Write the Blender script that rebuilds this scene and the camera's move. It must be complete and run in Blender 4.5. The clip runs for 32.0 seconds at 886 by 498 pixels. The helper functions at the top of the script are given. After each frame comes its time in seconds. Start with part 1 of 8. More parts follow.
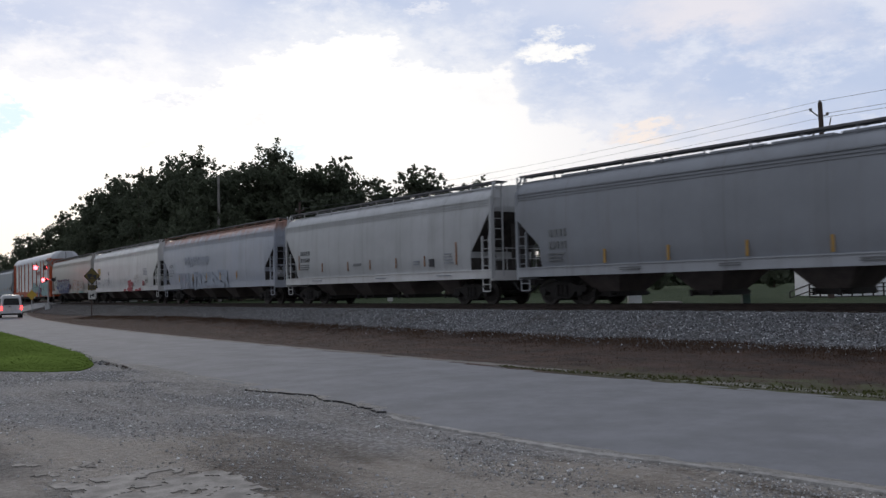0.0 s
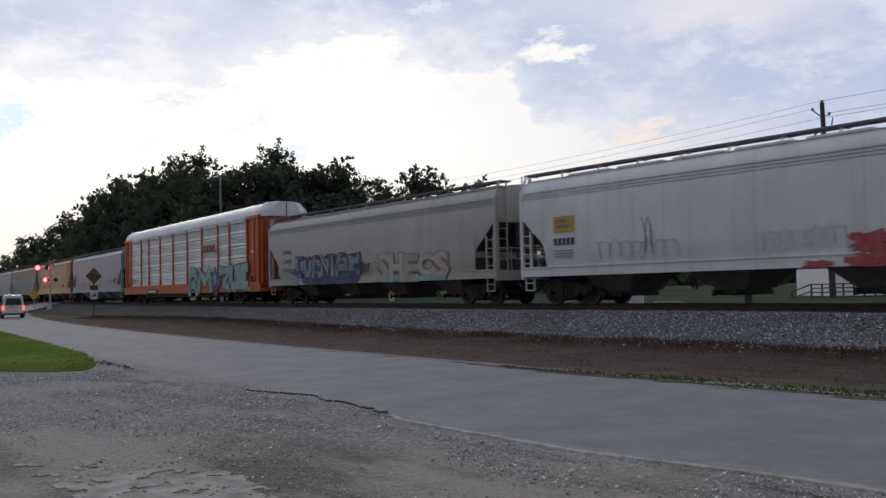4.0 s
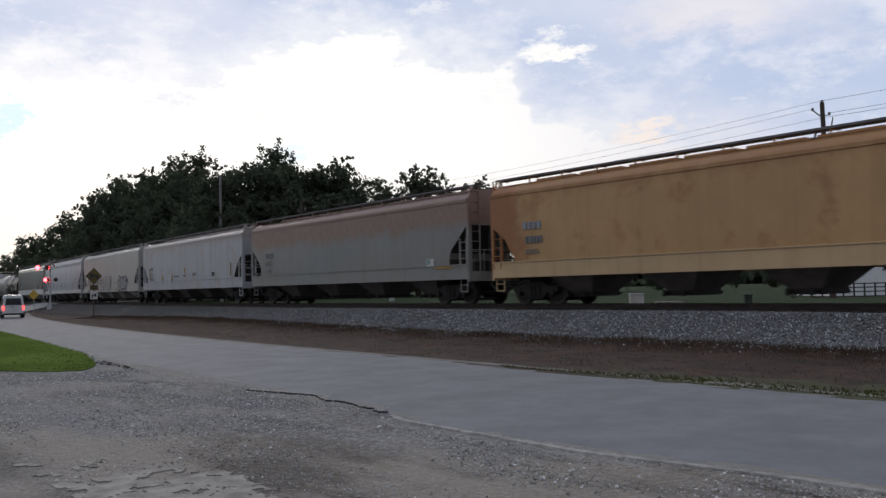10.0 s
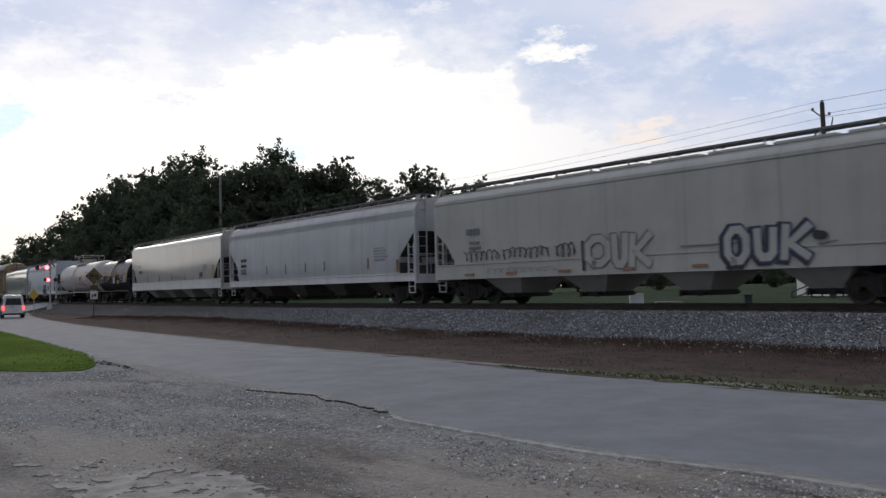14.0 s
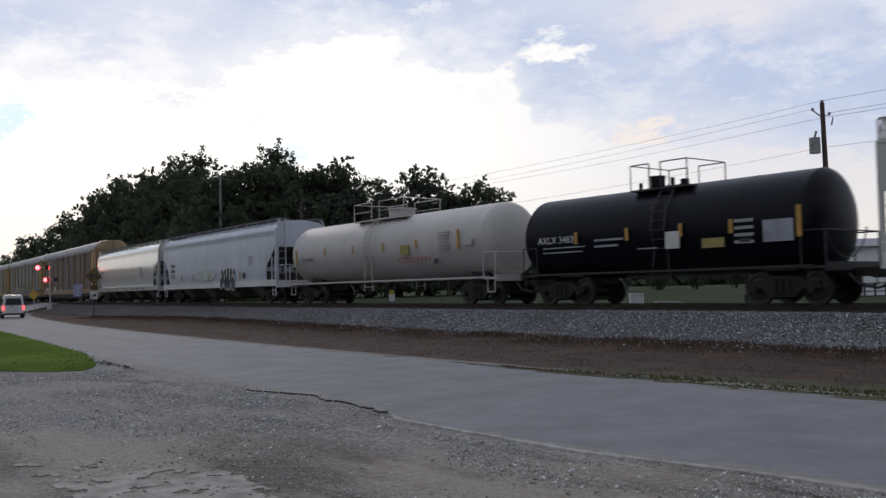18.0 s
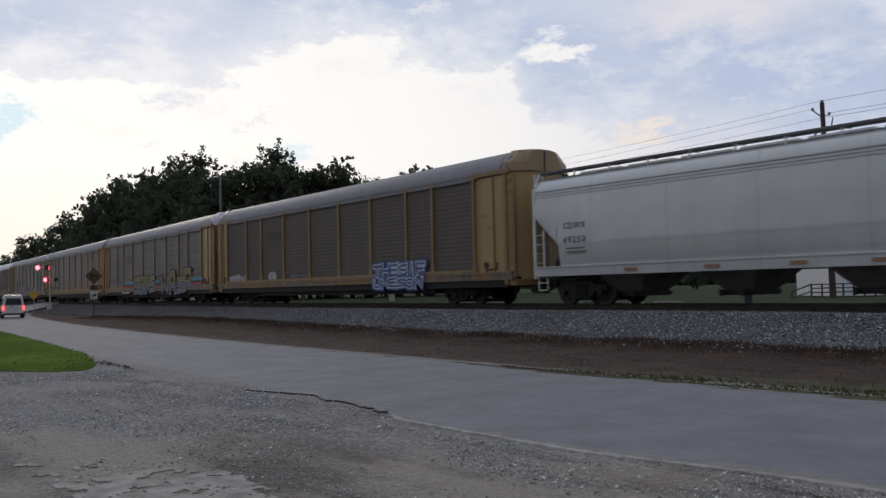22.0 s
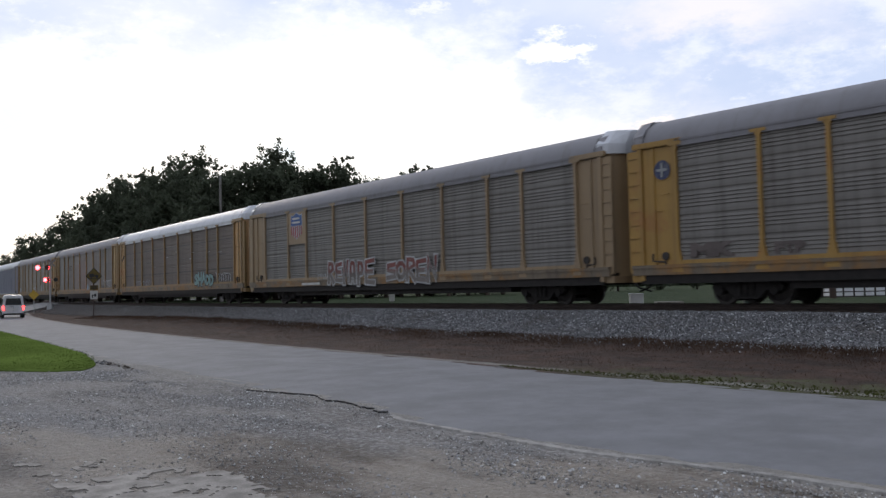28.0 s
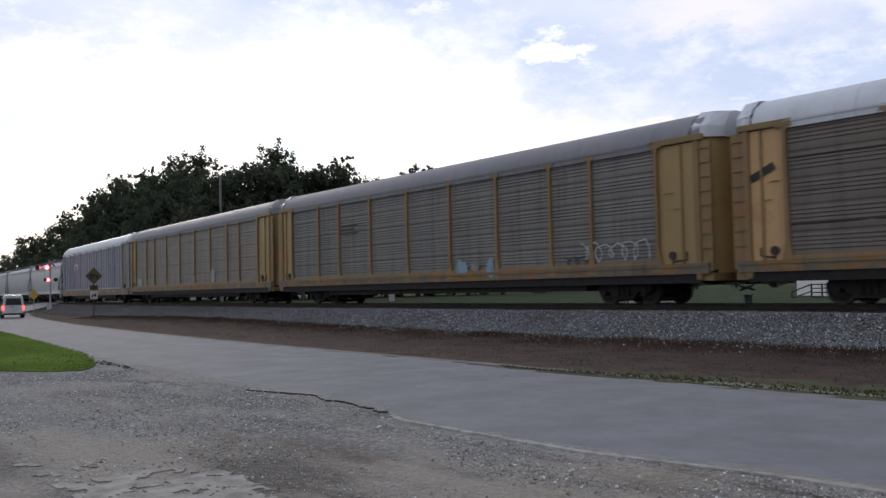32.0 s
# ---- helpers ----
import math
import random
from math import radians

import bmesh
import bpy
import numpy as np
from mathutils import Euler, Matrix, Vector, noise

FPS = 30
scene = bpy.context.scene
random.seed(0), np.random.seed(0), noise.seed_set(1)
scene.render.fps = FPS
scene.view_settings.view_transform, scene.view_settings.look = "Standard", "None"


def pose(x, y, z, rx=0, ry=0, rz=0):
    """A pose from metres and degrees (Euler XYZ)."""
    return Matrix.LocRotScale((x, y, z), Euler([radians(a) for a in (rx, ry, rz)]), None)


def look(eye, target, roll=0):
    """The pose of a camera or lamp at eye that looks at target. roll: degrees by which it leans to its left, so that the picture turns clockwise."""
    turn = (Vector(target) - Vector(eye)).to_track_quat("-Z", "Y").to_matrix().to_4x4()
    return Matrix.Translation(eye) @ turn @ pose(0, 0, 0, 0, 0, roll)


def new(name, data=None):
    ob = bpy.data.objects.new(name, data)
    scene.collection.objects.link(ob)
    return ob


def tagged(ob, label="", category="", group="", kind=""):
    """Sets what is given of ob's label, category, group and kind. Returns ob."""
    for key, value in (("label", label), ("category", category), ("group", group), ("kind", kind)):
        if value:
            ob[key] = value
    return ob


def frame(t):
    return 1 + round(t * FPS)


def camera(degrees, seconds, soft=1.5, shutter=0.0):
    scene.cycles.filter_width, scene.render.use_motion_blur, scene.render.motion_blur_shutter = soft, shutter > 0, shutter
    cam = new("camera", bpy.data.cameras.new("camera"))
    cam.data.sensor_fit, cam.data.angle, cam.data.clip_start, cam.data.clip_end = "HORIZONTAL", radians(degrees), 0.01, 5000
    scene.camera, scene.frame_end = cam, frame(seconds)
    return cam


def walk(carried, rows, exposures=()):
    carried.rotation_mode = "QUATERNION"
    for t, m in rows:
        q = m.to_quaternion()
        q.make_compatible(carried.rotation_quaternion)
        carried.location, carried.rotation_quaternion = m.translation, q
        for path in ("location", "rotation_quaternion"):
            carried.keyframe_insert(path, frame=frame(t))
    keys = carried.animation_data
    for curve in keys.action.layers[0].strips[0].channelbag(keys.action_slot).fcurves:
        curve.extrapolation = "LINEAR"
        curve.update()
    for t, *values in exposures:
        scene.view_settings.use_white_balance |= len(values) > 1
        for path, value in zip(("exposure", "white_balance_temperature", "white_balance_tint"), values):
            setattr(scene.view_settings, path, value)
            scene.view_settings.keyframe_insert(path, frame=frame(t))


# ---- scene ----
# One static shot: a freight train passes behind a country road, left to right.
EYE = (0.0, 0.0, 1.65)
YAW, TILT, ROLL = 39.556, 2.524, -1.285


def aim(yaw):
    y, p = radians(yaw), radians(TILT)
    return look(EYE, (EYE[0] - math.cos(y) * math.cos(p), EYE[1] + math.sin(y) * math.cos(p), EYE[2] + math.sin(p)), ROLL)


cam = camera(53.2, 32.0, soft=1.4, shutter=0.2)
walk(cam, [(0.0, aim(YAW + 0.11)), (0.5, aim(YAW + 0.055)), (1.0, aim(YAW)), (2.0, aim(YAW)), (32.0, aim(YAW))],
     exposures=[(0.0, 0.0), (2.0, -0.15), (3.5, -0.08), (6.0, -0.03), (9.0, 0.0), (14.0, 0.0), (17.0, -0.1), (18.0, -0.02), (20.0, -0.12), (21.0, -0.17),
                (23.0, -0.08), (24.0, 0.22), (25.0, 0.28), (28.0, 0.28), (32.0, 0.26)])

# ---- node helpers ----


class Nodes:
    """Short hands for a node tree: each call adds a node and returns its output socket."""

    def __init__(self, tree):
        self.t = tree
        tree.nodes.clear()

    def add(self, kind, **props):
        n = self.t.nodes.new(kind)
        for k, val in props.items():
            if k == "operation":
                n.operation = val
            elif k == "blend_type":
                n.blend_type = val
            elif k == "data_type":
                n.data_type = val
        return n

    def put(self, socket, val):
        if isinstance(val, bpy.types.NodeSocket):
            self.t.links.new(val, socket)
        else:
            socket.default_value = val

    def math(self, op, a, b=0.0, c=0.0, clamp=False):
        n = self.add("ShaderNodeMath", operation=op)
        n.use_clamp = clamp
        for k, val in enumerate((a, b, c)):
            self.put(n.inputs[k], val)
        return n.outputs[0]

    def vec(self, op, a, b=(0, 0, 0)):
        n = self.add("ShaderNodeVectorMath", operation=op)
        self.put(n.inputs[0], a)
        self.put(n.inputs[1], b)
        return n.outputs["Value"] if op in ("DOT_PRODUCT", "LENGTH", "DISTANCE") else n.outputs[0]

    def noise(self, vector, scale, detail=4.0, rough=0.55, distort=0.0, colour=False):
        n = self.add("ShaderNodeTexNoise")
        self.put(n.inputs["Vector"], vector)
        self.put(n.inputs["Scale"], scale)
        self.put(n.inputs["Detail"], detail)
        self.put(n.inputs["Roughness"], rough)
        self.put(n.inputs["Distortion"], distort)
        return n.outputs["Color" if colour else "Fac"]

    def voronoi(self, vector, scale, feature="F1", out="Distance"):
        n = self.add("ShaderNodeTexVoronoi")
        n.feature = feature
        self.put(n.inputs["Vector"], vector)
        self.put(n.inputs["Scale"], scale)
        return n.outputs[out]

    def ramp(self, fac, stops):
        n = self.add("ShaderNodeValToRGB")
        el = n.color_ramp.elements
        while len(el) < len(stops):
            el.new(0.5)
        for e, (pos, col) in zip(el, stops):
            e.position = pos
            e.color = (col, col, col, 1) if isinstance(col, (int, float)) else (*col, 1)
        self.put(n.inputs[0], fac)
        return n.outputs[0]

    def mix(self, fac, a, b, blend="MIX"):
        n = self.add("ShaderNodeMix", data_type="RGBA", blend_type=blend)
        self.put(n.inputs[0], fac)
        for k, val in ((6, a), (7, b)):
            self.put(n.inputs[k], (*val, 1) if isinstance(val, tuple) and len(val) == 3 else val)
        return n.outputs[2]

    def step(self, val, lo, hi):
        n = self.add("ShaderNodeMapRange")
        n.interpolation_type = "SMOOTHSTEP"
        self.put(n.inputs[0], val)
        self.put(n.inputs[1], lo)
        self.put(n.inputs[2], hi)
        return n.outputs[0]

    def coords(self, out="Object"):
        return self.add("ShaderNodeTexCoord").outputs[out]

    def scaled(self, vector, s):
        return self.vec("MULTIPLY", vector, s)

    def split(self, vector):
        n = self.add("ShaderNodeSeparateXYZ")
        self.put(n.inputs[0], vector)
        return n.outputs

    def bump(self, height, strength, dist):
        n = self.add("ShaderNodeBump")
        self.put(n.inputs["Height"], height)
        self.put(n.inputs["Strength"], strength)
        self.put(n.inputs["Distance"], dist)
        return n.outputs[0]


# ---- world: a partly cloudy evening sky, brightest over the trees ----
SUN_AZ = radians(180 - 16)      # from +x, anticlockwise: behind the wood, towards the far end of the track
SUN_EL = radians(17)


def build_world():
    w = bpy.data.worlds.new("sky")
    scene.world = w
    w.use_nodes = True
    n = Nodes(w.node_tree)
    d = n.coords("Generated")
    sky = n.add("ShaderNodeTexSky")
    sky.sky_type = "NISHITA"
    sky.sun_disc = False
    sky.sun_elevation = SUN_EL
    sky.sun_rotation = math.pi / 2 - SUN_AZ
    # a chart of the western sky: a across, b upwards, in tangents round one fixed bearing
    y, p, r = radians(YAW), radians(TILT), radians(-ROLL)
    fw = Vector((-math.cos(y) * math.cos(p), math.sin(y) * math.cos(p), math.sin(p)))
    rt0 = Vector((math.sin(y), math.cos(y), 0))
    up0 = rt0.cross(fw)
    rt = rt0 * math.cos(r) + up0 * math.sin(r)
    up = up0 * math.cos(r) - rt0 * math.sin(r)
    ahead = n.vec("DOT_PRODUCT", d, tuple(fw))
    safe = n.math("MAXIMUM", ahead, 0.12)
    a = n.math("DIVIDE", n.vec("DOT_PRODUCT", d, tuple(rt)), safe)
    b = n.math("DIVIDE", n.vec("DOT_PRODUCT", d, tuple(up)), safe)
    xyz = n.split(d)
    # ragged edges: shift the chart by cloud noise
    flat = n.scaled(d, (1.0, 1.0, 2.2))
    big = n.math("SUBTRACT", n.noise(flat, 5.0, 6, 0.6), 0.5)
    fine = n.math("SUBTRACT", n.noise(flat, 14.0, 9, 0.68), 0.5)
    tiny = n.math("SUBTRACT", n.noise(flat, 42.0, 7, 0.62), 0.5)
    b1 = n.math("ADD", n.math("MULTIPLY_ADD", tiny, 0.035, b), n.math("MULTIPLY_ADD", big, 0.09, n.math("MULTIPLY", fine, 0.12)))
    a1 = n.math("ADD", n.math("MULTIPLY_ADD", tiny, -0.05, a), n.math("MULTIPLY_ADD", fine, 0.13, n.math("MULTIPLY", big, -0.05)))

    def spot(px, py, rx, ry, hard=0.5):
        u = n.math("DIVIDE", n.math("SUBTRACT", a1, (px - 784) / 1566), rx / 1566)
        v = n.math("DIVIDE", n.math("SUBTRACT", b1, (441 - py) / 1566), ry / 1566)
        q = n.math("SQRT", n.math("ADD", n.math("MULTIPLY", u, u), n.math("MULTIPLY", v, v)))
        return n.math("SUBTRACT", 1.0, n.step(q, hard, 1.35))

    # cloud deck colours
    deck = n.mix(n.step(n.noise(flat, 3.2, 5, 0.55), 0.35, 0.7), (0.53, 0.62, 0.83), (0.70, 0.75, 0.90))
    deck = n.mix(n.math("MULTIPLY", n.step(n.noise(flat, 9.0, 8, 0.66), 0.46, 0.66), 0.85), deck, (0.82, 0.85, 0.95))
    deck = n.mix(n.math("MULTIPLY", n.step(n.noise(flat, 30.0, 7, 0.65), 0.58, 0.78), 0.6), deck, (0.95, 0.95, 1.0))
    # lower edge of the deck over the bright band
    edge = n.ramp(n.math("MULTIPLY_ADD", a, 0.5, 0.5), [
        (0.0, 0.66), (0.25, 0.655), (0.2976, 0.635), (0.361, 0.587), (0.387, 0.635), (0.4157, 0.70), (0.457, 0.75), (0.483, 0.692),
        (0.5147, 0.663), (0.543, 0.645), (0.556, 0.48), (0.60, 0.39), (0.665, 0.318), (0.75, 0.232), (1.0, 0.2)])
    band = n.math("SUBTRACT", n.math("MULTIPLY_ADD", edge, 0.333, 0.0), b1)
    lit = n.math("MAXIMUM", n.math("MULTIPLY", n.step(band, -0.07, 0.03), 0.6), n.step(band, -0.012, 0.022))
    glow = n.mix(n.step(a, -0.05, 0.40), (1.12, 1.10, 1.08), (0.84, 0.82, 0.87))
    glow = n.mix(n.math("MULTIPLY", n.step(n.noise(flat, 7.0, 7, 0.65), 0.5, 0.72), 0.5), glow, (0.88, 0.88, 0.92))
    col = n.mix(lit, deck, glow)
    col = n.mix(n.math("MULTIPLY", spot(1285, 40, 180, 66, 0.3), 0.95), col, (0.87, 0.84, 0.90))
    col = n.mix(n.math("MULTIPLY", spot(1480, 80, 120, 45, 0.2), 0.35), col, (0.80, 0.80, 0.90))
    col = n.mix(n.math("MAXIMUM", spot(974, 80, 36, 36, 0.3), spot(1002, 98, 50, 18, 0.2)), col, (1.08, 1.06, 1.04))
    col = n.mix(n.math("MULTIPLY", spot(760, 12, 30, 16, 0.3), 0.6), col, (0.95, 0.95, 1.0))
    col = n.mix(n.math("MULTIPLY", spot(36, 184, 60, 19, 0.3), 0.75), col, (0.56, 0.84, 1.0))
    col = n.mix(n.math("MULTIPLY", spot(530, 270, 46, 15, 0.2), 0.5), col, (0.62, 0.86, 1.0))
    col = n.mix(n.math("MULTIPLY", spot(478, 206, 40, 9, 0.2), 0.5), col, (0.82, 0.83, 0.88))
    col = n.mix(n.math("MULTIPLY", spot(268, 254, 40, 8, 0.2), 0.45), col, (0.88, 0.80, 0.80))
    col = n.mix(n.math("MULTIPLY", spot(1150, 244, 75, 17, 0.2), 0.7), col, (1.08, 0.92, 0.80))
    # low haze over the western horizon
    low = n.math("SUBTRACT", 1.0, n.step(xyz[2], 0.03, 0.16))
    col = n.mix(n.math("MULTIPLY", low, 0.6), col, (0.96, 0.91, 0.84))
    # the rest of the sky: grey-blue evening cloud, dimmer in the east
    away = n.mix(n.step(n.noise(flat, 2.0, 5, 0.6), 0.38, 0.68), (0.30, 0.32, 0.385), (0.425, 0.445, 0.485))
    away = n.mix(n.step(xyz[2], 0.0, 0.9), away, (0.59, 0.63, 0.73))
    col = n.mix(n.step(ahead, 0.25, 0.75), away, col)
    clear = n.mix(1.0, sky.outputs[0], (0.06, 0.06, 0.06), "MULTIPLY")
    col = n.mix(0.92, clear, col)
    col = n.mix(n.step(xyz[2], -0.03, 0.0), (0.10, 0.11, 0.09), col)
    bg = n.add("ShaderNodeBackground")
    n.put(bg.inputs[0], col)
    bg.inputs[1].default_value = 1.0
    out = n.add("ShaderNodeOutputWorld")
    n.t.links.new(bg.outputs[0], out.inputs[0])


build_world()
sun_data = bpy.data.lights.new("sun", "SUN")
sun_data.energy, sun_data.angle, sun_data.color = 0.55, radians(14), (1.0, 0.88, 0.74)
sun = new("sun", sun_data)
sun.matrix_world = look((0, 0, 50), (-math.cos(SUN_AZ) * 50 * math.cos(SUN_EL), -math.sin(SUN_AZ) * 50 * math.cos(SUN_EL), 50 - 50 * math.sin(SUN_EL)))

# ---- materials ----


def material(name, build):
    m = bpy.data.materials.new(name)
    m.use_nodes = True
    n = Nodes(m.node_tree)
    b = n.add("ShaderNodeBsdfPrincipled")
    out = n.add("ShaderNodeOutputMaterial")
    n.t.links.new(b.outputs[0], out.inputs[0])
    build(n, b)
    return m


def plain(name, col, rough=0.6, metal=0.0, vary=0.25, scale=3.0, bump=0.0):
    """A simple painted or bare surface with blotches and fine grain."""
    def build(n, b):
        c = n.coords()
        f = n.math("ADD", n.math("MULTIPLY", n.noise(c, scale, 5), 0.7), n.math("MULTIPLY", n.noise(c, scale * 11, 4), 0.3))
        dark = tuple(x * (1 - vary) for x in col)
        light = tuple(min(1, x * (1 + vary)) for x in col)
        n.put(b.inputs["Base Color"], n.mix(n.step(f, 0.3, 0.7), dark, light))
        n.put(b.inputs["Roughness"], n.math("MULTIPLY_ADD", f, 0.25, rough - 0.12))
        b.inputs["Metallic"].default_value = metal
        if bump:
            n.put(b.inputs["Normal"], n.bump(f, bump, 0.02))
    return material(name, build)


def paint(name, col, rough=0.45, streak=0.35, dirt=(0.13, 0.11, 0.09), rust=0.0, rust_top=0.0, metal=0.0, fade=0.0,
          fade_col=(0.5, 0.5, 0.5), gloss=0.0, rust_z=4.55, rust_col=(0.36, 0.14, 0.05), seams=3.1, rust_ends=0.0, spec=0.5):
    """Weathered car paint: run-off streaks, road dirt in patches, rust blooms; rust_top gathers rust along the eaves."""
    def build(n, b):
        c = n.coords()
        x, _, z = n.split(c)
        runs = n.noise(n.scaled(c, (2.6, 2.6, 0.16)), 1.0, 5, 0.65)
        blot = n.noise(c, 0.45, 5, 0.6)
        grain = n.noise(c, 14.0, 4, 0.6)
        base = n.mix(n.step(blot, 0.3, 0.72), tuple(k * 0.88 for k in col), tuple(min(1, k * 1.06) for k in col))
        if fade:
            base = n.mix(n.math("MULTIPLY", n.step(n.noise(c, 0.3, 3), 0.4, 0.62), fade), base, fade_col)
        base = n.mix(n.math("MULTIPLY", n.step(runs, 0.45, 0.8), streak), base, dirt)
        base = n.mix(n.math("MULTIPLY", n.step(grain, 0.55, 0.8), streak * 0.35), base, dirt)
        if seams:
            near = n.math("PINGPONG", n.math("ADD", x, 0.7), seams / 2)
            line = n.math("SUBTRACT", 1.0, n.step(near, 0.012, 0.04))
            base = n.mix(n.math("MULTIPLY", line, 0.22), base, dirt)
        if rust or rust_top or rust_ends:
            k = n.step(n.math("ADD", n.noise(c, 0.55, 6, 0.68, 0.4), n.math("MULTIPLY", n.noise(c, 5.0, 4), 0.12)), 0.60 - 0.12 * rust, 0.70)
            k = n.math("MULTIPLY", k, min(1.0, rust * 1.6))
            if rust_top:
                top = n.step(n.math("ADD", z, n.math("MULTIPLY", n.noise(n.scaled(c, (1.3, 1.3, 0.5)), 1.0, 5, 0.7), 1.4)), rust_z, rust_z + 0.6)
                k = n.math("MAXIMUM", k, n.math("MULTIPLY", top, rust_top))
            if rust_ends:
                far = n.step(n.math("ADD", n.math("ABSOLUTE", x), n.math("MULTIPLY", n.noise(n.scaled(c, (0.8, 0.8, 0.6)), 1.0, 6, 0.7), 4.2)), 9.7, 10.9)
                k = n.math("MAXIMUM", k, n.math("MULTIPLY", far, rust_ends))
            base = n.mix(k, base, n.mix(n.noise(c, 4.0, 4), tuple(v * 0.6 for v in rust_col), tuple(v * 1.15 for v in rust_col)))
        n.put(b.inputs["Base Color"], base)
        n.put(b.inputs["Roughness"], n.math("MULTIPLY_ADD", blot, 0.25, rough - 0.1))
        b.inputs["Metallic"].default_value = metal
        b.inputs["Specular IOR Level"].default_value = spec
        if gloss:
            b.inputs["Coat Weight"].default_value = gloss
            b.inputs["Coat Roughness"].default_value = 0.07
            b.inputs["Coat IOR"].default_value = 2.0
        n.put(b.inputs["Normal"], n.bump(n.noise(c, 1.4, 3), 0.12, 0.03))
    return material(name, build)


def spray(name, col, under=(0.24, 0.235, 0.23), wear=0.45, ribs=0.0, lower=None):
    """Old spray paint: uneven, dusty, worn through in spots."""
    def build(n, b):
        c = n.coords()
        f = n.noise(c, 1.3, 5, 0.65)
        base = n.mix(n.step(f, 0.3, 0.7), tuple(v * 0.72 for v in col), tuple(min(1, v * 1.12) for v in col))
        if lower:
            low, at = lower
            zz = n.math("ADD", n.split(c)[2], n.math("MULTIPLY", f, 0.25))
            base = n.mix(n.step(zz, at, at + 0.3), low, base)
        base = n.mix(n.math("MULTIPLY", n.step(n.noise(c, 6.0, 6, 0.7), 0.48, 0.68), wear), base, under)
        base = n.mix(n.math("MULTIPLY", n.step(n.noise(n.scaled(c, (3.0, 3.0, 0.3)), 1.0, 5, 0.7), 0.5, 0.75), wear), base, under)
        n.put(b.inputs["Base Color"], base)
        b.inputs["Roughness"].default_value = 0.7
        if ribs:
            _, _, z = n.split(c)
            n.put(b.inputs["Normal"], n.bump(n.math("PINGPONG", z, ribs / 2), 0.5, 0.2))
    return material(name, build)


def glow(name, col, power):
    def build(n, b):
        b.inputs["Base Color"].default_value = (*col, 1)
        b.inputs["Emission Color"].default_value = (*col, 1)
        b.inputs["Emission Strength"].default_value = power
    return material(name, build)


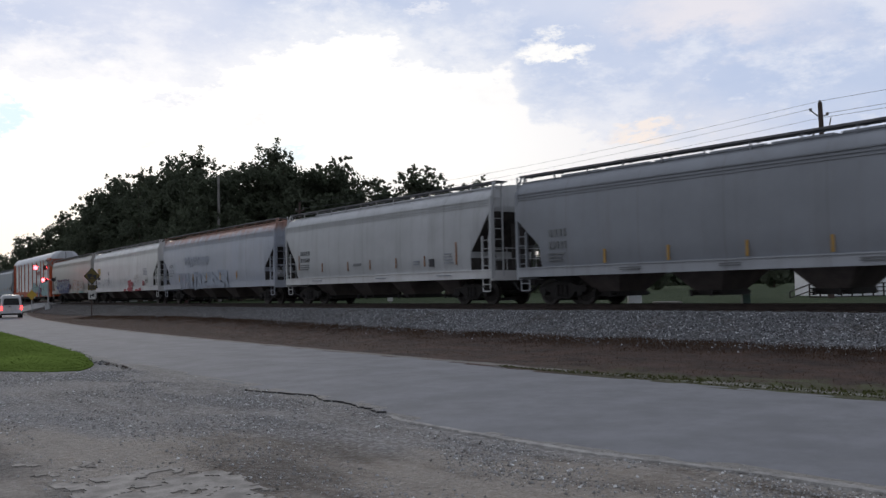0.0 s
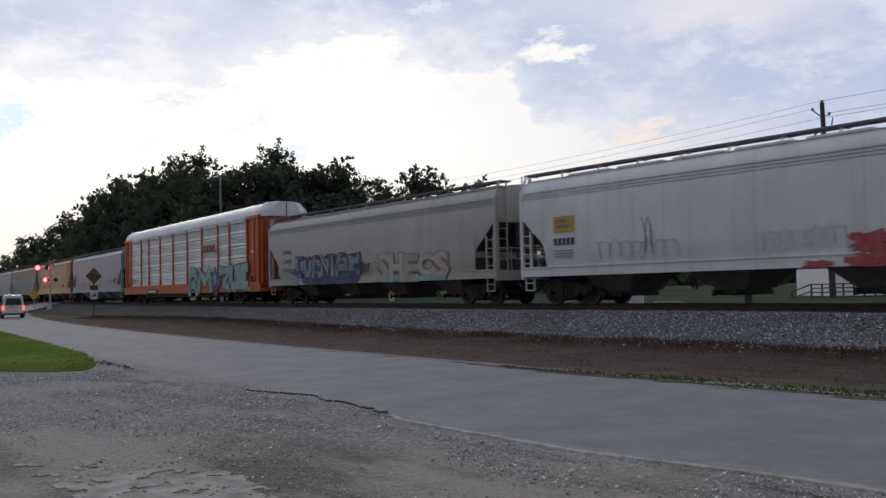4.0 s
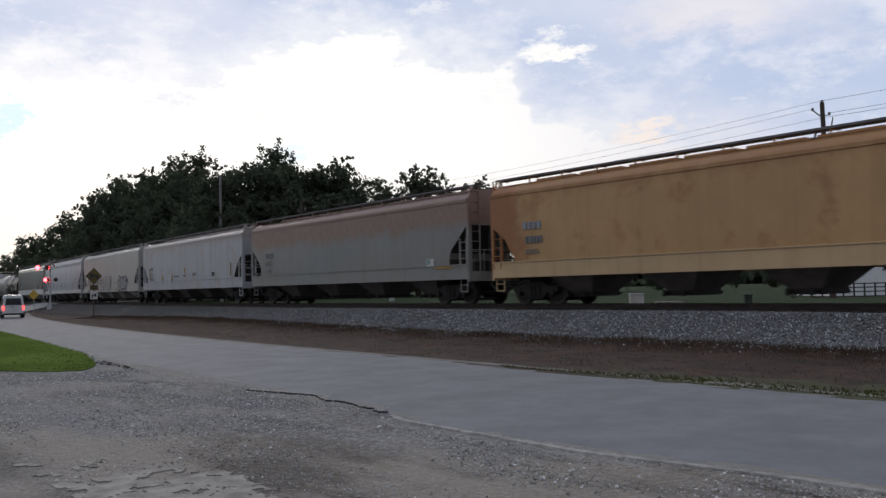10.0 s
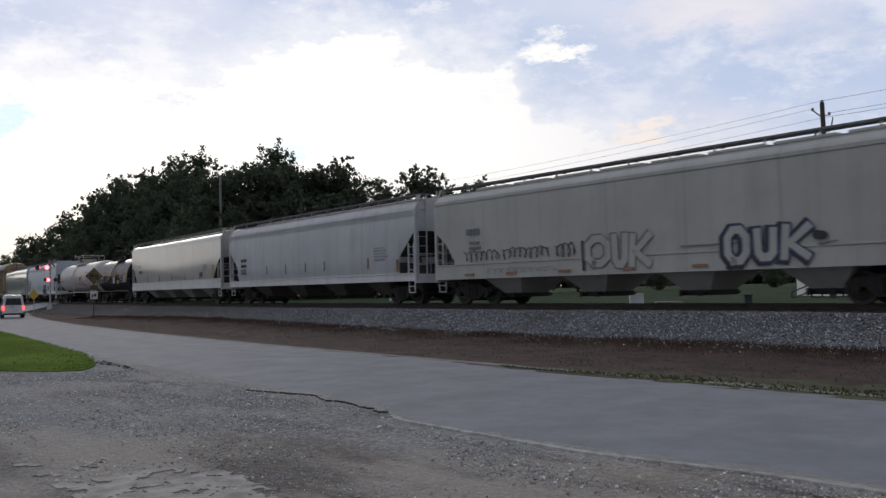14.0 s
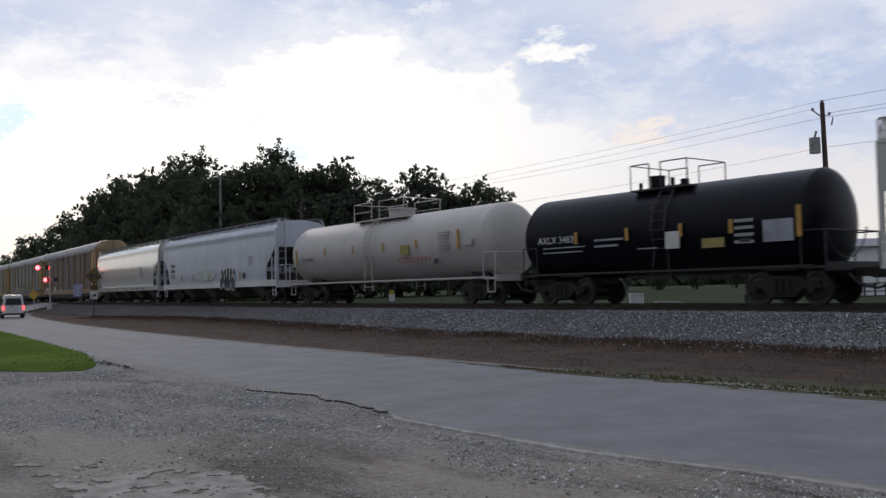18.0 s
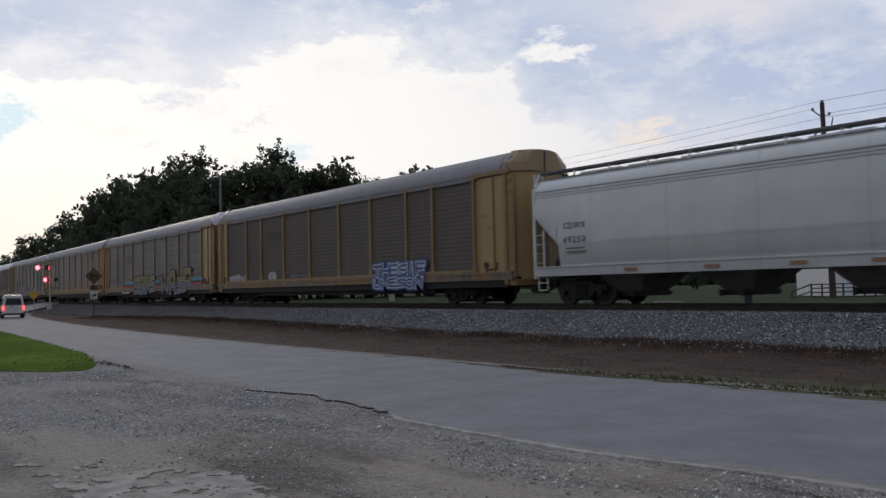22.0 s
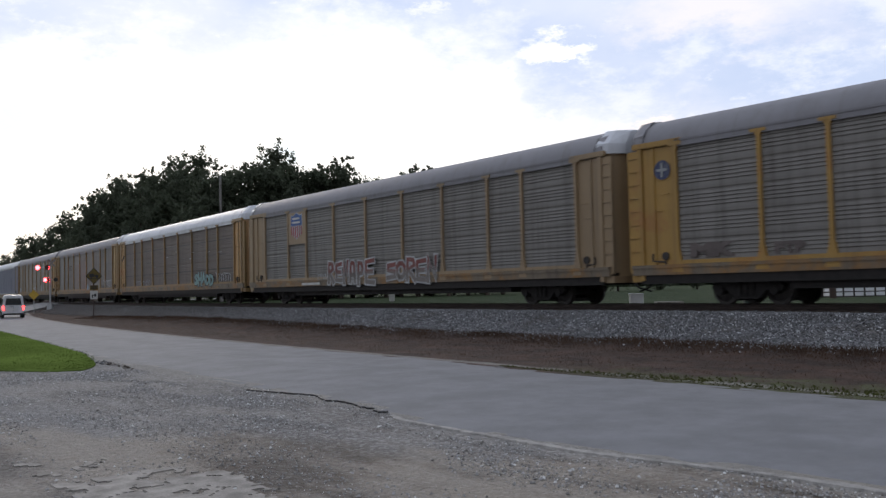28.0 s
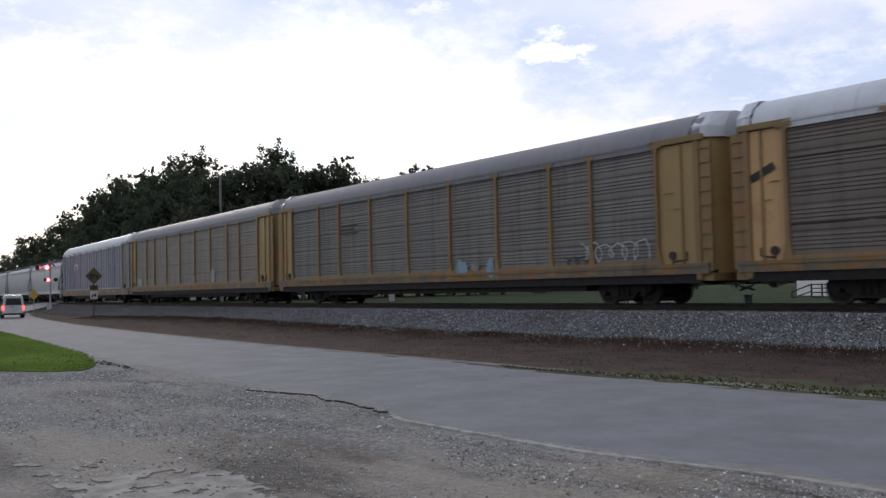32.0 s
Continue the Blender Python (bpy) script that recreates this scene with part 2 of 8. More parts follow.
def ground_mat():
    """One earth sheet: gravel lot on the road's near side, brown dirt by the track, rough grass beyond."""
    def build(n, b):
        c = n.coords()
        x, y, z = n.split(c)
        wob = n.math("MULTIPLY_ADD", n.noise(c, 0.4, 5, 0.6), 2.4, -1.2)
        bend = n.math("MULTIPLY", n.math("MULTIPLY", x, x), 0.001)
        across = n.math("SUBTRACT", n.math("ADD", y, wob), bend)
        st = n.voronoi(c, 24.0)
        cell = n.split(n.voronoi(c, 24.0, "F1", "Color"))[0]
        small = n.noise(c, 60.0, 3, 0.7)
        patch = n.noise(n.scaled(c, (0.45, 1.0, 1.0)), 0.55, 5, 0.62)
        wide = n.noise(n.scaled(c, (0.3, 0.8, 1.0)), 0.3, 4, 0.6)
        lot = n.mix(n.step(patch, 0.38, 0.58), (0.095, 0.080, 0.066), (0.235, 0.212, 0.185))
        streak = n.noise(n.scaled(c, (0.28, 1.9, 1.0)), 0.8, 6, 0.66)
        lot = n.mix(n.math("MULTIPLY", n.step(streak, 0.5, 0.68), 0.7), lot, (0.31, 0.30, 0.28))
        lot = n.mix(n.math("MULTIPLY", n.step(wide, 0.48, 0.62), 0.75), lot, (0.20, 0.20, 0.20))
        lot = n.mix(n.math("MULTIPLY", n.step(n.noise(c, 1.7, 6, 0.7), 0.5, 0.7), 0.6), lot, (0.15, 0.11, 0.078))
        lot = n.mix(n.math("MULTIPLY", n.step(cell, 0.62, 0.95), 0.6), lot, (0.38, 0.37, 0.35))
        lot = n.mix(n.math("MULTIPLY", n.step(small, 0.5, 0.75), 0.6), lot, (0.06, 0.052, 0.046))
        away = n.math("MULTIPLY_ADD", x, -0.49, n.math("SUBTRACT", y, 9.1))
        fines = n.step(n.math("MULTIPLY_ADD", n.noise(n.scaled(c, (0.45, 1.0, 1.0)), 0.9, 5, 0.65), 3.2, n.math("SUBTRACT", away, 1.6)), -0.5, 0.6)
        lot = n.mix(n.math("SUBTRACT", 1.0, fines), lot, n.mix(n.step(patch, 0.40, 0.6), n.mix(0.5, lot, (0.105, 0.084, 0.066)), n.mix(0.5, lot, (0.37, 0.325, 0.272))))
        lot = n.mix(n.math("MULTIPLY", fines, 0.45), lot, n.mix(n.step(cell, 0.3, 0.9), (0.18, 0.183, 0.192), (0.33, 0.332, 0.34)))
        dirt = n.mix(n.step(n.noise(c, 1.1, 6, 0.65), 0.35, 0.7), (0.028, 0.015, 0.011), (0.074, 0.040, 0.027))
        dirt = n.mix(n.math("MULTIPLY", n.step(small, 0.55, 0.8), 0.4), dirt, (0.16, 0.13, 0.10))
        green = n.mix(n.step(n.noise(c, 0.8, 6, 0.65), 0.35, 0.7), (0.040, 0.055, 0.030), (0.065, 0.082, 0.045))
        col = n.mix(n.step(across, 10.5, 11.5), lot, dirt)
        olive = n.mix(n.step(n.noise(c, 3.0, 6, 0.7), 0.4, 0.65), (0.055, 0.05, 0.026), (0.075, 0.088, 0.03))
        strip = n.math("MULTIPLY", n.step(n.math("ADD", n.noise(c, 0.9, 5, 0.65), n.math("MULTIPLY", n.math("SUBTRACT", 13.9, across), 0.16)), 0.5, 0.62), n.step(x, -14.0, -8.0))
        col = n.mix(n.math("MULTIPLY", strip, n.step(across, 11.0, 11.6)), col, olive)
        bx = n.math("MULTIPLY", x, x)
        dn = n.math("SUBTRACT", n.math("MULTIPLY_ADD", bx, -0.00165, y), 6.9)
        df = n.math("SUBTRACT", n.math("MULTIPLY_ADD", bx, -0.0013, y), 12.6)
        rag = n.math("MULTIPLY_ADD", n.noise(c, 2.2, 5, 0.7), 0.5, -0.25)
        lip = n.math("MULTIPLY", n.step(n.math("ADD", dn, rag), -0.30, -0.12), n.math("SUBTRACT", 1.0, n.step(n.math("ADD", dn, rag), 0.3, 0.5)))
        lip2 = n.math("MULTIPLY", n.step(df, -0.3, -0.1), n.math("SUBTRACT", 1.0, n.step(n.math("ADD", df, rag), 0.0, 0.25)))
        col = n.mix(n.math("MULTIPLY", n.math("MAXIMUM", lip, lip2), 0.7), col, (0.27, 0.26, 0.24))
        col = n.mix(n.step(across, 25.5, 27.5), col, green)
        west = n.math("MULTIPLY", n.step(n.math("MULTIPLY", x, -1.0), 55.0, 75.0), n.math("SUBTRACT", 1.0, n.step(across, 9.0, 10.0)))
        col = n.mix(west, col, green)
        coarse = n.noise(c, 9.0, 6, 0.72)
        col = n.mix(n.math("MULTIPLY", n.step(coarse, 0.52, 0.68), 0.3), col, n.mix(1.0, col, (0.5, 0.48, 0.46), "MULTIPLY"))
        col = n.mix(n.math("MULTIPLY", n.step(coarse, 0.47, 0.34), 0.3), col, n.mix(1.0, col, (1.5, 1.5, 1.52), "MULTIPLY"))
        n.put(b.inputs["Base Color"], col)
        n.put(b.inputs["Specular IOR Level"], n.math("MULTIPLY_ADD", n.step(across, 25.5, 27.5), -0.45, 0.5))
        b.inputs["Roughness"].default_value = 0.95
        n.put(b.inputs["Normal"], n.bump(n.math("ADD", n.math("MULTIPLY_ADD", n.noise(c, 7.0, 5, 0.7), 2.2, n.math("MULTIPLY", st, -1.0)), n.math("MULTIPLY", small, 0.6)), 0.9, 0.035))
    return material("earth", build)


def asphalt_mat(name, col, tint):
    def build(n, b):
        c = n.coords()
        x, y, z = n.split(c)
        big = n.noise(n.scaled(c, (0.7, 0.6, 1.0)), 1.5, 6, 0.7)
        fine = n.noise(c, 90.0, 3, 0.7)
        k = n.mix(n.step(big, 0.32, 0.7), tuple(v * 0.85 for v in col), tuple(v * 1.16 for v in col))
        k = n.mix(n.math("MULTIPLY", n.step(n.noise(c, 1.1, 6, 0.7), 0.55, 0.75), 0.35), k, tint)
        k = n.mix(n.math("MULTIPLY", n.step(fine, 0.5, 0.8), 0.35), k, tuple(v * 0.5 for v in col))
        n.put(b.inputs["Base Color"], k)
        b.inputs["Roughness"].default_value = 0.85
        n.put(b.inputs["Normal"], n.bump(fine, 0.35, 0.01))
    return material(name, build)


def ballast_mat():
    def build(n, b):
        c = n.coords()
        cell = n.split(n.voronoi(c, 30.0, "F1", "Color"))
        d = n.voronoi(c, 30.0)
        col = n.ramp(cell[0], [(0.0, (0.025, 0.025, 0.027)), (0.4, (0.10, 0.102, 0.107)), (0.8, (0.19, 0.195, 0.205)), (1.0, (0.45, 0.46, 0.48))])
        col = n.mix(n.math("MULTIPLY", n.step(n.noise(c, 0.7, 5, 0.6), 0.5, 0.75), 0.45), col, (0.13, 0.105, 0.085))
        # older, dirtier stone towards the crossing
        x = n.split(c)[0]
        old = n.step(n.math("MULTIPLY_ADD", n.noise(c, 0.25, 4), 24.0, n.math("MULTIPLY", x, -1.0)), 34.0, 74.0)
        col = n.mix(n.math("MULTIPLY", old, 0.75), col, (0.070, 0.064, 0.058))
        n.put(b.inputs["Base Color"], col)
        b.inputs["Roughness"].default_value = 0.9
        n.put(b.inputs["Normal"], n.bump(n.math("MULTIPLY", d, -1.0), 0.6, 0.03))
    return material("ballast_stone", build)


def stone_mat(name, lo, hi, soiled=False):
    def build(n, b):
        g = n.add("ShaderNodeNewGeometry").outputs["Random Per Island"]
        c = n.coords()
        mid = tuple((a + b) / 2 for a, b in zip(lo, hi))
        col = n.ramp(g, [(0.0, lo), (0.45, mid), (0.86, hi), (0.93, tuple(min(0.75, v * 1.9) for v in hi)), (1.0, tuple(min(0.8, v * 2.4) for v in hi))])
        col = n.mix(n.math("MULTIPLY", n.noise(c, 40.0, 3), 0.4), col, tuple(v * 0.5 for v in lo))
        if soiled:
            # older, dirtier stone towards the crossing, and dirt worked in along the foot
            old = n.step(n.math("MULTIPLY_ADD", n.noise(c, 0.25, 4), 24.0, n.math("MULTIPLY", n.split(c)[0], -1.0)), 34.0, 74.0)
            col = n.mix(n.math("MULTIPLY", old, 0.7), col, (0.075, 0.068, 0.062))
            col = n.mix(n.math("MULTIPLY", n.step(n.noise(c, 0.8, 5, 0.6), 0.5, 0.72), 0.5), col, (0.10, 0.075, 0.058))
        n.put(b.inputs["Base Color"], col)
        b.inputs["Roughness"].default_value = 0.88
    return material(name, build)


def leaf_mat(name, lo, hi, sheen=0.12, through_light=0.0):
    def build(n, b):
        g = n.add("ShaderNodeNewGeometry").outputs["Random Per Island"]
        c = n.coords()
        col = n.mix(g, lo, hi)
        col = n.mix(n.math("MULTIPLY", n.step(n.noise(c, 0.35, 3), 0.4, 0.7), 0.6), col, tuple(v * 1.5 for v in hi))
        n.put(b.inputs["Base Color"], col)
        b.inputs["Roughness"].default_value = 0.75
        b.inputs["Specular IOR Level"].default_value = sheen
        if through_light:
            thin = n.add("ShaderNodeBsdfTranslucent")
            n.put(thin.inputs[0], n.mix(0.5, col, tuple(v * 1.6 for v in hi)))
            both = n.add("ShaderNodeMixShader")
            both.inputs[0].default_value = through_light
            n.t.links.new(b.outputs[0], both.inputs[1])
            n.t.links.new(thin.outputs[0], both.inputs[2])
            out = [k for k in n.t.nodes if k.bl_idname == "ShaderNodeOutputMaterial"][0]
            n.t.links.new(both.outputs[0], out.inputs[0])
    return material(name, build)


EARTH = ground_mat()
ROAD = asphalt_mat("worn_asphalt", (0.162, 0.165, 0.176), (0.205, 0.205, 0.208))
PALE_ROAD = asphalt_mat("pale_asphalt", (0.25, 0.25, 0.25), (0.30, 0.29, 0.28))
BALLAST = ballast_mat()
STONES = stone_mat("loose_ballast", (0.05, 0.05, 0.053), (0.32, 0.325, 0.335), True)
PEBBLES = stone_mat("pebbles", (0.17, 0.158, 0.145), (0.42, 0.42, 0.425))
GRIT = plain("pale_grit", (0.27, 0.26, 0.245), 0.95, 0, 0.35, 6.0, 0.5)
CONCRETE = plain("old_concrete", (0.255, 0.238, 0.217), 0.95, 0, 0.4, 5.0, 0.5)
STEEL_DARK = plain("grimy_steel", (0.020, 0.017, 0.016), 0.7, 0.3, 0.4, 4.0)
# near-black: grimy gear and rails, and the shade painted on hopper ends
GRIME_SHADE = plain("dark_grime_and_shade", (0.042, 0.036, 0.033), 0.8, 0, 0.5, 2.5)
GRATE = plain("walkway_grating", (0.13, 0.13, 0.135), 0.7, 0.2, 0.3, 3.0)
ROD_GREY = plain("dusty_cylinder_grey", (0.25, 0.25, 0.255), 0.7, 0, 0.35, 3.0)
BAY = plain("dark_bay_paint", (0.11, 0.092, 0.086), 0.75, 0, 0.35, 1.5)
TREAD = plain("worn_wheel_steel", (0.05, 0.045, 0.042), 0.5, 0.6, 0.3, 5.0)
RAIL = plain("rusty_rail", (0.045, 0.032, 0.027), 0.7, 0.4, 0.35, 3.0)
TIE = plain("creosote_timber", (0.07, 0.055, 0.045), 0.9, 0, 0.4, 4.0, 0.4)
WOOD_POLE = plain("weathered_pole", (0.065, 0.046, 0.039), 0.9, 0, 0.35, 3.0, 0.4)
GREY_POLE = plain("grey_pole", (0.20, 0.19, 0.18), 0.9, 0, 0.3, 3.0, 0.3)
WIRE = plain("wire", (0.12, 0.12, 0.125), 0.6, 0.4, 0.1)
GALV = plain("galvanised", (0.42, 0.43, 0.44), 0.5, 0.6, 0.2)
BARK = plain("bark", (0.07, 0.055, 0.042), 0.95, 0, 0.4, 5.0, 0.6)
LEAF = leaf_mat("oak_leaves", (0.060, 0.070, 0.050), (0.095, 0.112, 0.076), through_light=0.22)
LEAF_B = leaf_mat("light_leaves", (0.050, 0.066, 0.038), (0.082, 0.110, 0.055), through_light=0.25)
GRASS = leaf_mat("lawn", (0.080, 0.118, 0.026), (0.100, 0.142, 0.034), 0.0)
DRY_WEED = leaf_mat("dry_weeds", (0.036, 0.025, 0.018), (0.078, 0.052, 0.037), 0.0, 0.4)
WEED = leaf_mat("weeds", (0.040, 0.045, 0.019), (0.075, 0.080, 0.032), 0.0, 0.3)
WHITE = plain("white_paint", (0.72, 0.73, 0.75), 0.4, 0, 0.08)
VAN_WHITE = plain("dusty_white_paint", (0.50, 0.51, 0.53), 0.4, 0, 0.1)
BLACK = plain("black", (0.012, 0.012, 0.013), 0.45, 0, 0.2)
GLASS = plain("dark_glass", (0.012, 0.014, 0.017), 0.08, 0, 0.1)
TYRE = plain("rubber", (0.02, 0.02, 0.02), 0.85, 0, 0.2)
SIGN_YELLOW = plain("sign_yellow", (0.42, 0.27, 0.03), 0.5, 0, 0.15)
SIGN_WHITE = plain("sign_white", (0.52, 0.52, 0.50), 0.5, 0, 0.12)
INK = plain("ink", (0.03, 0.03, 0.035), 0.6, 0, 0.2)
TEXT_GREY = plain("stencil_grey", (0.16, 0.165, 0.17), 0.6, 0, 0.25)
RED_ON = glow("signal_red_lit", (1.0, 0.045, 0.055), 16.0)
RED_OFF = plain("signal_red_dark", (0.05, 0.008, 0.008), 0.3, 0, 0.1)
TAIL = glow("tail_light", (1.0, 0.04, 0.04), 5.0)

# ---- mesh helpers ----


class Shape:
    """Gathers vertices and faces of one mesh."""

    def __init__(self):
        self.v, self.f = [], []

    def box(self, x0, x1, y0, y1, z0, z1):
        k = len(self.v)
        self.v += [(x, y, z) for x in (x0, x1) for y in (y0, y1) for z in (z0, z1)]
        self.f += [tuple(k + i for i in q) for q in ((0, 1, 3, 2), (4, 6, 7, 5), (0, 4, 5, 1), (2, 3, 7, 6), (0, 2, 6, 4), (1, 5, 7, 3))]
        return self

    def tube(self, p, q, r, n=8, r2=None):
        p, q = Vector(p), Vector(q)
        d = (q - p).normalized()
        s = d.orthogonal().normalized()
        t = d.cross(s)
        k = len(self.v)
        for c, rad in ((p, r), (q, r if r2 is None else r2)):
            self.v += [tuple(c + (s * math.cos(2 * math.pi * i / n) + t * math.sin(2 * math.pi * i / n)) * rad) for i in range(n)]
        self.f += [(k + i, k + (i + 1) % n, k + n + (i + 1) % n, k + n + i) for i in range(n)]
        self.f += [tuple(k + i for i in reversed(range(n))), tuple(k + n + i for i in range(n))]
        return self

    def sweep(self, pts, r, n=6):
        rings = []
        for i, p in enumerate(pts):
            d = (Vector(pts[min(i + 1, len(pts) - 1)]) - Vector(pts[max(i - 1, 0)])).normalized()
            s = d.cross(Vector((0.31, 0.17, 0.93))).normalized()
            t = d.cross(s)
            rings.append([tuple(Vector(p) + (s * math.cos(2 * math.pi * k / n) + t * math.sin(2 * math.pi * k / n)) * r) for k in range(n)])
        return self.loft(rings)

    def bar(self, pts, r, n=6):
        for a, b in zip(pts, pts[1:]):
            self.tube(a, b, r, n)
        return self

    def loft(self, rings, closed=True, caps=True):
        """Rings of equal length, skinned one to the next."""
        k, m = len(self.v), len(rings[0])
        for ring in rings:
            self.v += [tuple(p) for p in ring]
        last = m if closed else m - 1
        for j in range(len(rings) - 1):
            for i in range(last):
                a, b = k + j * m + i, k + j * m + (i + 1) % m
                self.f.append((a, b, b + m, a + m))
        if caps:
            self.f.append(tuple(k + i for i in reversed(range(m))))
            e = k + (len(rings) - 1) * m
            self.f.append(tuple(e + i for i in range(m)))
        return self

    def plate(self, outline, y0, y1):
        """A flat plate in the xz plane between y0 and y1."""
        return self.loft([[(x, y0, z) for x, z in outline], [(x, y1, z) for x, z in outline]])

    def mesh(self, name, smooth=False, bevel=0.0):
        me = bpy.data.meshes.new(name)
        me.from_pydata(self.v, [], self.f)
        bm = bmesh.new()
        bm.from_mesh(me)
        bmesh.ops.recalc_face_normals(bm, faces=bm.faces)
        if bevel:
            bmesh.ops.bevel(bm, geom=[e for e in bm.edges if e.is_manifold and e.calc_face_angle(0) > 0.6], offset=bevel,
                            segments=2, affect="EDGES", clamp_overlap=True)
        bm.to_mesh(me)
        bm.free()
        if smooth:
            me.shade_smooth()
            me.set_sharp_from_angle(angle=radians(38))
        return me


def part(name, shape, mat, parent=None, label="", smooth=False, bevel=0.0, place=None):
    me = shape if isinstance(shape, bpy.types.Mesh) else shape.mesh(name, smooth, bevel)
    if not me.materials:
        me.materials.append(mat)
    ob = new(name, me)
    if parent is not None:
        ob.parent = parent
    if place is not None:
        ob.matrix_local = place
    if label:
        tagged(ob, label)
    return ob


# ---- plan of the track: an arc of 691 m radius, straight at both ends ----
TRACK_Y, KAPPA, ARC_END, RAIL_Z = 23.774, 1.4477e-3, 72.9, 0.97
SPEED = 15.015


def track(s):
    """Place and bearing on the track's middle, s metres west of the point abreast of the camera."""
    c = min(max(s, 0.0), ARC_END)
    th = KAPPA * c
    x, y = -math.sin(th) / KAPPA, TRACK_Y + (1 - math.cos(th)) / KAPPA
    if s > ARC_END:
        x, y = x - math.cos(th) * (s - ARC_END), y + math.sin(th) * (s - ARC_END)
    elif s < 0:
        x -= s
    return x, y, th


def beside(s, off, z):
    """A point off metres north (+) or south (-) of the track's middle."""
    x, y, th = track(s)
    return (x + off * math.sin(th), y + off * math.cos(th), z)


def track_y(x):
    s = -x
    px, py, th = track(s)
    for _ in range(4):
        s += (px - x) / max(math.cos(th), 0.5)
        px, py, th = track(s)
    return py


def road_far(x):
    x = min(x, 0)
    if x > -16:
        return 12.6 + 0.0013 * x * x - 0.4 * ease(x, -16, -12)
    return 12.6 + 0.0013 * x * x if x > -75 else 12.6 + 0.0013 * 5625 - 0.195 * (x + 75)


def road_near(x):
    x = min(x, 0)
    if x > -10.2:
        return 6.9 + 0.00165 * x * x - 0.38 * ease(x, -10.2, -8.7) * (1 - ease(x, -6.4, -3.4))
    return 6.9 + 0.00165 * x * x if x > -60 else 6.9 + 0.00165 * 3600 - 0.198 * (x + 60)


def ease(v, a, b):
    t = min(max((v - a) / (b - a), 0), 1)
    return t * t * (3 - 2 * t)


def toe(s):
    """Where the clean stone ends, in metres south of the track's middle: the dirt lies higher against the bank towards the crossing."""
    return 4.72 - 0.62 * ease(s, 16, 46) + 0.75 * ease(s, 50, 72) + 0.20 * noise.noise(Vector((s * 0.5, 0, 31))) + 0.10 * noise.noise(Vector((s * 1.9, 0, 37)))


def bank_z(d):
    """Height of the ballast's near slope, d metres south of the track's middle."""
    return min(0.79, max(0.0, 0.16 + (4.3 - d) * 0.303)) if d < 4.3 else max(0.0, 0.16 - (d - 4.3) * 0.16)


def ground_z(x, y):
    d = track_y(x) - y                      # metres south of the track
    z = 0.80 * ease(-d, -5.2, -1.0)
    if 1.0 < d < 6.6:
        e = toe(-x)
        lie = bank_z(e) + 0.02
        z = lie * (1 - ease(d, e, 6.4)) if d > e else min(bank_z(d), 0.78) - 0.16 * ease(e - d, 0.0, 0.35) + 0.02
    ramp = ease(-x, 84, 96) * (1 - ease(-x, 118, 130))
    z = max(z, ramp * 0.66 * ease(-d, -5.2, -2.2))
    if y < road_near(x):
        z += 0.03 * noise.noise(Vector((x * 0.35, y * 0.6, 0)))
    elif d > 4.6:
        z += 0.035 * noise.noise(Vector((x * 0.8, y * 1.1, 0))) * ease(d, 4.6, 6)
    if road_near(x) + 0.35 < y < road_far(x) - 0.3:
        z = -0.06
    elif road_near(x) - 0.5 < y < road_far(x) + 0.3:
        z = 0.010 + 0.012 * noise.noise(Vector((x * 1.7, y * 2.0, 7)))
    return z


def spread(parts):
    out = []
    for a, b, step in parts:
        k = max(1, round((b - a) / step))
        out += [a + (b - a) * i / k for i in range(k)]
    return out + [parts[-1][1]]


def build_ground():
    xs = spread([(-3000, -400, 200), (-400, -130, 20), (-130, -60, 2.0), (-60, -20, 0.8), (-20, 6, 0.35), (6, 12, 1), (12, 60, 6), (60, 400, 40), (400, 3000, 200)])
    ys = spread([(-3000, -300, 300), (-300, -30, 30), (-30, 0, 5), (0, 6.4, 0.6), (6.4, 8.6, 0.15), (8.6, 12, 0.6), (12, 13.6, 0.15), (13.6, 23, 0.28), (23, 32, 0.6), (32, 60, 4), (60, 400, 30), (400, 3000, 200)])
    sh = Shape()
    sh.v = [(x, y, ground_z(x, y)) for x in xs for y in ys]
    m = len(ys)
    sh.f = [(i * m + j, (i + 1) * m + j, (i + 1) * m + j + 1, i * m + j + 1) for i in range(len(xs) - 1) for j in range(m - 1)]
    me = bpy.data.meshes.new("ground")
    me.from_pydata(sh.v, [], sh.f)
    me.shade_smooth()
    ob = part("ground", me, EARTH)
    tagged(ob, "gravel lot, brown dirt verge and rough grass field", "ground", kind="structure")


def ribbon(name, xs, near, far, top, mat, label, cat, depth=0.12, rough=0.0, cut=None):
    """A paved strip with thickness whose edges are two functions of x."""
    sh = Shape()
    rng = random.Random(5)
    rings = []
    for x in xs:
        a = near(x) + rng.uniform(-rough, rough)
        b = far(x) + rng.uniform(-rough, rough) * 0.6
        crown = top + 0.03
        rings.append([(x, a, top - depth), (x, a, top - 0.012), (x, a + 0.05, top), (x, (a + b) / 2, crown), (x, b - 0.05, top), (x, b, top - 0.012), (x, b, top - depth)])
    sh.loft(rings)
    return tagged(part(name, sh, mat, smooth=True), label, cat, kind="structure")


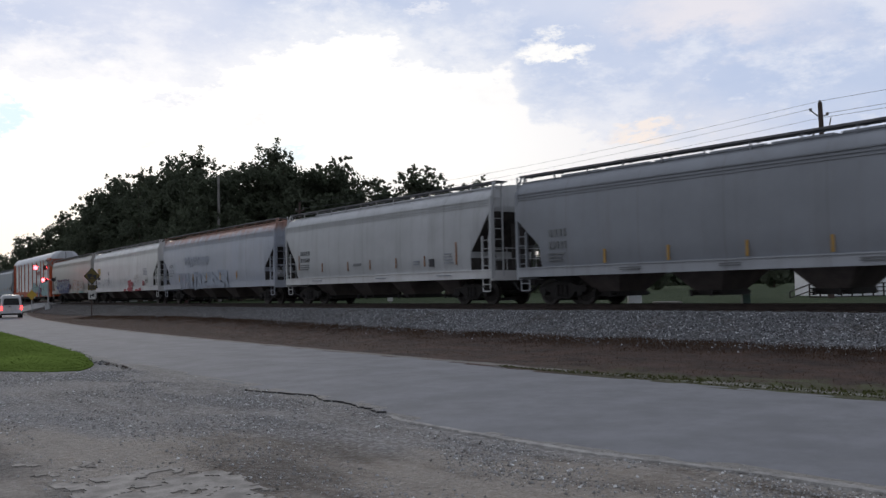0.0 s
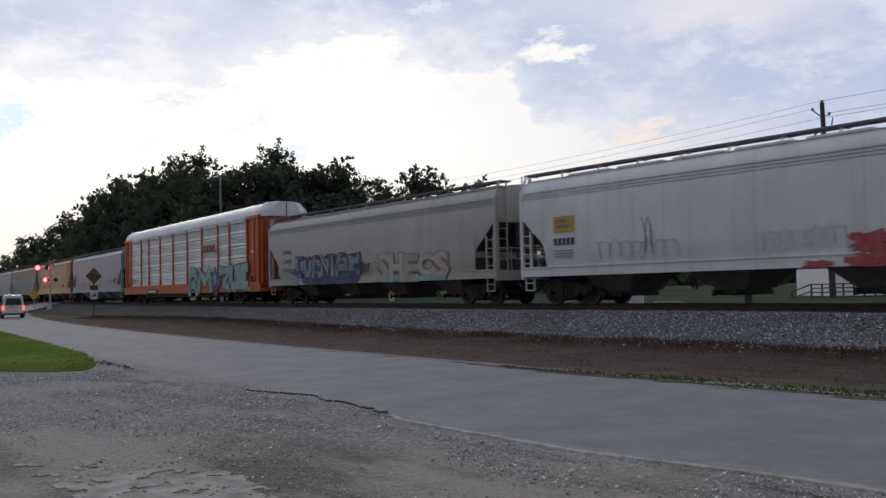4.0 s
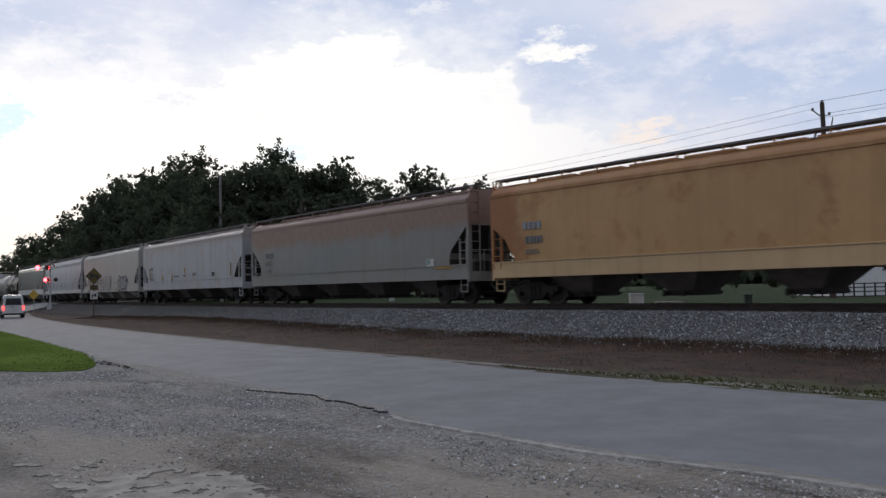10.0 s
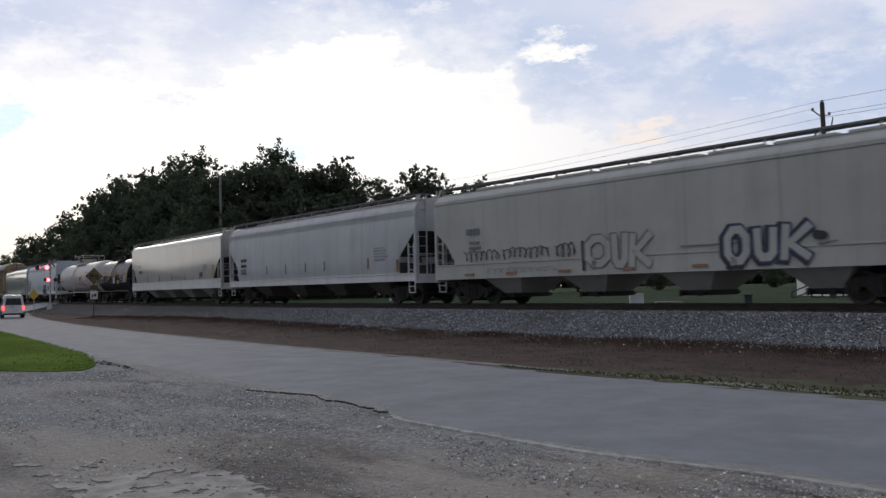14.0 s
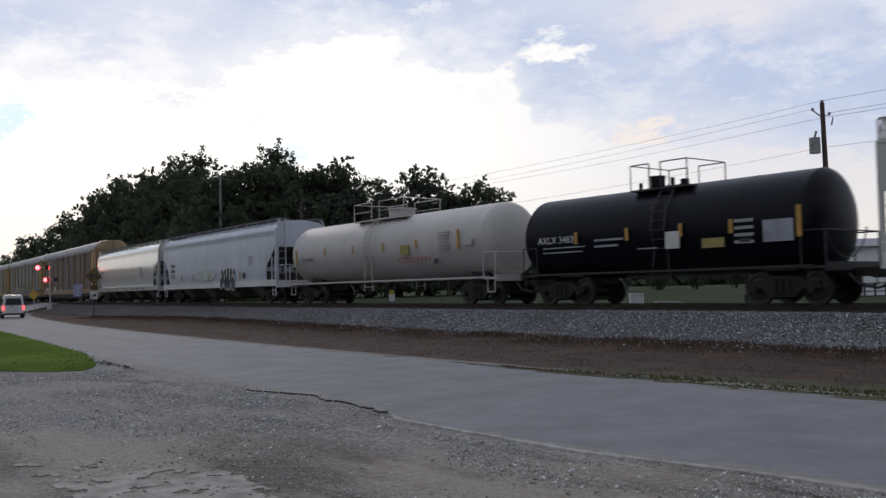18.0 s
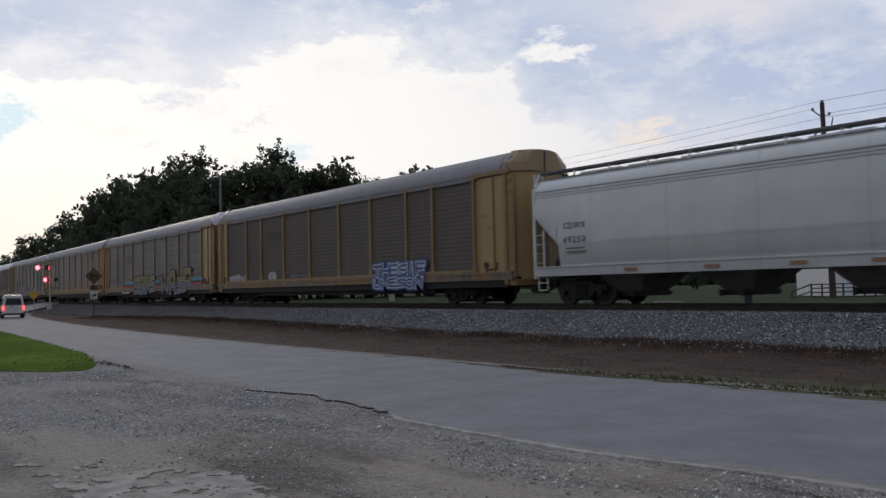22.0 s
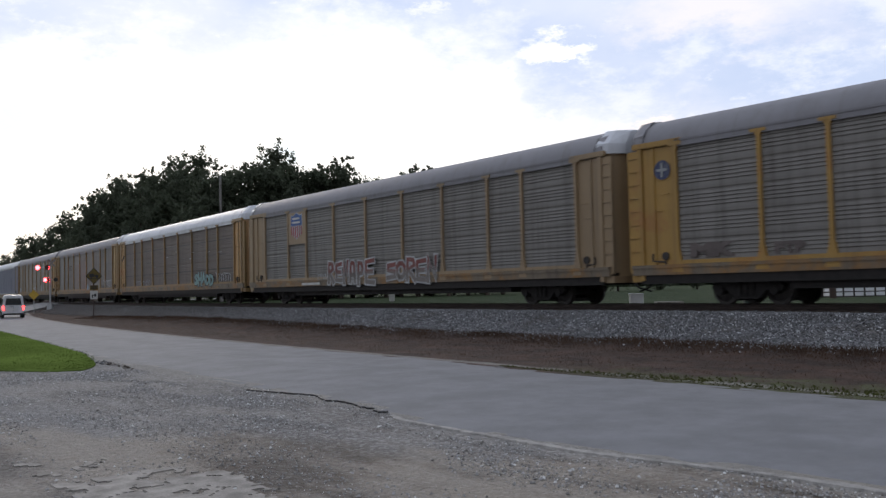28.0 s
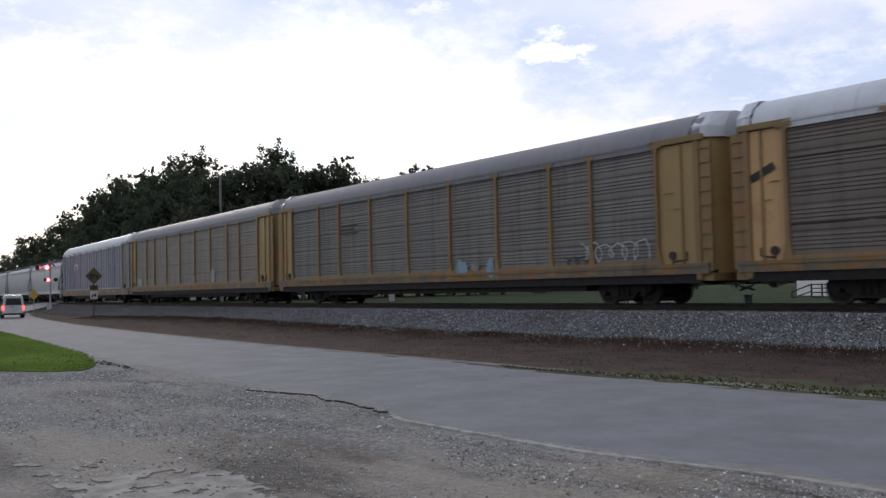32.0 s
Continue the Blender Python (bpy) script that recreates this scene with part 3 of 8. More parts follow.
def build_road():
    xs = spread([(-260, -80, 6), (-80, -30, 1.5), (-30, 6, 0.22), (6, 60, 4), (60, 400, 30)])
    ribbon("road", xs, road_near, road_far, 0.008, ROAD, "worn grey asphalt country road with ragged edges", "road", rough=0.06)
    # side road that ramps up to the crossing, 96 m down the line
    sh = Shape()
    rings = []
    for y, xr, xl, z in ((22.6, -95.0, -106.0, 0.03), (25.0, -98.2, -108.0, 0.20), (27.5, -100.6, -109.5, 0.58), (29.4, -102.4, -111.0, 0.90), (30.6, -103.5, -112.2, 0.975),
                         (33.0, -105.5, -114.0, 0.975), (38.0, -109.0, -118.0, 0.86), (90.0, -140.0, -150.0, 0.86)):
        rings.append([(xl, y, z - 0.3), (xl, y, z), (xr, y, z), (xr, y, z - 0.3)])
    sh.loft(rings)
    tagged(part("side_road", sh, PALE_ROAD), "pale asphalt side road ramping up to the level crossing", "road", kind="structure")


def build_track():
    ss = spread([(-220, -20, 10), (-20, 130, 1.5), (130, 760, 15)])
    prof = [(-5.1, 0.0), (-4.3, 0.13), (-2.45, 0.69), (-1.9, 0.79), (-0.6, 0.80), (0.6, 0.80), (1.9, 0.80), (2.35, 0.80), (3.4, 0.55)]
    rng = random.Random(3)
    sh = Shape()
    rings = []
    for s in ss:
        rings.append([beside(s, o + (rng.uniform(-0.2, 0.2) if k == 0 else 0), z + rng.uniform(-0.02, 0.02)) for k, (o, z) in enumerate(prof)] + [beside(s, 3.4, -0.4), beside(s, -5.1, -0.4)])
    sh.loft(rings)
    tagged(part("trackbed", sh, BALLAST, smooth=True), "grey crushed-stone ballast bank of the railway", "ballast", kind="structure")
    # loose stones on the near shoulder
    sh = Shape()
    for _ in range(46000):
        s = rng.uniform(4, 40) if rng.random() < 0.72 else rng.uniform(40, 105)
        e = toe(s)
        o = -rng.uniform(2.1, e + 0.05) if rng.random() < 0.965 else -(e + abs(rng.gauss(0, 0.45)))
        z = bank_z(-o) - 0.02 if -o < e else ground_z(track(s)[0], track(s)[1] + o)
        r = rng.uniform(0.015, 0.036)
        stone(sh, beside(s, o, z + r * 0.3), r, rng)
    me = bpy.data.meshes.new("ballast_stones")
    me.from_pydata(sh.v, [], sh.f)
    tagged(part("ballast_stones", me, STONES), "loose grey crushed stones on the ballast shoulder", "stones", kind="stuff")
    for off in (-0.7525, 0.7525):
        sec = [(-0.07, 0.80), (0.07, 0.80), (0.07, 0.815), (0.012, 0.845), (0.012, 0.92), (0.036, 0.932), (0.036, RAIL_Z), (-0.036, RAIL_Z), (-0.036, 0.932), (-0.012, 0.92), (-0.012, 0.845), (-0.07, 0.815)]
        sh = Shape()
        sh.loft([[beside(s, off + o, z) for o, z in sec] for s in ss])
        tagged(part("rail", sh, RAIL), "rust-brown steel running rail on timber ties", "rail", kind="structure")
    sh = Shape()
    s = -30.0
    while s < 140:
        x, y, th = track(s)
        k = len(sh.v)
        sh.box(-0.115, 0.115, -1.29, 1.29, 0.70, 0.815)
        m = Matrix.Translation((x, y, 0)) @ Matrix.Rotation(-th, 4, "Z")
        sh.v[k:] = [tuple(m @ Vector(q)) for q in sh.v[k:]]
        s += 0.53
    me = bpy.data.meshes.new("crossties")
    me.from_pydata(sh.v, [], sh.f)
    tagged(part("crossties", me, TIE), "dark creosoted timber crossties bedded in ballast", "ties", kind="stuff")


def stone(sh, p, r, rng):
    """A small angular stone: a squashed, jittered octahedron."""
    k = len(sh.v)
    for d in ((1, 0, 0), (0, 1, 0), (-1, 0, 0), (0, -1, 0), (0, 0, 0.75), (0, 0, -0.6)):
        sh.v.append(tuple(p[i] + r * (d[i] * rng.uniform(0.7, 1.3) + rng.uniform(-0.25, 0.25)) for i in range(3)))
    sh.f += [(k + a, k + (a + 1) % 4, k + 4) for a in range(4)] + [(k + (a + 1) % 4, k + a, k + 5) for a in range(4)]


build_ground()
build_road()
build_track()

# ---- rolling stock ----


def wheel_mesh(r):
    sh = Shape()
    rings = []
    for y, rad in ((-0.07, 0.10), (-0.07, r * 0.45), (-0.03, r * 0.72), (-0.065, r * 0.80), (-0.065, r), (0.05, r + 0.006), (0.05, r + 0.028), (0.075, r + 0.02), (0.075, r * 0.8), (0.05, r * 0.7), (0.06, 0.1)):
        rings.append([(math.cos(2 * math.pi * i / 24) * rad, y, math.sin(2 * math.pi * i / 24) * rad) for i in range(24)])
    return sh.loft(rings).mesh("wheel", True)


def side_frame_mesh(base, r):
    sh = Shape()
    h = base / 2
    top = [(-h - 0.28, r + 0.10), (-h - 0.22, r + 0.20), (-h + 0.2, r + 0.22), (-0.45, r + 0.34), (0.45, r + 0.34), (h - 0.2, r + 0.22), (h + 0.22, r + 0.20), (h + 0.28, r + 0.10)]
    low = [(h + 0.2, r - 0.02), (h - 0.22, r + 0.02), (0.36, r - 0.24), (-0.36, r - 0.24), (-h + 0.22, r + 0.02), (-h - 0.2, r - 0.02)]
    sh.plate(top + low, -0.09, 0.09)
    for x in (-h, h):
        sh.tube((x, -0.14, r), (x, 0.1, r), 0.13, 10)
    for x in (-0.22, -0.02, 0.18):
        sh.tube((x + 0.02, -0.11, r - 0.14), (x + 0.02, -0.11, r + 0.24), 0.075, 8)
    return sh.mesh("side_frame", True)


def bolster_mesh(base, r):
    sh = Shape()
    sh.box(-0.22, 0.22, -0.95, 0.95, r - 0.06, r + 0.24)
    for x in (-base / 2, base / 2):
        sh.tube((x, -0.75, r), (x, 0.75, r), 0.085, 10)
    for x in (-base / 2 - 0.02, base / 2 + 0.02):
        sh.box(x - 0.05, x + 0.05, -0.7, 0.7, r - 0.32, r - 0.2)
    return sh.mesh("bolster")


TRUCKS = {}


def truck(car, x, r=0.457, base=1.73):
    """A two-axle truck: bolster, two cast side frames, four wheels."""
    if r not in TRUCKS:
        TRUCKS[r] = (bolster_mesh(base, r), side_frame_mesh(base, r), wheel_mesh(r))
    b, f, w = TRUCKS[r]
    t = part("truck", b, STEEL_DARK, car, "grimy dark cast-steel truck", place=pose(x, 0, 0))
    for y in (-1.02, 1.02):
        part("side_frame", f, STEEL_DARK, t, place=pose(0, y, 0))
    for dx in (-base / 2, base / 2):
        for y, flip in ((-0.76, 0), (0.76, 180)):
            part("wheel", w, TREAD, t, place=pose(dx, y, r, 0, 0, flip))
    return t


def coupler(car, x, way):
    sh = Shape()
    sh.box(min(x, x + way * 0.72), max(x, x + way * 0.72), -0.11, 0.11, 0.74, 0.98)
    sh.box(min(x + way * 0.55, x + way * 0.95), max(x + way * 0.55, x + way * 0.95), -0.17, 0.17, 0.70, 1.0)
    part("coupler", sh, STEEL_DARK, car, bevel=0.02)
    h = Shape()
    h.bar([(x, -0.45, 0.85), (x + way * 0.3, -0.45, 0.55), (x + way * 0.75, -0.35, 0.42)], 0.035)
    part("air_hose", h, BLACK, car)


def ladder(car, x0, x1, y, z0, z1, mat, rungs, name="ladder", lift=0.03, end=False):
    """A ladder in the side plane (or, with end, in an end plane at x0 between two y)."""
    sh = Shape()
    if end:
        a, b, x = y[0], y[1], x0
        for yy in (a, b):
            sh.box(x - 0.02, x + 0.02, yy - 0.025, yy + 0.025, z0, z1)
        for i in range(rungs):
            z = z0 + (i + 0.5) * (z1 - z0) / rungs
            sh.tube((x, a, z), (x, b, z), 0.014, 6)
    else:
        for x in (x0, x1):
            sh.box(x - 0.03, x + 0.03, y - lift, y + lift, z0, z1)
        for i in range(rungs):
            z = z0 + (i + 0.5) * (z1 - z0) / rungs
            sh.tube((x0, y, z), (x1, y, z), 0.016, 6)
    return part(name, sh, mat, car)


# cross-section of a covered hopper above its floor: half of it, from the sill up to the ridge
HOPPER_SIDES = {
    "round": [(1.50, 1.30), (1.575, 1.60), (1.60, 2.10), (1.60, 2.90), (1.575, 3.50), (1.52, 3.86), (1.515, 4.05), (1.36, 4.34), (1.05, 4.50), (0.55, 4.58)],
    "flat": [(1.56, 1.30), (1.575, 1.60), (1.575, 2.10), (1.575, 2.90), (1.575, 3.80), (1.575, 3.98), (1.56, 4.14), (1.40, 4.34), (1.05, 4.49), (0.55, 4.56)],
}


def hopper(label, L, body, sill=None, side="round", bays=4, roof=None, cut=1.2, bay_mat=None, top_band=True, hatch_mat=None, arch=None, tank_end=0, high=3.13):
    """A covered hopper, origin on the rails at its middle; its front is +x and the camera sees its -y side."""
    car = tagged(new("hopper_car"), label, "freight car", group="cars of the freight train")
    sill, roof = sill or body, roof or body
    xe = L / 2 - 0.72
    half = HOPPER_SIDES[side]
    full = [(-y, z) for y, z in half] + [(0.0, 4.62)] + [(y, z) for y, z in reversed(half)]

    def ring(x, floor):
        out = []
        for y, z in full:
            zz = max(z, floor)
            out.append((x, y if z >= floor else math.copysign(min(abs(y) + 0.0, 1.58), y), zz))
        return out
    sh = Shape()
    c = xe - cut
    arch = side == "round" if arch is None else arch
    if arch:
        floors = ((0.0, high), (0.5, 2.30 + (high - 2.3) * 0.34), (0.83, 2.25), (0.95, 2.07), (1.0, 1.82), (1.005, 1.32))
    else:
        floors = ((0.0, 2.92), (0.62, 2.38), (0.64, 2.30), (1.0, 1.72), (1.005, 1.32))
    sill_top = 1.345 if side == "round" else 1.60
    half_st = [(xe - cut * q, f) for q, f in floors]
    stations = [(-x, f) for x, f in half_st] + [(x, f) for x, f in reversed(half_st)]
    sh.loft([ring(x, f) for x, f in stations])
    part("body", sh, body, car, smooth=True)
    # ribbed band under the eaves
    if top_band:
        for sgn in (-1, 1):
            bnd = Shape()
            for z in (3.80, 3.90, 4.00):
                y = 1.535 if side == "round" else 1.585
                bnd.box(-xe, xe, sgn * y - 0.022, sgn * y + 0.022, z - 0.022, z + 0.022)
            part("eave_band", bnd, body, car)
    if side == "flat":
        for sgn in (-1, 1):
            part("eave_rail", Shape().box(-xe, xe, sgn * 1.575 - 0.03, sgn * 1.575 + 0.03, 4.02, 4.13), roof, car)
    for sgn in (-1, 1):
        s = Shape()
        s.box(-xe, xe, sgn * 1.53 - 0.05, sgn * 1.53 + 0.05, 1.0, sill_top - 0.01)
        s.box(-xe, xe, sgn * 1.53 - 0.085, sgn * 1.53 + 0.085, sill_top - 0.045, sill_top)
        part("side_sill", s, sill, car, bevel=0.008)
    for e in (-1, 1):
        part("stub_sill", Shape().box(min(e * xe, e * (xe - 3.1)), max(e * xe, e * (xe - 3.1)), -0.28, 0.28, 0.72, 1.06), STEEL_DARK, car)
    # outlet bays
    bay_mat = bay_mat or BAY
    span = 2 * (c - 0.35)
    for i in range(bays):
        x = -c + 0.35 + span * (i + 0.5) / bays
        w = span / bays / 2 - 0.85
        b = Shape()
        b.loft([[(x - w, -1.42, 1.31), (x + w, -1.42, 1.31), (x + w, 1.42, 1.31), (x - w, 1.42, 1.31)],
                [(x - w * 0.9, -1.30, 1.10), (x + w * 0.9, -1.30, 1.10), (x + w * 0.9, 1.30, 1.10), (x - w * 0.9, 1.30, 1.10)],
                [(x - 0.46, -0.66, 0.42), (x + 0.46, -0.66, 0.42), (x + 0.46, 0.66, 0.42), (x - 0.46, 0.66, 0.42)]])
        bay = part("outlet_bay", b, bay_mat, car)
        g = Shape()
        g.box(x - 0.52, x + 0.52, -0.74, 0.74, 0.28, 0.44)
        for dx in (-0.36, 0.36):
            g.tube((x + dx, -1.0, 0.36), (x + dx, 1.0, 0.36), 0.045, 8)
            g.box(x + dx - 0.05, x + dx + 0.05, -1.04, -0.98, 0.26, 0.46)
        part("outlet_gate", g, STEEL_DARK, bay)
    # roof: hatches and the running boards on their brackets
    k = 8
    hm = Shape().box(-0.95, 0.95, -0.33, 0.33, 4.56, 4.69).mesh("roof_hatch", bevel=0.02)
    for i in range(k):
        part("roof_hatch", hm, hatch_mat or roof, car, place=pose(-xe + 1.0 + (2 * xe - 2.0) * (i + 0.5) / k, 0, 0))
    for sgn in (-1, 1):
        b = Shape()
        b.box(-xe - 0.1, xe + 0.1, sgn * 1.0 - 0.26, sgn * 1.0 + 0.26, 4.665, 4.71)
        b.box(-xe - 0.1, xe + 0.1, sgn * 1.25 - 0.012, sgn * 1.25 + 0.012, 4.655, 4.72)
        part("running_board", b, GRATE, car)
        bm_ = Shape().box(-0.025, 0.025, sgn * 1.22 - 0.02, sgn * 1.22 + 0.02, 4.36, 4.67).box(-0.02, 0.02, sgn * 1.0 - 0.24, sgn * 1.0 + 0.24, 4.63, 4.667).mesh("bracket")
        kk = 12
        for i in range(kk + 1):
            part("bracket", bm_, roof, car, place=pose(-xe + 0.1 + (2 * xe - 0.2) * i / kk, 0, 0))
    # end cages
    for e in (-1, 1):
        x = e * xe
        s = Shape()
        s.box(x - 0.55 * (e > 0) - 0.0, x + 0.55 * (e < 0) + 0.0, -1.5, 1.5, 1.02, 1.10)
        s.box(x - 0.06, x + 0.06, -1.56, 1.56, 0.92, 1.30)
        part("end_platform", s, sill, car)
        for sgn in (-1, 1):
            p = Shape()
            p.box(x - 0.07, x + 0.07, sgn * 1.52 - 0.05, sgn * 1.52 + 0.05, 1.0, 4.1)
            p.bar([(x, sgn * 1.5, 4.08), (x, sgn * 1.36, 4.4), (x, sgn * 1.24, 4.68)], 0.045)
            part("corner_post", p, roof, car, bevel=0.01)
            ladder(car, x - e * 0.06, x - e * 0.48, sgn * 1.56, 1.32, 2.62, roof, 4)
            st = Shape()
            st.bar([(x - e * 0.12, sgn * 1.5, 1.0), (x - e * 0.12, sgn * 1.5, 0.52), (x - e * 0.55, sgn * 1.5, 0.52), (x - e * 0.55, sgn * 1.5, 1.0)], 0.022)
            st.tube((x - e * 0.12, sgn * 1.5, 0.78), (x - e * 0.55, sgn * 1.5, 0.78), 0.018)
            part("step", st, sill, car)
        ladder(car, x + e * 0.05, 0, (-1.42, -0.98), 1.1, 4.66, roof, 9, "end_ladder", end=True)
        # extra sheet, web and braces coloured near-black as the shade between cars
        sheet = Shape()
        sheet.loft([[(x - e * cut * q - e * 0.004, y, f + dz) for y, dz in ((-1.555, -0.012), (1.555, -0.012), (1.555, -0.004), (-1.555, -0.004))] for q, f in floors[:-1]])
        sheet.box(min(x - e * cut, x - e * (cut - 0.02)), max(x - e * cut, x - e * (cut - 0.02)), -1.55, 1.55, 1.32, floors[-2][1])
        part("slope_sheet", sheet, GRIME_SHADE, car, "slope sheet coloured dark for the shade under the end")
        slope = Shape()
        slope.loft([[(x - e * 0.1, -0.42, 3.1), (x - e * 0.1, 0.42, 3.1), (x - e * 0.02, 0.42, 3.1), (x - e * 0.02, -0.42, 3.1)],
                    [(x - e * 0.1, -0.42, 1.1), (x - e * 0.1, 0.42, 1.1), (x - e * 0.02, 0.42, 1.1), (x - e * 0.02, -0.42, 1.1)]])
        part("end_web", slope, GRIME_SHADE, car)
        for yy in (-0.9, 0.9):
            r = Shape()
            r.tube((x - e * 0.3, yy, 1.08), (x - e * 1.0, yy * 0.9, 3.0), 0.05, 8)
            part("end_brace", r, GRIME_SHADE, car)
        rail = Shape()
        for z in (1.75, 2.15):
            rail.tube((x, -1.5, z), (x, 1.5, z), 0.016)
        for y in (-0.75, 0.75):
            rail.tube((x, y, 1.05), (x, y, 2.2), 0.016)
        part("end_rail", rail, roof, car)
    t = Shape()
    t.tube((-xe + 0.45, -0.55, 1.42), (-xe + 0.45, 0.55, 1.42), 0.2, 14)
    part("brake_cylinder", t, GRIME_SHADE, car, smooth=True)
    if tank_end:
        t = Shape()
        t.loft([[(xe - dx, -0.95 + math.cos(a * math.pi / 8) * rr, 1.68 + math.sin(a * math.pi / 8) * rr) for a in range(16)] for dx, rr in ((0.12, 0.05), (0.14, 0.15), (0.22, 0.19), (0.95, 0.19), (1.03, 0.15), (1.05, 0.05))])
        part("air_reservoir", t, ROD_GREY, car, smooth=True)
    wh = Shape()
    wh.loft([[(-xe - 0.09 + dx, 0.62 + math.cos(a * math.pi / 8) * rr, 2.2 + math.sin(a * math.pi / 8) * rr) for a in range(16)] for dx, rr in ((0, 0.28), (0.04, 0.28), (0.04, 0.22), (0, 0.22))])
    part("brake_wheel", wh, GALV, car)
    for e in (-1, 1):
        truck(car, e * (xe - 1.75))
        coupler(car, e * xe, e)
    return car


RACK_POSTS = (-12.35, -9.55, -7.55, -4.75, -1.80, 1.20, 4.10, 7.00, 8.95, 11.70)


def ribbed_panel(x0, x1, z0, z1, y, style):
    """A side panel of pressed sheet: level ribs in groups, upright flutes, or nearly plain."""
    sh = Shape()
    o = -1 if y < 0 else 1
    if style == "flutes":
        rings = [[(x, y, z) for z in (z0, z1)] for x in (x0, x1)]
        sh.loft([[(x0, y - 0.01, z0), (x0, y - 0.01, z1), (x0, y + 0.01, z1), (x0, y + 0.01, z0)], [(x1, y - 0.01, z0), (x1, y - 0.01, z1), (x1, y + 0.01, z1), (x1, y + 0.01, z0)]])
        return sh
    prof = [(0.0, z0)]
    sheets = 5 if style in ("ribs", "waves") else 21
    tall = (z1 - z0) / sheets
    for i in range(sheets):
        z = z0 + i * tall
        if style == "fine":
            prof += [(0.0, z + tall * 0.2), (0.006, z + tall * 0.3), (0.006, z + tall * 0.6), (0.0, z + tall * 0.9)]
            continue
        k = 1.0 if style == "ribs" else 0.5
        prof += [(0.004, z + tall * 0.04), (0.045 * k, z + tall * 0.10), (0.04 * k, z + tall * 0.22), (0.004, z + tall * 0.36)]
        step = tall * 0.62 / 4
        for q in range(4):
            a = z + tall * 0.38 + q * step
            prof += [(0.0, a), (0.048 * k, a + step * 0.12), (0.052 * k, a + step * 0.22), (0.004, a + step * 0.88)]
    prof.append((0.0, z1))
    rings = []
    for q in range(6):
        x = x0 + (x1 - x0) * q / 5
        edge = 0.0 if q in (0, 5) else 0.022
        outer = [(y + o * (d + edge * noise.noise(Vector((x * 0.9, z * 1.4, y)))), z) for d, z in prof]
        rings.append([(x, a, b) for a, b in outer + [(y - o * 0.06, z1), (y - o * 0.06, z0)]])
    return sh.loft(rings)


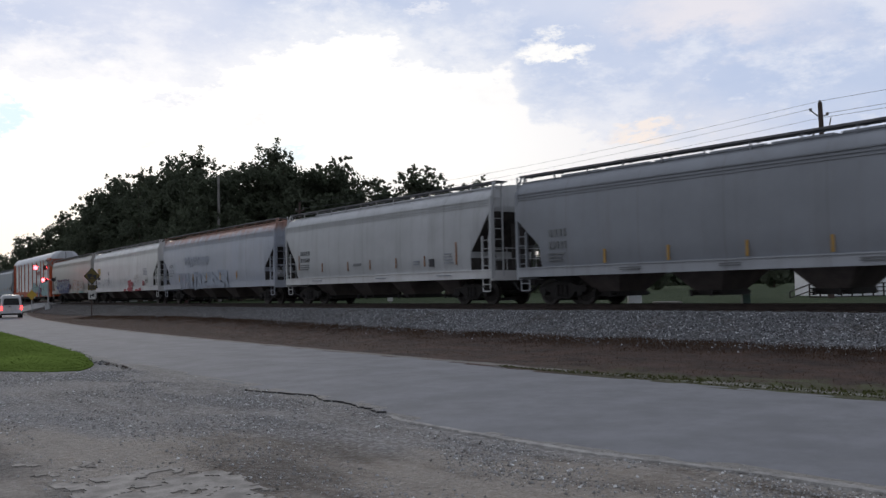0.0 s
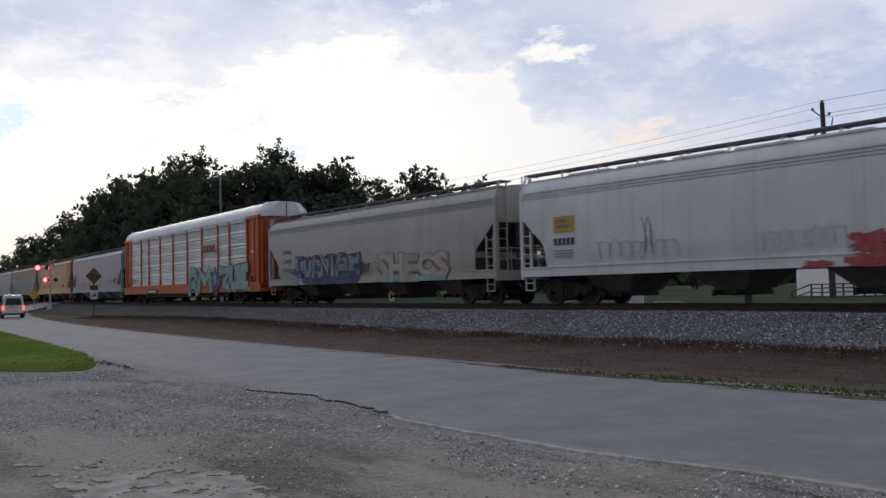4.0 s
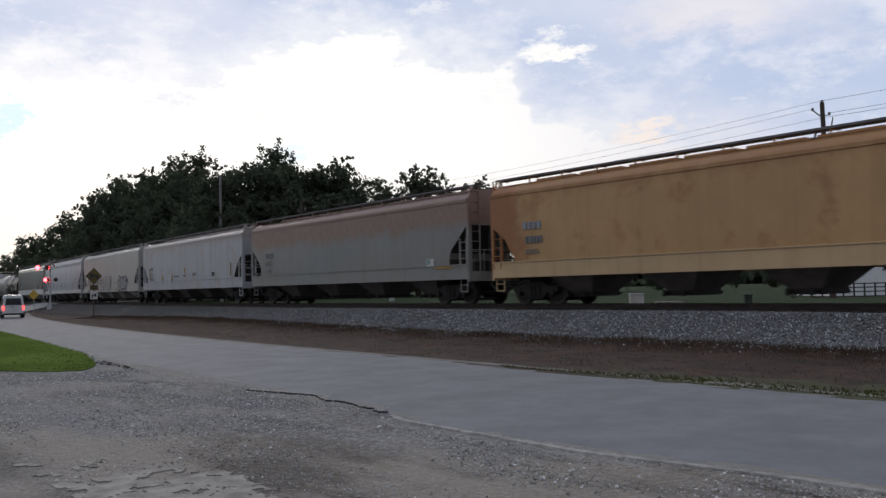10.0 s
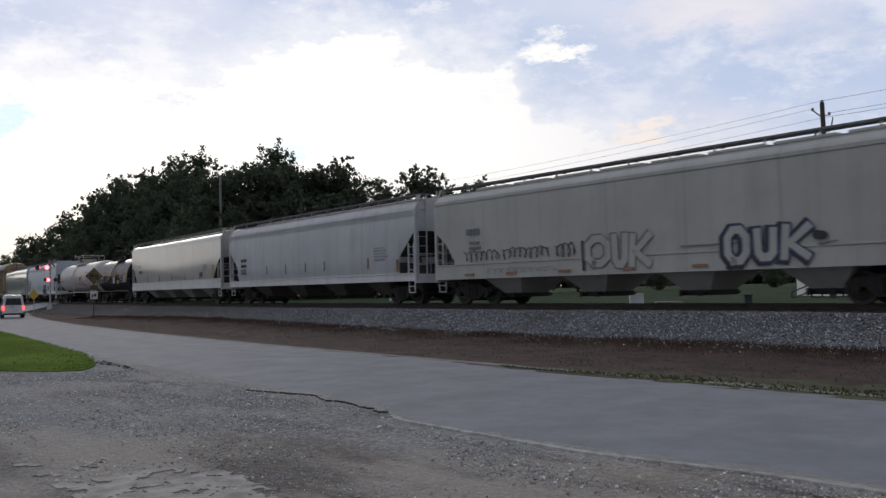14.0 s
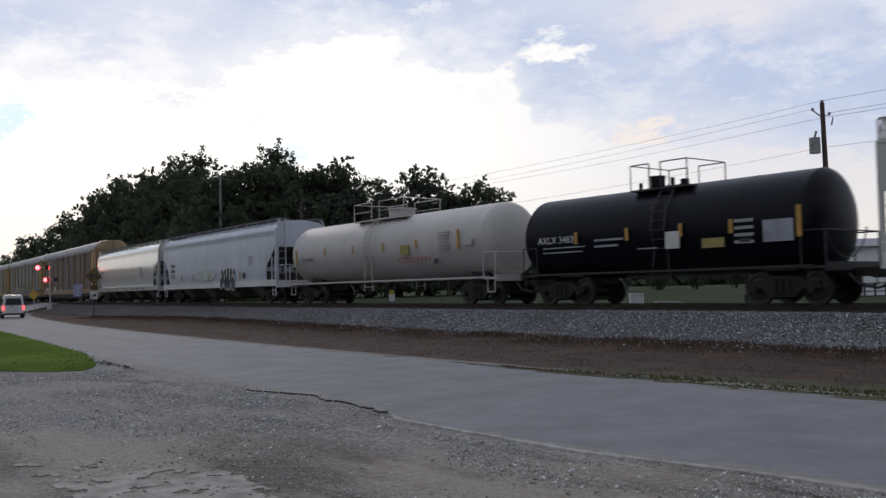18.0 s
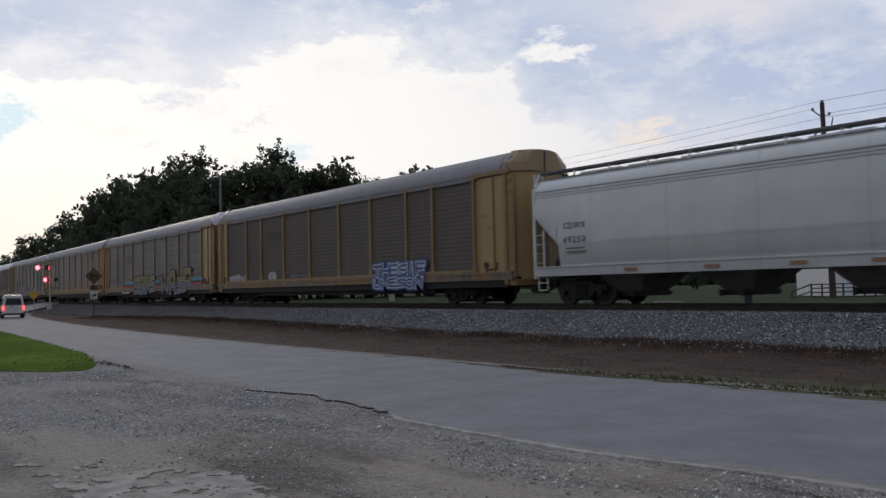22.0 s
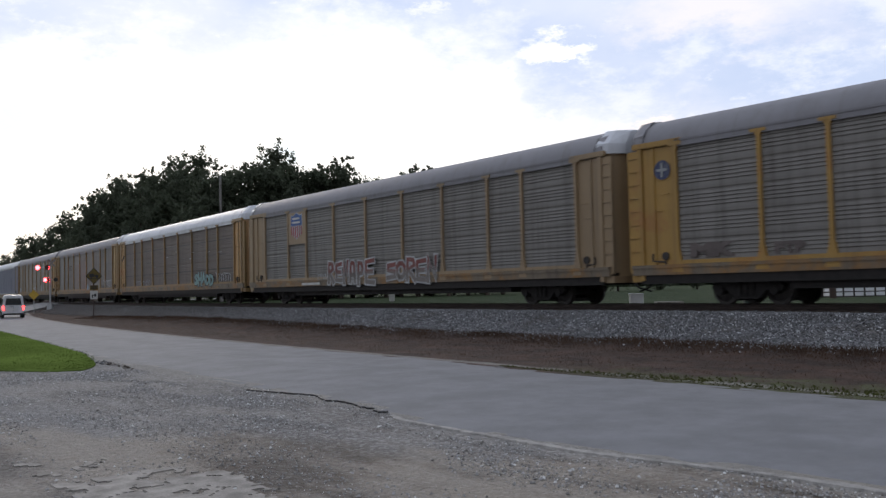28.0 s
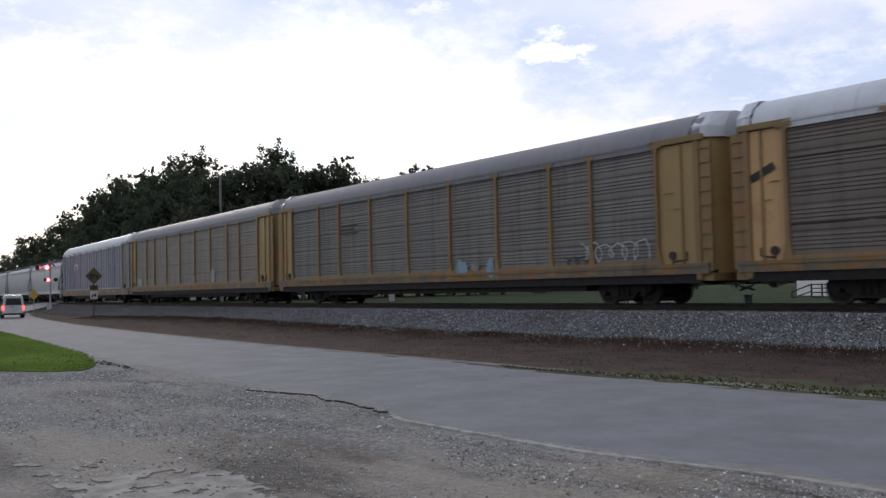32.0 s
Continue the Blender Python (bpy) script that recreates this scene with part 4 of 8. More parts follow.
def autorack(label, L, frame_mat, panel_mat, roof_mat, style="ribs", sill_mat=None, door_mat=None, hood_mat=None, wheel=0.42, top=5.84, move=0.0, skirt=0.72, end_mat=None, slim=False):
    """An enclosed bi-level autorack; origin and facing as for the hopper."""
    car = tagged(new("autorack_car"), label, "freight car", group="cars of the freight train")
    door_mat, hood_mat = door_mat or frame_mat, hood_mat or roof_mat
    xe = L / 2 - 0.45
    posts = [v + move for v in RACK_POSTS]
    first, last = posts[0], posts[-1]
    ys = 1.50
    # roof: eaves, haunch, flat crown
    k = top - 5.77
    half = [(1.52, 5.00), (1.50, 5.14 + k * 0.3), (1.30, 5.44 + k), (0.92, 5.68 + k), (0.55, 5.75 + k)]
    full = [(-y, z) for y, z in half] + [(0, 5.77 + k)] + [(y, z) for y, z in reversed(half)]
    sh = Shape()
    low = [(y, z) if abs(y) < 1.4 else (y, z) for y, z in full]
    n = 18
    rings = []
    for i in range(n + 1):
        x = -xe + 0.25 + (2 * xe - 0.5) * i / n
        rings.append([(x, y, z) for y, z in low])
    sh.loft(rings)
    roof = part("roof", sh, roof_mat, car, smooth=True)
    seams = Shape()
    for i in range(1, n):
        x = -xe + 0.25 + (2 * xe - 0.5) * i / n
        seams.loft([[(x + dx, y * 1.006, z + 0.012) for y, z in low] for dx in (-0.04, 0.04)], closed=False, caps=False)
    for sgn in (-1, 1):
        # top chord with gutter, bottom sill
        s = Shape()
        s.box(first, last, sgn * ys - 0.05, sgn * ys + 0.05, 4.80, 5.0)
        s.box(first, last, sgn * (ys + 0.04) - 0.03, sgn * (ys + 0.04) + 0.03, 4.96, 5.03)
        part("top_chord", s, roof_mat, car)
        s = Shape()
        s.box(-xe, xe, sgn * ys - 0.06, sgn * ys + 0.06, skirt, 1.22)
        s.box(-xe, xe, sgn * (ys + 0.03) - 0.06, sgn * (ys + 0.03) + 0.06, 1.14, 1.24)
        for i in range(18):
            x = -xe + 0.8 + i * (2 * xe - 1.6) / 17
            s.box(x - 0.03, x + 0.03, sgn * (ys + 0.05) - 0.02, sgn * (ys + 0.05) + 0.02, skirt + 0.02, 1.16)
        part("side_sill", s, sill_mat or frame_mat, car)
        if skirt > 0.8:
            part("under_sill", Shape().box(-xe + 0.3, xe - 0.3, sgn * 1.46 - 0.04, sgn * 1.46 + 0.04, 0.66, skirt), STEEL_DARK, car)
        for a, b in zip(posts, posts[1:]):
            part("side_panel", ribbed_panel(a, b, 1.22, 4.82, sgn * 1.46, style), panel_mat, car)
            if style == "flutes":
                for q in (0.33, 0.66):
                    f = Shape()
                    x = a + (b - a) * q
                    f.box(x - 0.07, x + 0.07, sgn * 1.5 - 0.04, sgn * 1.5 + 0.04, 1.22, 4.7)
                    part("flute", f, panel_mat, car)
        for x in posts:
            p = Shape()
            w = 0.058
            p.loft([[(x - w - 0.15, sgn * 1.47, 1.0), (x + w + 0.15, sgn * 1.47, 1.0), (x + w + 0.15, sgn * 1.57, 1.0), (x - w - 0.15, sgn * 1.57, 1.0)],
                    [(x - w, sgn * 1.47, 1.75), (x + w, sgn * 1.47, 1.75), (x + w, sgn * 1.57, 1.75), (x - w, sgn * 1.57, 1.75)],
                    [(x - w, sgn * 1.47, 4.72), (x + w, sgn * 1.47, 4.72), (x + w, sgn * 1.57, 4.72), (x - w, sgn * 1.57, 4.72)],
                    [(x - w - 0.06, sgn * 1.47, 4.84), (x + w + 0.06, sgn * 1.47, 4.84), (x + w + 0.06, sgn * 1.57, 4.84), (x - w - 0.06, sgn * 1.57, 4.84)]])
            p.box(x - 0.24, x + 0.24, min(sgn * 1.47, sgn * 1.58), max(sgn * 1.47, sgn * 1.58), 4.84, 4.93)
            part("side_post", p, frame_mat, car)
        ledge = Shape()
        ledge.box(first, last, min(sgn * 1.46, sgn * 1.56), max(sgn * 1.46, sgn * 1.56), 1.245, 1.36)
        part("ledge", ledge, frame_mat, car)
        # end bays: plain door pocket with an outer post and a header
        for e, a in ((-1, first), (1, last)):
            x1 = e * (xe - 0.35)
            p = Shape()
            p.box(min(a, x1), max(a, x1), sgn * 1.44 - 0.03, sgn * 1.44 + 0.03, 1.2, 4.86)
            part("door_pocket", p, door_mat, car)
            p = Shape()
            p.box(x1 - 0.10, x1 + 0.10, sgn * 1.47 - 0.07, sgn * 1.47 + 0.07, 0.75, 4.9)
            part("corner_post", p, frame_mat, car, bevel=0.02)
            p = Shape()
            m0, m1 = min(a, x1) - 0.25, max(a, x1) + 0.25
            p.box(m0, m1, sgn * 1.5 - 0.07, sgn * 1.5 + 0.07, 4.88, 5.06)
            part("door_header", p, frame_mat, car, bevel=0.02)
            mid = a + (x1 - a) * 0.62
            p = Shape()
            p.box(mid - 0.03, mid + 0.03, sgn * 1.48 - 0.04, sgn * 1.48 + 0.04, 1.2, 4.86)
            part("stiffener", p, frame_mat, car)
            q0, q1 = min(a, x1), max(a, x1)
            g = Shape()
            xx = a + (x1 - a) * 0.35
            g.tube((xx, sgn * 1.47, 1.5), (xx, sgn * 1.52, 1.5), 0.13, 14)
            g.tube((xx, sgn * 1.47, 1.24), (xx, sgn * 1.5, 1.5), 0.03, 6)
            g.bar([(xx, sgn * 1.5, 1.32), (a + (x1 - a) * 0.7, sgn * 1.5, 1.36), (a + (x1 - a) * 0.7, sgn * 1.5, 1.6)], 0.025)
            part("brake_gear", g, GRIME_SHADE, car)
            for u, zz in ((0.5, 2.9), (0.3, 3.4)):
                xx = a + (x1 - a) * u
                part("pocket_handle", Shape().bar([(xx - 0.12, sgn * 1.46, zz), (xx - 0.12, sgn * 1.53, zz), (xx + 0.12, sgn * 1.53, zz), (xx + 0.12, sgn * 1.46, zz)], 0.014), frame_mat, car)
    # bowed end doors with hoods and ladders
    for e in (-1, 1):
        x0 = e * (xe - 0.35)
        arc = [(x0 + e * 0.55 * math.sin(a), -1.42 * math.cos(a)) for a in [math.pi * i / 12 for i in range(13)]]
        d = Shape()
        d.loft([[(x, y, 0.95) for x, y in arc], [(x, y, 5.0) for x, y in arc]], closed=True)
        door = part("end_door", d, end_mat or door_mat, car, smooth=True)
        s = Shape()
        s.box(x0 + e * 0.54 - 0.02, x0 + e * 0.54 + 0.05, -0.03, 0.03, 0.95, 5.0)
        part("door_seam", s, frame_mat, door)
        edge = [(1.49, 4.98), (1.47, 5.32), (0.98, top - 0.05), (0.5, top + 0.01)]
        edge = [(-y, z) for y, z in edge] + [(y, z) for y, z in reversed(edge)]
        hd = Shape()
        hd.loft([[(x0 - e * 0.15, y, z) for y, z in edge], [(x0 + e * 0.30, y * 0.96, z - 0.02) for y, z in edge], [(x0 + e * 0.58, y * 0.58, 4.98 + (z - 4.98) * 0.95) for y, z in edge]])
        hood = part("end_hood", hd, hood_mat, car)
        part("hood_seam", Shape().box(min(x0 + e * 0.5, x0 + e * 0.605), max(x0 + e * 0.5, x0 + e * 0.605), -0.025, 0.025, 4.98, top - 0.09), BLACK, hood)
        part("hood_joint", Shape().loft([[(x0 - e * (0.16 + dx), y * 1.012, z + 0.012) for y, z in full] for dx in (0.0, 0.045)], closed=False, caps=False), BLACK, hood)
        for sgn in (-1, 1):
            lad = Shape()
            for i in range(9):
                z = 1.25 + i * 0.42
                xa = x0 + e * 0.1
                if slim:
                    lad.tube((xa, sgn * 1.47, z), (xa + e * 0.36, sgn * 1.43, z), 0.016, 6)
                    continue
                lad.loft([[(xa, sgn * 1.40, z), (xa + e * 0.36, sgn * 1.36, z), (xa + e * 0.36, sgn * 1.52, z), (xa, sgn * 1.54, z)],
                          [(xa, sgn * 1.40, z + 0.035), (xa + e * 0.36, sgn * 1.36, z + 0.035), (xa + e * 0.36, sgn * 1.52, z + 0.035), (xa, sgn * 1.54, z + 0.035)]])
                lad.box(min(xa + e * 0.33, xa + e * 0.38), max(xa + e * 0.33, xa + e * 0.38), min(sgn * 1.44, sgn * 1.5), max(sgn * 1.44, sgn * 1.5), z - 0.21, z + 0.21)
            back = 1.40 if slim else 1.49
            lad.box(min(x0 + e * 0.1, x0 + e * 0.44), max(x0 + e * 0.1, x0 + e * 0.44), min(sgn * 1.36, sgn * back), max(sgn * 1.36, sgn * back), 1.0, 4.85)
            part("ladder", lad, frame_mat, car)
        p = Shape()
        p.box(min(x0, x0 + e * 0.45), max(x0, x0 + e * 0.45), -1.45, 1.45, 0.72, 0.95)
        part("end_sill", p, frame_mat, car)
        truck(car, e * 10.05, r=wheel)
        coupler(car, x0 + e * 0.3, e)
    s = Shape()
    s.box(-xe, xe, -1.40, 1.40, 0.92, 1.05)
    s.box(-8.6, 8.6, -1.32, 1.32, 0.46, 0.93)
    part("deck", s, STEEL_DARK, car)
    return car


def tank_car(label, L, body, frame_mat, rad, cz, dome="box", sill=True, shift=0.0, head=0.55, fit=0.0):
    """A tank car: barrel with domed heads on saddles, platform with rails, trucks."""
    car = tagged(new("tank_car"), label, "freight car", group="cars of the freight train")
    xe = L / 2 - 0.72
    hx = xe - 0.10
    rings = []
    for x, q in ((-hx + head, 1.0), (hx - head, 1.0)):
        rings.append([(x + shift, math.cos(2 * math.pi * i / 40) * rad * q, cz + math.sin(2 * math.pi * i / 40) * rad * q) for i in range(40)])
    sh = Shape().loft(rings)
    part("barrel", sh, body, car, smooth=True)
    dish = [(0.0, 0.02), (0.09, 0.42), (0.27, 0.70), (0.49, 0.88), (0.73, 0.96), (1.0, 1.0)]
    for e in (-1, 1):
        hs = Shape()
        hs.loft([[(e * (hx - head + head * (1 - u)) + shift, math.cos(2 * math.pi * i / 40) * rad * q, cz + math.sin(2 * math.pi * i / 40) * rad * q) for i in range(40)] for u, q in dish])
        part("tank_head", hs, body, car, smooth=True)
    for x in (-hx * 0.55, 0.0, hx * 0.55):
        w = Shape()
        w.loft([[(x + dx, math.cos(2 * math.pi * i / 40) * (rad + 0.006), cz + math.sin(2 * math.pi * i / 40) * (rad + 0.006)) for i in range(40)] for dx in (-0.03, 0.03)])
        part("weld_band", w, body, car, smooth=True)
    for e in (-1, 1):
        s = Shape()
        s.box(e * (hx - 1.7) - 0.55, e * (hx - 1.7) + 0.55, -0.78, 0.78, 0.95, cz - rad * 0.80)
        part("saddle", s, STEEL_DARK, car)
        p = Shape()
        p.box(min(e * xe, e * (xe - 0.75)), max(e * xe, e * (xe - 0.75)), -1.45, 1.45, 0.98, 1.06)
        p.box(e * xe - 0.05, e * xe + 0.05, -1.5, 1.5, 0.9, 1.15)
        part("end_platform", p, frame_mat, car)
        r = Shape()
        for sgn in (-1, 1):
            r.bar([(e * (xe - 0.05), sgn * 1.45, 1.05), (e * (xe - 0.05), sgn * 1.45, 2.0), (e * (xe - 0.75), sgn * 1.45, 2.0), (e * (xe - 0.75), sgn * 1.45, 1.05)], 0.022)
        r.bar([(e * (xe - 0.02), -1.45, 2.0), (e * (xe - 0.02), 1.45, 2.0)], 0.022)
        part("end_rail", r, frame_mat, car)
        h = Shape()
        ring = [(e * (hx - 0.12) , math.cos(2 * math.pi * i / 24) * rad * 0.80, cz + 0.1 + math.sin(2 * math.pi * i / 24) * rad * 0.80) for i in range(13, 24)]
        h.bar(ring, 0.02)
        part("hand_rail", h, frame_mat, car)
        truck(car, e * (xe - 1.55))
        coupler(car, e * xe, e)
        for sgn in (-1, 1):
            st = Shape()
            st.bar([(e * (xe - 0.12), sgn * 1.42, 1.0), (e * (xe - 0.12), sgn * 1.42, 0.5), (e * (xe - 0.55), sgn * 1.42, 0.5), (e * (xe - 0.55), sgn * 1.42, 1.0)], 0.022)
            part("step", st, frame_mat, car)
    if sill:
        for sgn in (-1, 1):
            s = Shape()
            s.box(-xe + 0.4, xe - 0.4, sgn * 1.46 - 0.04, sgn * 1.46 + 0.04, 1.02, 1.09)
            part("side_rail", s, frame_mat, car)
    for e in (-1, 1):
        part("stub_sill", Shape().box(min(e * xe, e * (xe - 3.0)), max(e * xe, e * (xe - 3.0)), -0.3, 0.3, 0.7, 1.0), STEEL_DARK, car)
    # top fittings
    tz = cz + rad
    d = Shape()
    if dome == "drum":
        d.tube((0.1, 0, tz - 0.05), (0.1, 0, tz + 0.30), 0.56, 20, 0.60)
        d.tube((0.1, 0, tz + 0.30), (0.1, 0, tz + 0.36), 0.68, 20)
    else:
        d.tube((-0.75, 0, tz - 0.05), (-0.75, 0, tz + 0.34), 0.25, 18)
        d.tube((-0.75, 0, tz + 0.34), (-0.75, 0, tz + 0.40), 0.27, 18)
        d.tube((-0.15, 0, tz - 0.05), (-0.15, 0, tz + 0.30), 0.07, 12)
        d.tube((0.55, -0.3, tz - 0.05), (0.55, -0.3, tz + 0.16), 0.14, 12)
        d.tube((-1.2, -0.3, tz - 0.05), (-1.2, -0.3, tz + 0.2), 0.06, 10)
    part("manway", d, body, car, smooth=True)
    p = Shape()
    p.box(-2.5 if dome == "drum" else -1.05, 1.8 if dome == "drum" else 1.2, -1.0, -0.55, tz - 0.16, tz - 0.10)
    p.box(-2.5 if dome == "drum" else -1.05, 1.8 if dome == "drum" else 1.2, 0.55, 1.0, tz - 0.16, tz - 0.10)
    part("platform", p, frame_mat, car)
    r = Shape()
    a, b = (-2.5, 1.7) if dome == "drum" else (-1.05, 1.15)
    for y in (-1.0, 1.0):
        for x0, x1 in ((a, a + (1.55 if dome == "drum" else 0.75)), (b - (2.0 if dome == "drum" else 1.0), b)):
            r.bar([(x0, y, tz - 0.12), (x0, y, tz + 0.70), (x1, y, tz + 0.70), (x1, y, tz - 0.12)], 0.02)
            if dome == "drum":
                r.bar([(x0, y, tz + 0.28), (x1, y, tz + 0.28)], 0.016)
    for x in (a, b):
        r.bar([(x, -1.0, tz + 0.70), (x, 1.0, tz + 0.70)], 0.02)
    part("platform_rail", r, frame_mat, car)
    for sgn in (-1, 1):
        l = Shape()
        for x in (fit - 0.85, fit - 0.35):
            pts = [(x, sgn * (rad + 0.12) * math.cos(q), cz + (rad + 0.12) * math.sin(q)) for q in [radians(v) for v in (-25, 0, 25, 50, 68)]]
            l.bar([(x - 0.12 if x < fit - 0.6 else x + 0.12, sgn * 1.46, 0.62)] + pts, 0.022)
        for q in range(9):
            an = radians(-22 + q * 10.5)
            l.tube((fit - 0.85, sgn * (rad + 0.12) * math.cos(an), cz + (rad + 0.12) * math.sin(an)), (fit - 0.35, sgn * (rad + 0.12) * math.cos(an), cz + (rad + 0.12) * math.sin(an)), 0.016)
        l.tube((fit - 0.9, sgn * 1.46, 0.8), (fit - 0.3, sgn * 1.46, 0.8), 0.016)
        part("side_ladder", l, frame_mat, car)
    return car


def patch(car, x0, x1, z0, z1, mat, name="marking", y=-1.61, label=""):
    """A thin painted or stuck-on panel on the camera's side."""
    return part(name, Shape().box(x0, x1, y - 0.004, y + 0.02, z0, z1), mat, car, label)


def stripes(car, xs, z0, z1, mat, y=-1.612, w=0.05):
    for x in xs:
        patch(car, x - w, x + w, z0, z1, mat, "reflector_strip", y)


def bars(car, x0, x1, z, rows, mat, y=-1.612, h=0.07, gap=0.12):
    """Lines of unreadable small print as plain bars."""
    rng = random.Random(int(abs(x0) * 100))
    for i in range(rows):
        patch(car, x0, x0 + (x1 - x0) * rng.uniform(0.7, 1.0), z - i * gap, z - i * gap + h, mat, "small_print", y)

# ---- the train, from the front car back; each entry ends where the next begins ----
LIGHT = paint("light_grey_paint", (0.46, 0.47, 0.48), streak=0.30)
MID = paint("mid_grey_paint", (0.25, 0.265, 0.29), streak=0.25)
MID_SILL = paint("pale_sill_paint", (0.36, 0.375, 0.40), streak=0.3)
BLUE_RUST = paint("chalky_blue_paint", (0.35, 0.38, 0.445), streak=0.25, rust_top=0.75, fade=0.4, fade_col=(0.44, 0.455, 0.50))
OFF_WHITE = paint("off_white_paint", (0.60, 0.60, 0.60), streak=0.28, dirt=(0.25, 0.20, 0.16))
BEIGE = paint("beige_paint", (0.37, 0.36, 0.335), streak=0.3, dirt=(0.2, 0.17, 0.14))
BLUE_GREY = paint("blue_grey_paint", (0.29, 0.33, 0.375), streak=0.22, dirt=(0.12, 0.13, 0.13))
TAN = paint("ochre_paint", (0.50, 0.305, 0.135), streak=0.45, dirt=(0.34, 0.18, 0.075), rust=0.3, rust_ends=0.8, rust_top=0.55, rust_z=4.35, rust_col=(0.32, 0.115, 0.035))
TAN_SILL = paint("pale_ochre_sill", (0.56, 0.39, 0.22), streak=0.4, dirt=(0.34, 0.2, 0.1))
RUSTY = paint("rust_washed_paint", (0.235, 0.24, 0.235), streak=0.35, dirt=(0.17, 0.125, 0.10), rust_top=0.85, rust_z=3.5, rust_col=(0.29, 0.175, 0.135), fade=0.35, fade_col=(0.27, 0.235, 0.20))
PALE = paint("pale_grey_paint", (0.44, 0.45, 0.475), streak=0.3, rust_top=0.25, rust=0.06, rust_col=(0.40, 0.28, 0.20))
PALE_RUST = paint("pale_grey_rusting_paint", (0.41, 0.42, 0.45), streak=0.35, rust_top=0.4, rust_z=4.2, rust=0.28, rust_col=(0.38, 0.24, 0.15))
CREAM = paint("warm_grey_paint", (0.40, 0.395, 0.37), streak=0.25)
GLOSSY = paint("glossy_grey_paint", (0.38, 0.37, 0.355), rough=0.4, streak=0.12, gloss=0.9)
SHINY = paint("shiny_white_paint", (0.50, 0.51, 0.50), rough=0.3, streak=0.1, gloss=1.0)
SKY = paint("pale_blue_paint", (0.47, 0.50, 0.56), streak=0.18)
ORANGE = paint("orange_frame_paint", (0.44, 0.078, 0.018), streak=0.3, dirt=(0.12, 0.04, 0.02))
ORANGE_DARK = paint("sooty_orange_paint", (0.30, 0.052, 0.016), streak=0.6, dirt=(0.07, 0.03, 0.02))
YELLOW = paint("yellow_frame_paint", (0.27, 0.175, 0.075), streak=0.6, dirt=(0.10, 0.07, 0.04), rust=0.3)
YELLOW_B = paint("ochre_yellow_paint", (0.36, 0.215, 0.055), streak=0.55, dirt=(0.15, 0.095, 0.045), rust=0.3)
DOOR_GOLD = paint("tan_door_paint", (0.58, 0.36, 0.17), streak=0.4, dirt=(0.26, 0.15, 0.07), rust=0.2)
DOOR_YELLOW = paint("faded_yellow_door_paint", (0.40, 0.27, 0.115), streak=0.45, dirt=(0.2, 0.13, 0.06), rust=0.15)
TANNISH = paint("buff_frame_paint", (0.30, 0.215, 0.125), streak=0.55, dirt=(0.14, 0.11, 0.08))
SILVER = paint("galvanised_panel", (0.62, 0.62, 0.60), rough=0.4, streak=0.2, metal=0.3)
DIRTY = paint("dirty_galvanised_panel", (0.20, 0.19, 0.175), rough=0.6, streak=0.8, dirt=(0.10, 0.09, 0.08), metal=0.2)
DIRTY_B = paint("dusty_panel", (0.25, 0.225, 0.19), rough=0.6, streak=0.7, dirt=(0.14, 0.12, 0.095), metal=0.15)
DARKP = paint("sooty_panel", (0.115, 0.094, 0.083), rough=0.7, streak=0.4, dirt=(0.065, 0.056, 0.052), seams=0.56)
DARK_RIBS = paint("dark_ribbed_panel", (0.165, 0.138, 0.118), rough=0.65, streak=0.6, dirt=(0.08, 0.068, 0.06))
SOILED = paint("soiled_sill_paint", (0.17, 0.135, 0.095), streak=0.8, dirt=(0.065, 0.05, 0.038), rust=0.75, rust_col=(0.30, 0.155, 0.045))
ROOF_GREY = paint("weathered_roof", (0.225, 0.222, 0.24), rough=0.55, streak=0.35, metal=0.2)
ROOF_WHITE = paint("silver_roof", (0.58, 0.60, 0.64), rough=0.5, streak=0.2, metal=0.2)
BLUE_WHITE = paint("blue_white_panel", (0.31, 0.32, 0.375), streak=0.3)
TANK_WHITE = paint("tank_white", (0.45, 0.43, 0.41), streak=0.2, dirt=(0.25, 0.19, 0.13))
TANK_BLACK = paint("tank_black", (0.006, 0.006, 0.010), rough=0.34, streak=0.15, dirt=(0.022, 0.02, 0.02), spec=0.13)
STRIP = plain("amber_reflector", (0.42, 0.24, 0.05), 0.5, 0, 0.2)
STRIP_R = plain("rust_reflector", (0.26, 0.14, 0.08), 0.6, 0, 0.3)
TEAL = spray("spray_teal", (0.22, 0.36, 0.345))
TEAL_RIBBED = spray("spray_teal_on_ribs", (0.24, 0.37, 0.36), (0.42, 0.42, 0.41), 0.4, ribs=0.144)
PURPLE = spray("spray_purple", (0.12, 0.09, 0.22))
DUSK_PURPLE = spray("spray_dusky_purple", (0.075, 0.065, 0.13), (0.16, 0.15, 0.16), 0.5)
MAROON = spray("spray_maroon", (0.10, 0.028, 0.045), (0.2, 0.17, 0.16), 0.5)
SPRAY_SILVER = spray("spray_silver", (0.24, 0.255, 0.28), (0.15, 0.15, 0.19), 0.7)
DEEP_BLUE = spray("spray_deep_blue", (0.035, 0.065, 0.18), (0.16, 0.16, 0.18), 0.5)
FAINT_PRINT = spray("faint_print", (0.33, 0.315, 0.30), (0.42, 0.4, 0.38), 0.7)
SPRAY_BLUE = spray("spray_blue", (0.06, 0.13, 0.34))
DUSK_YELLOW = spray("spray_yellow_over_grey", (0.25, 0.20, 0.05), (0.19, 0.18, 0.16), 0.6, lower=((0.16, 0.172, 0.205), 1.42))
SPRAY_SKYBLUE = spray("spray_sky_blue", (0.12, 0.30, 0.46))
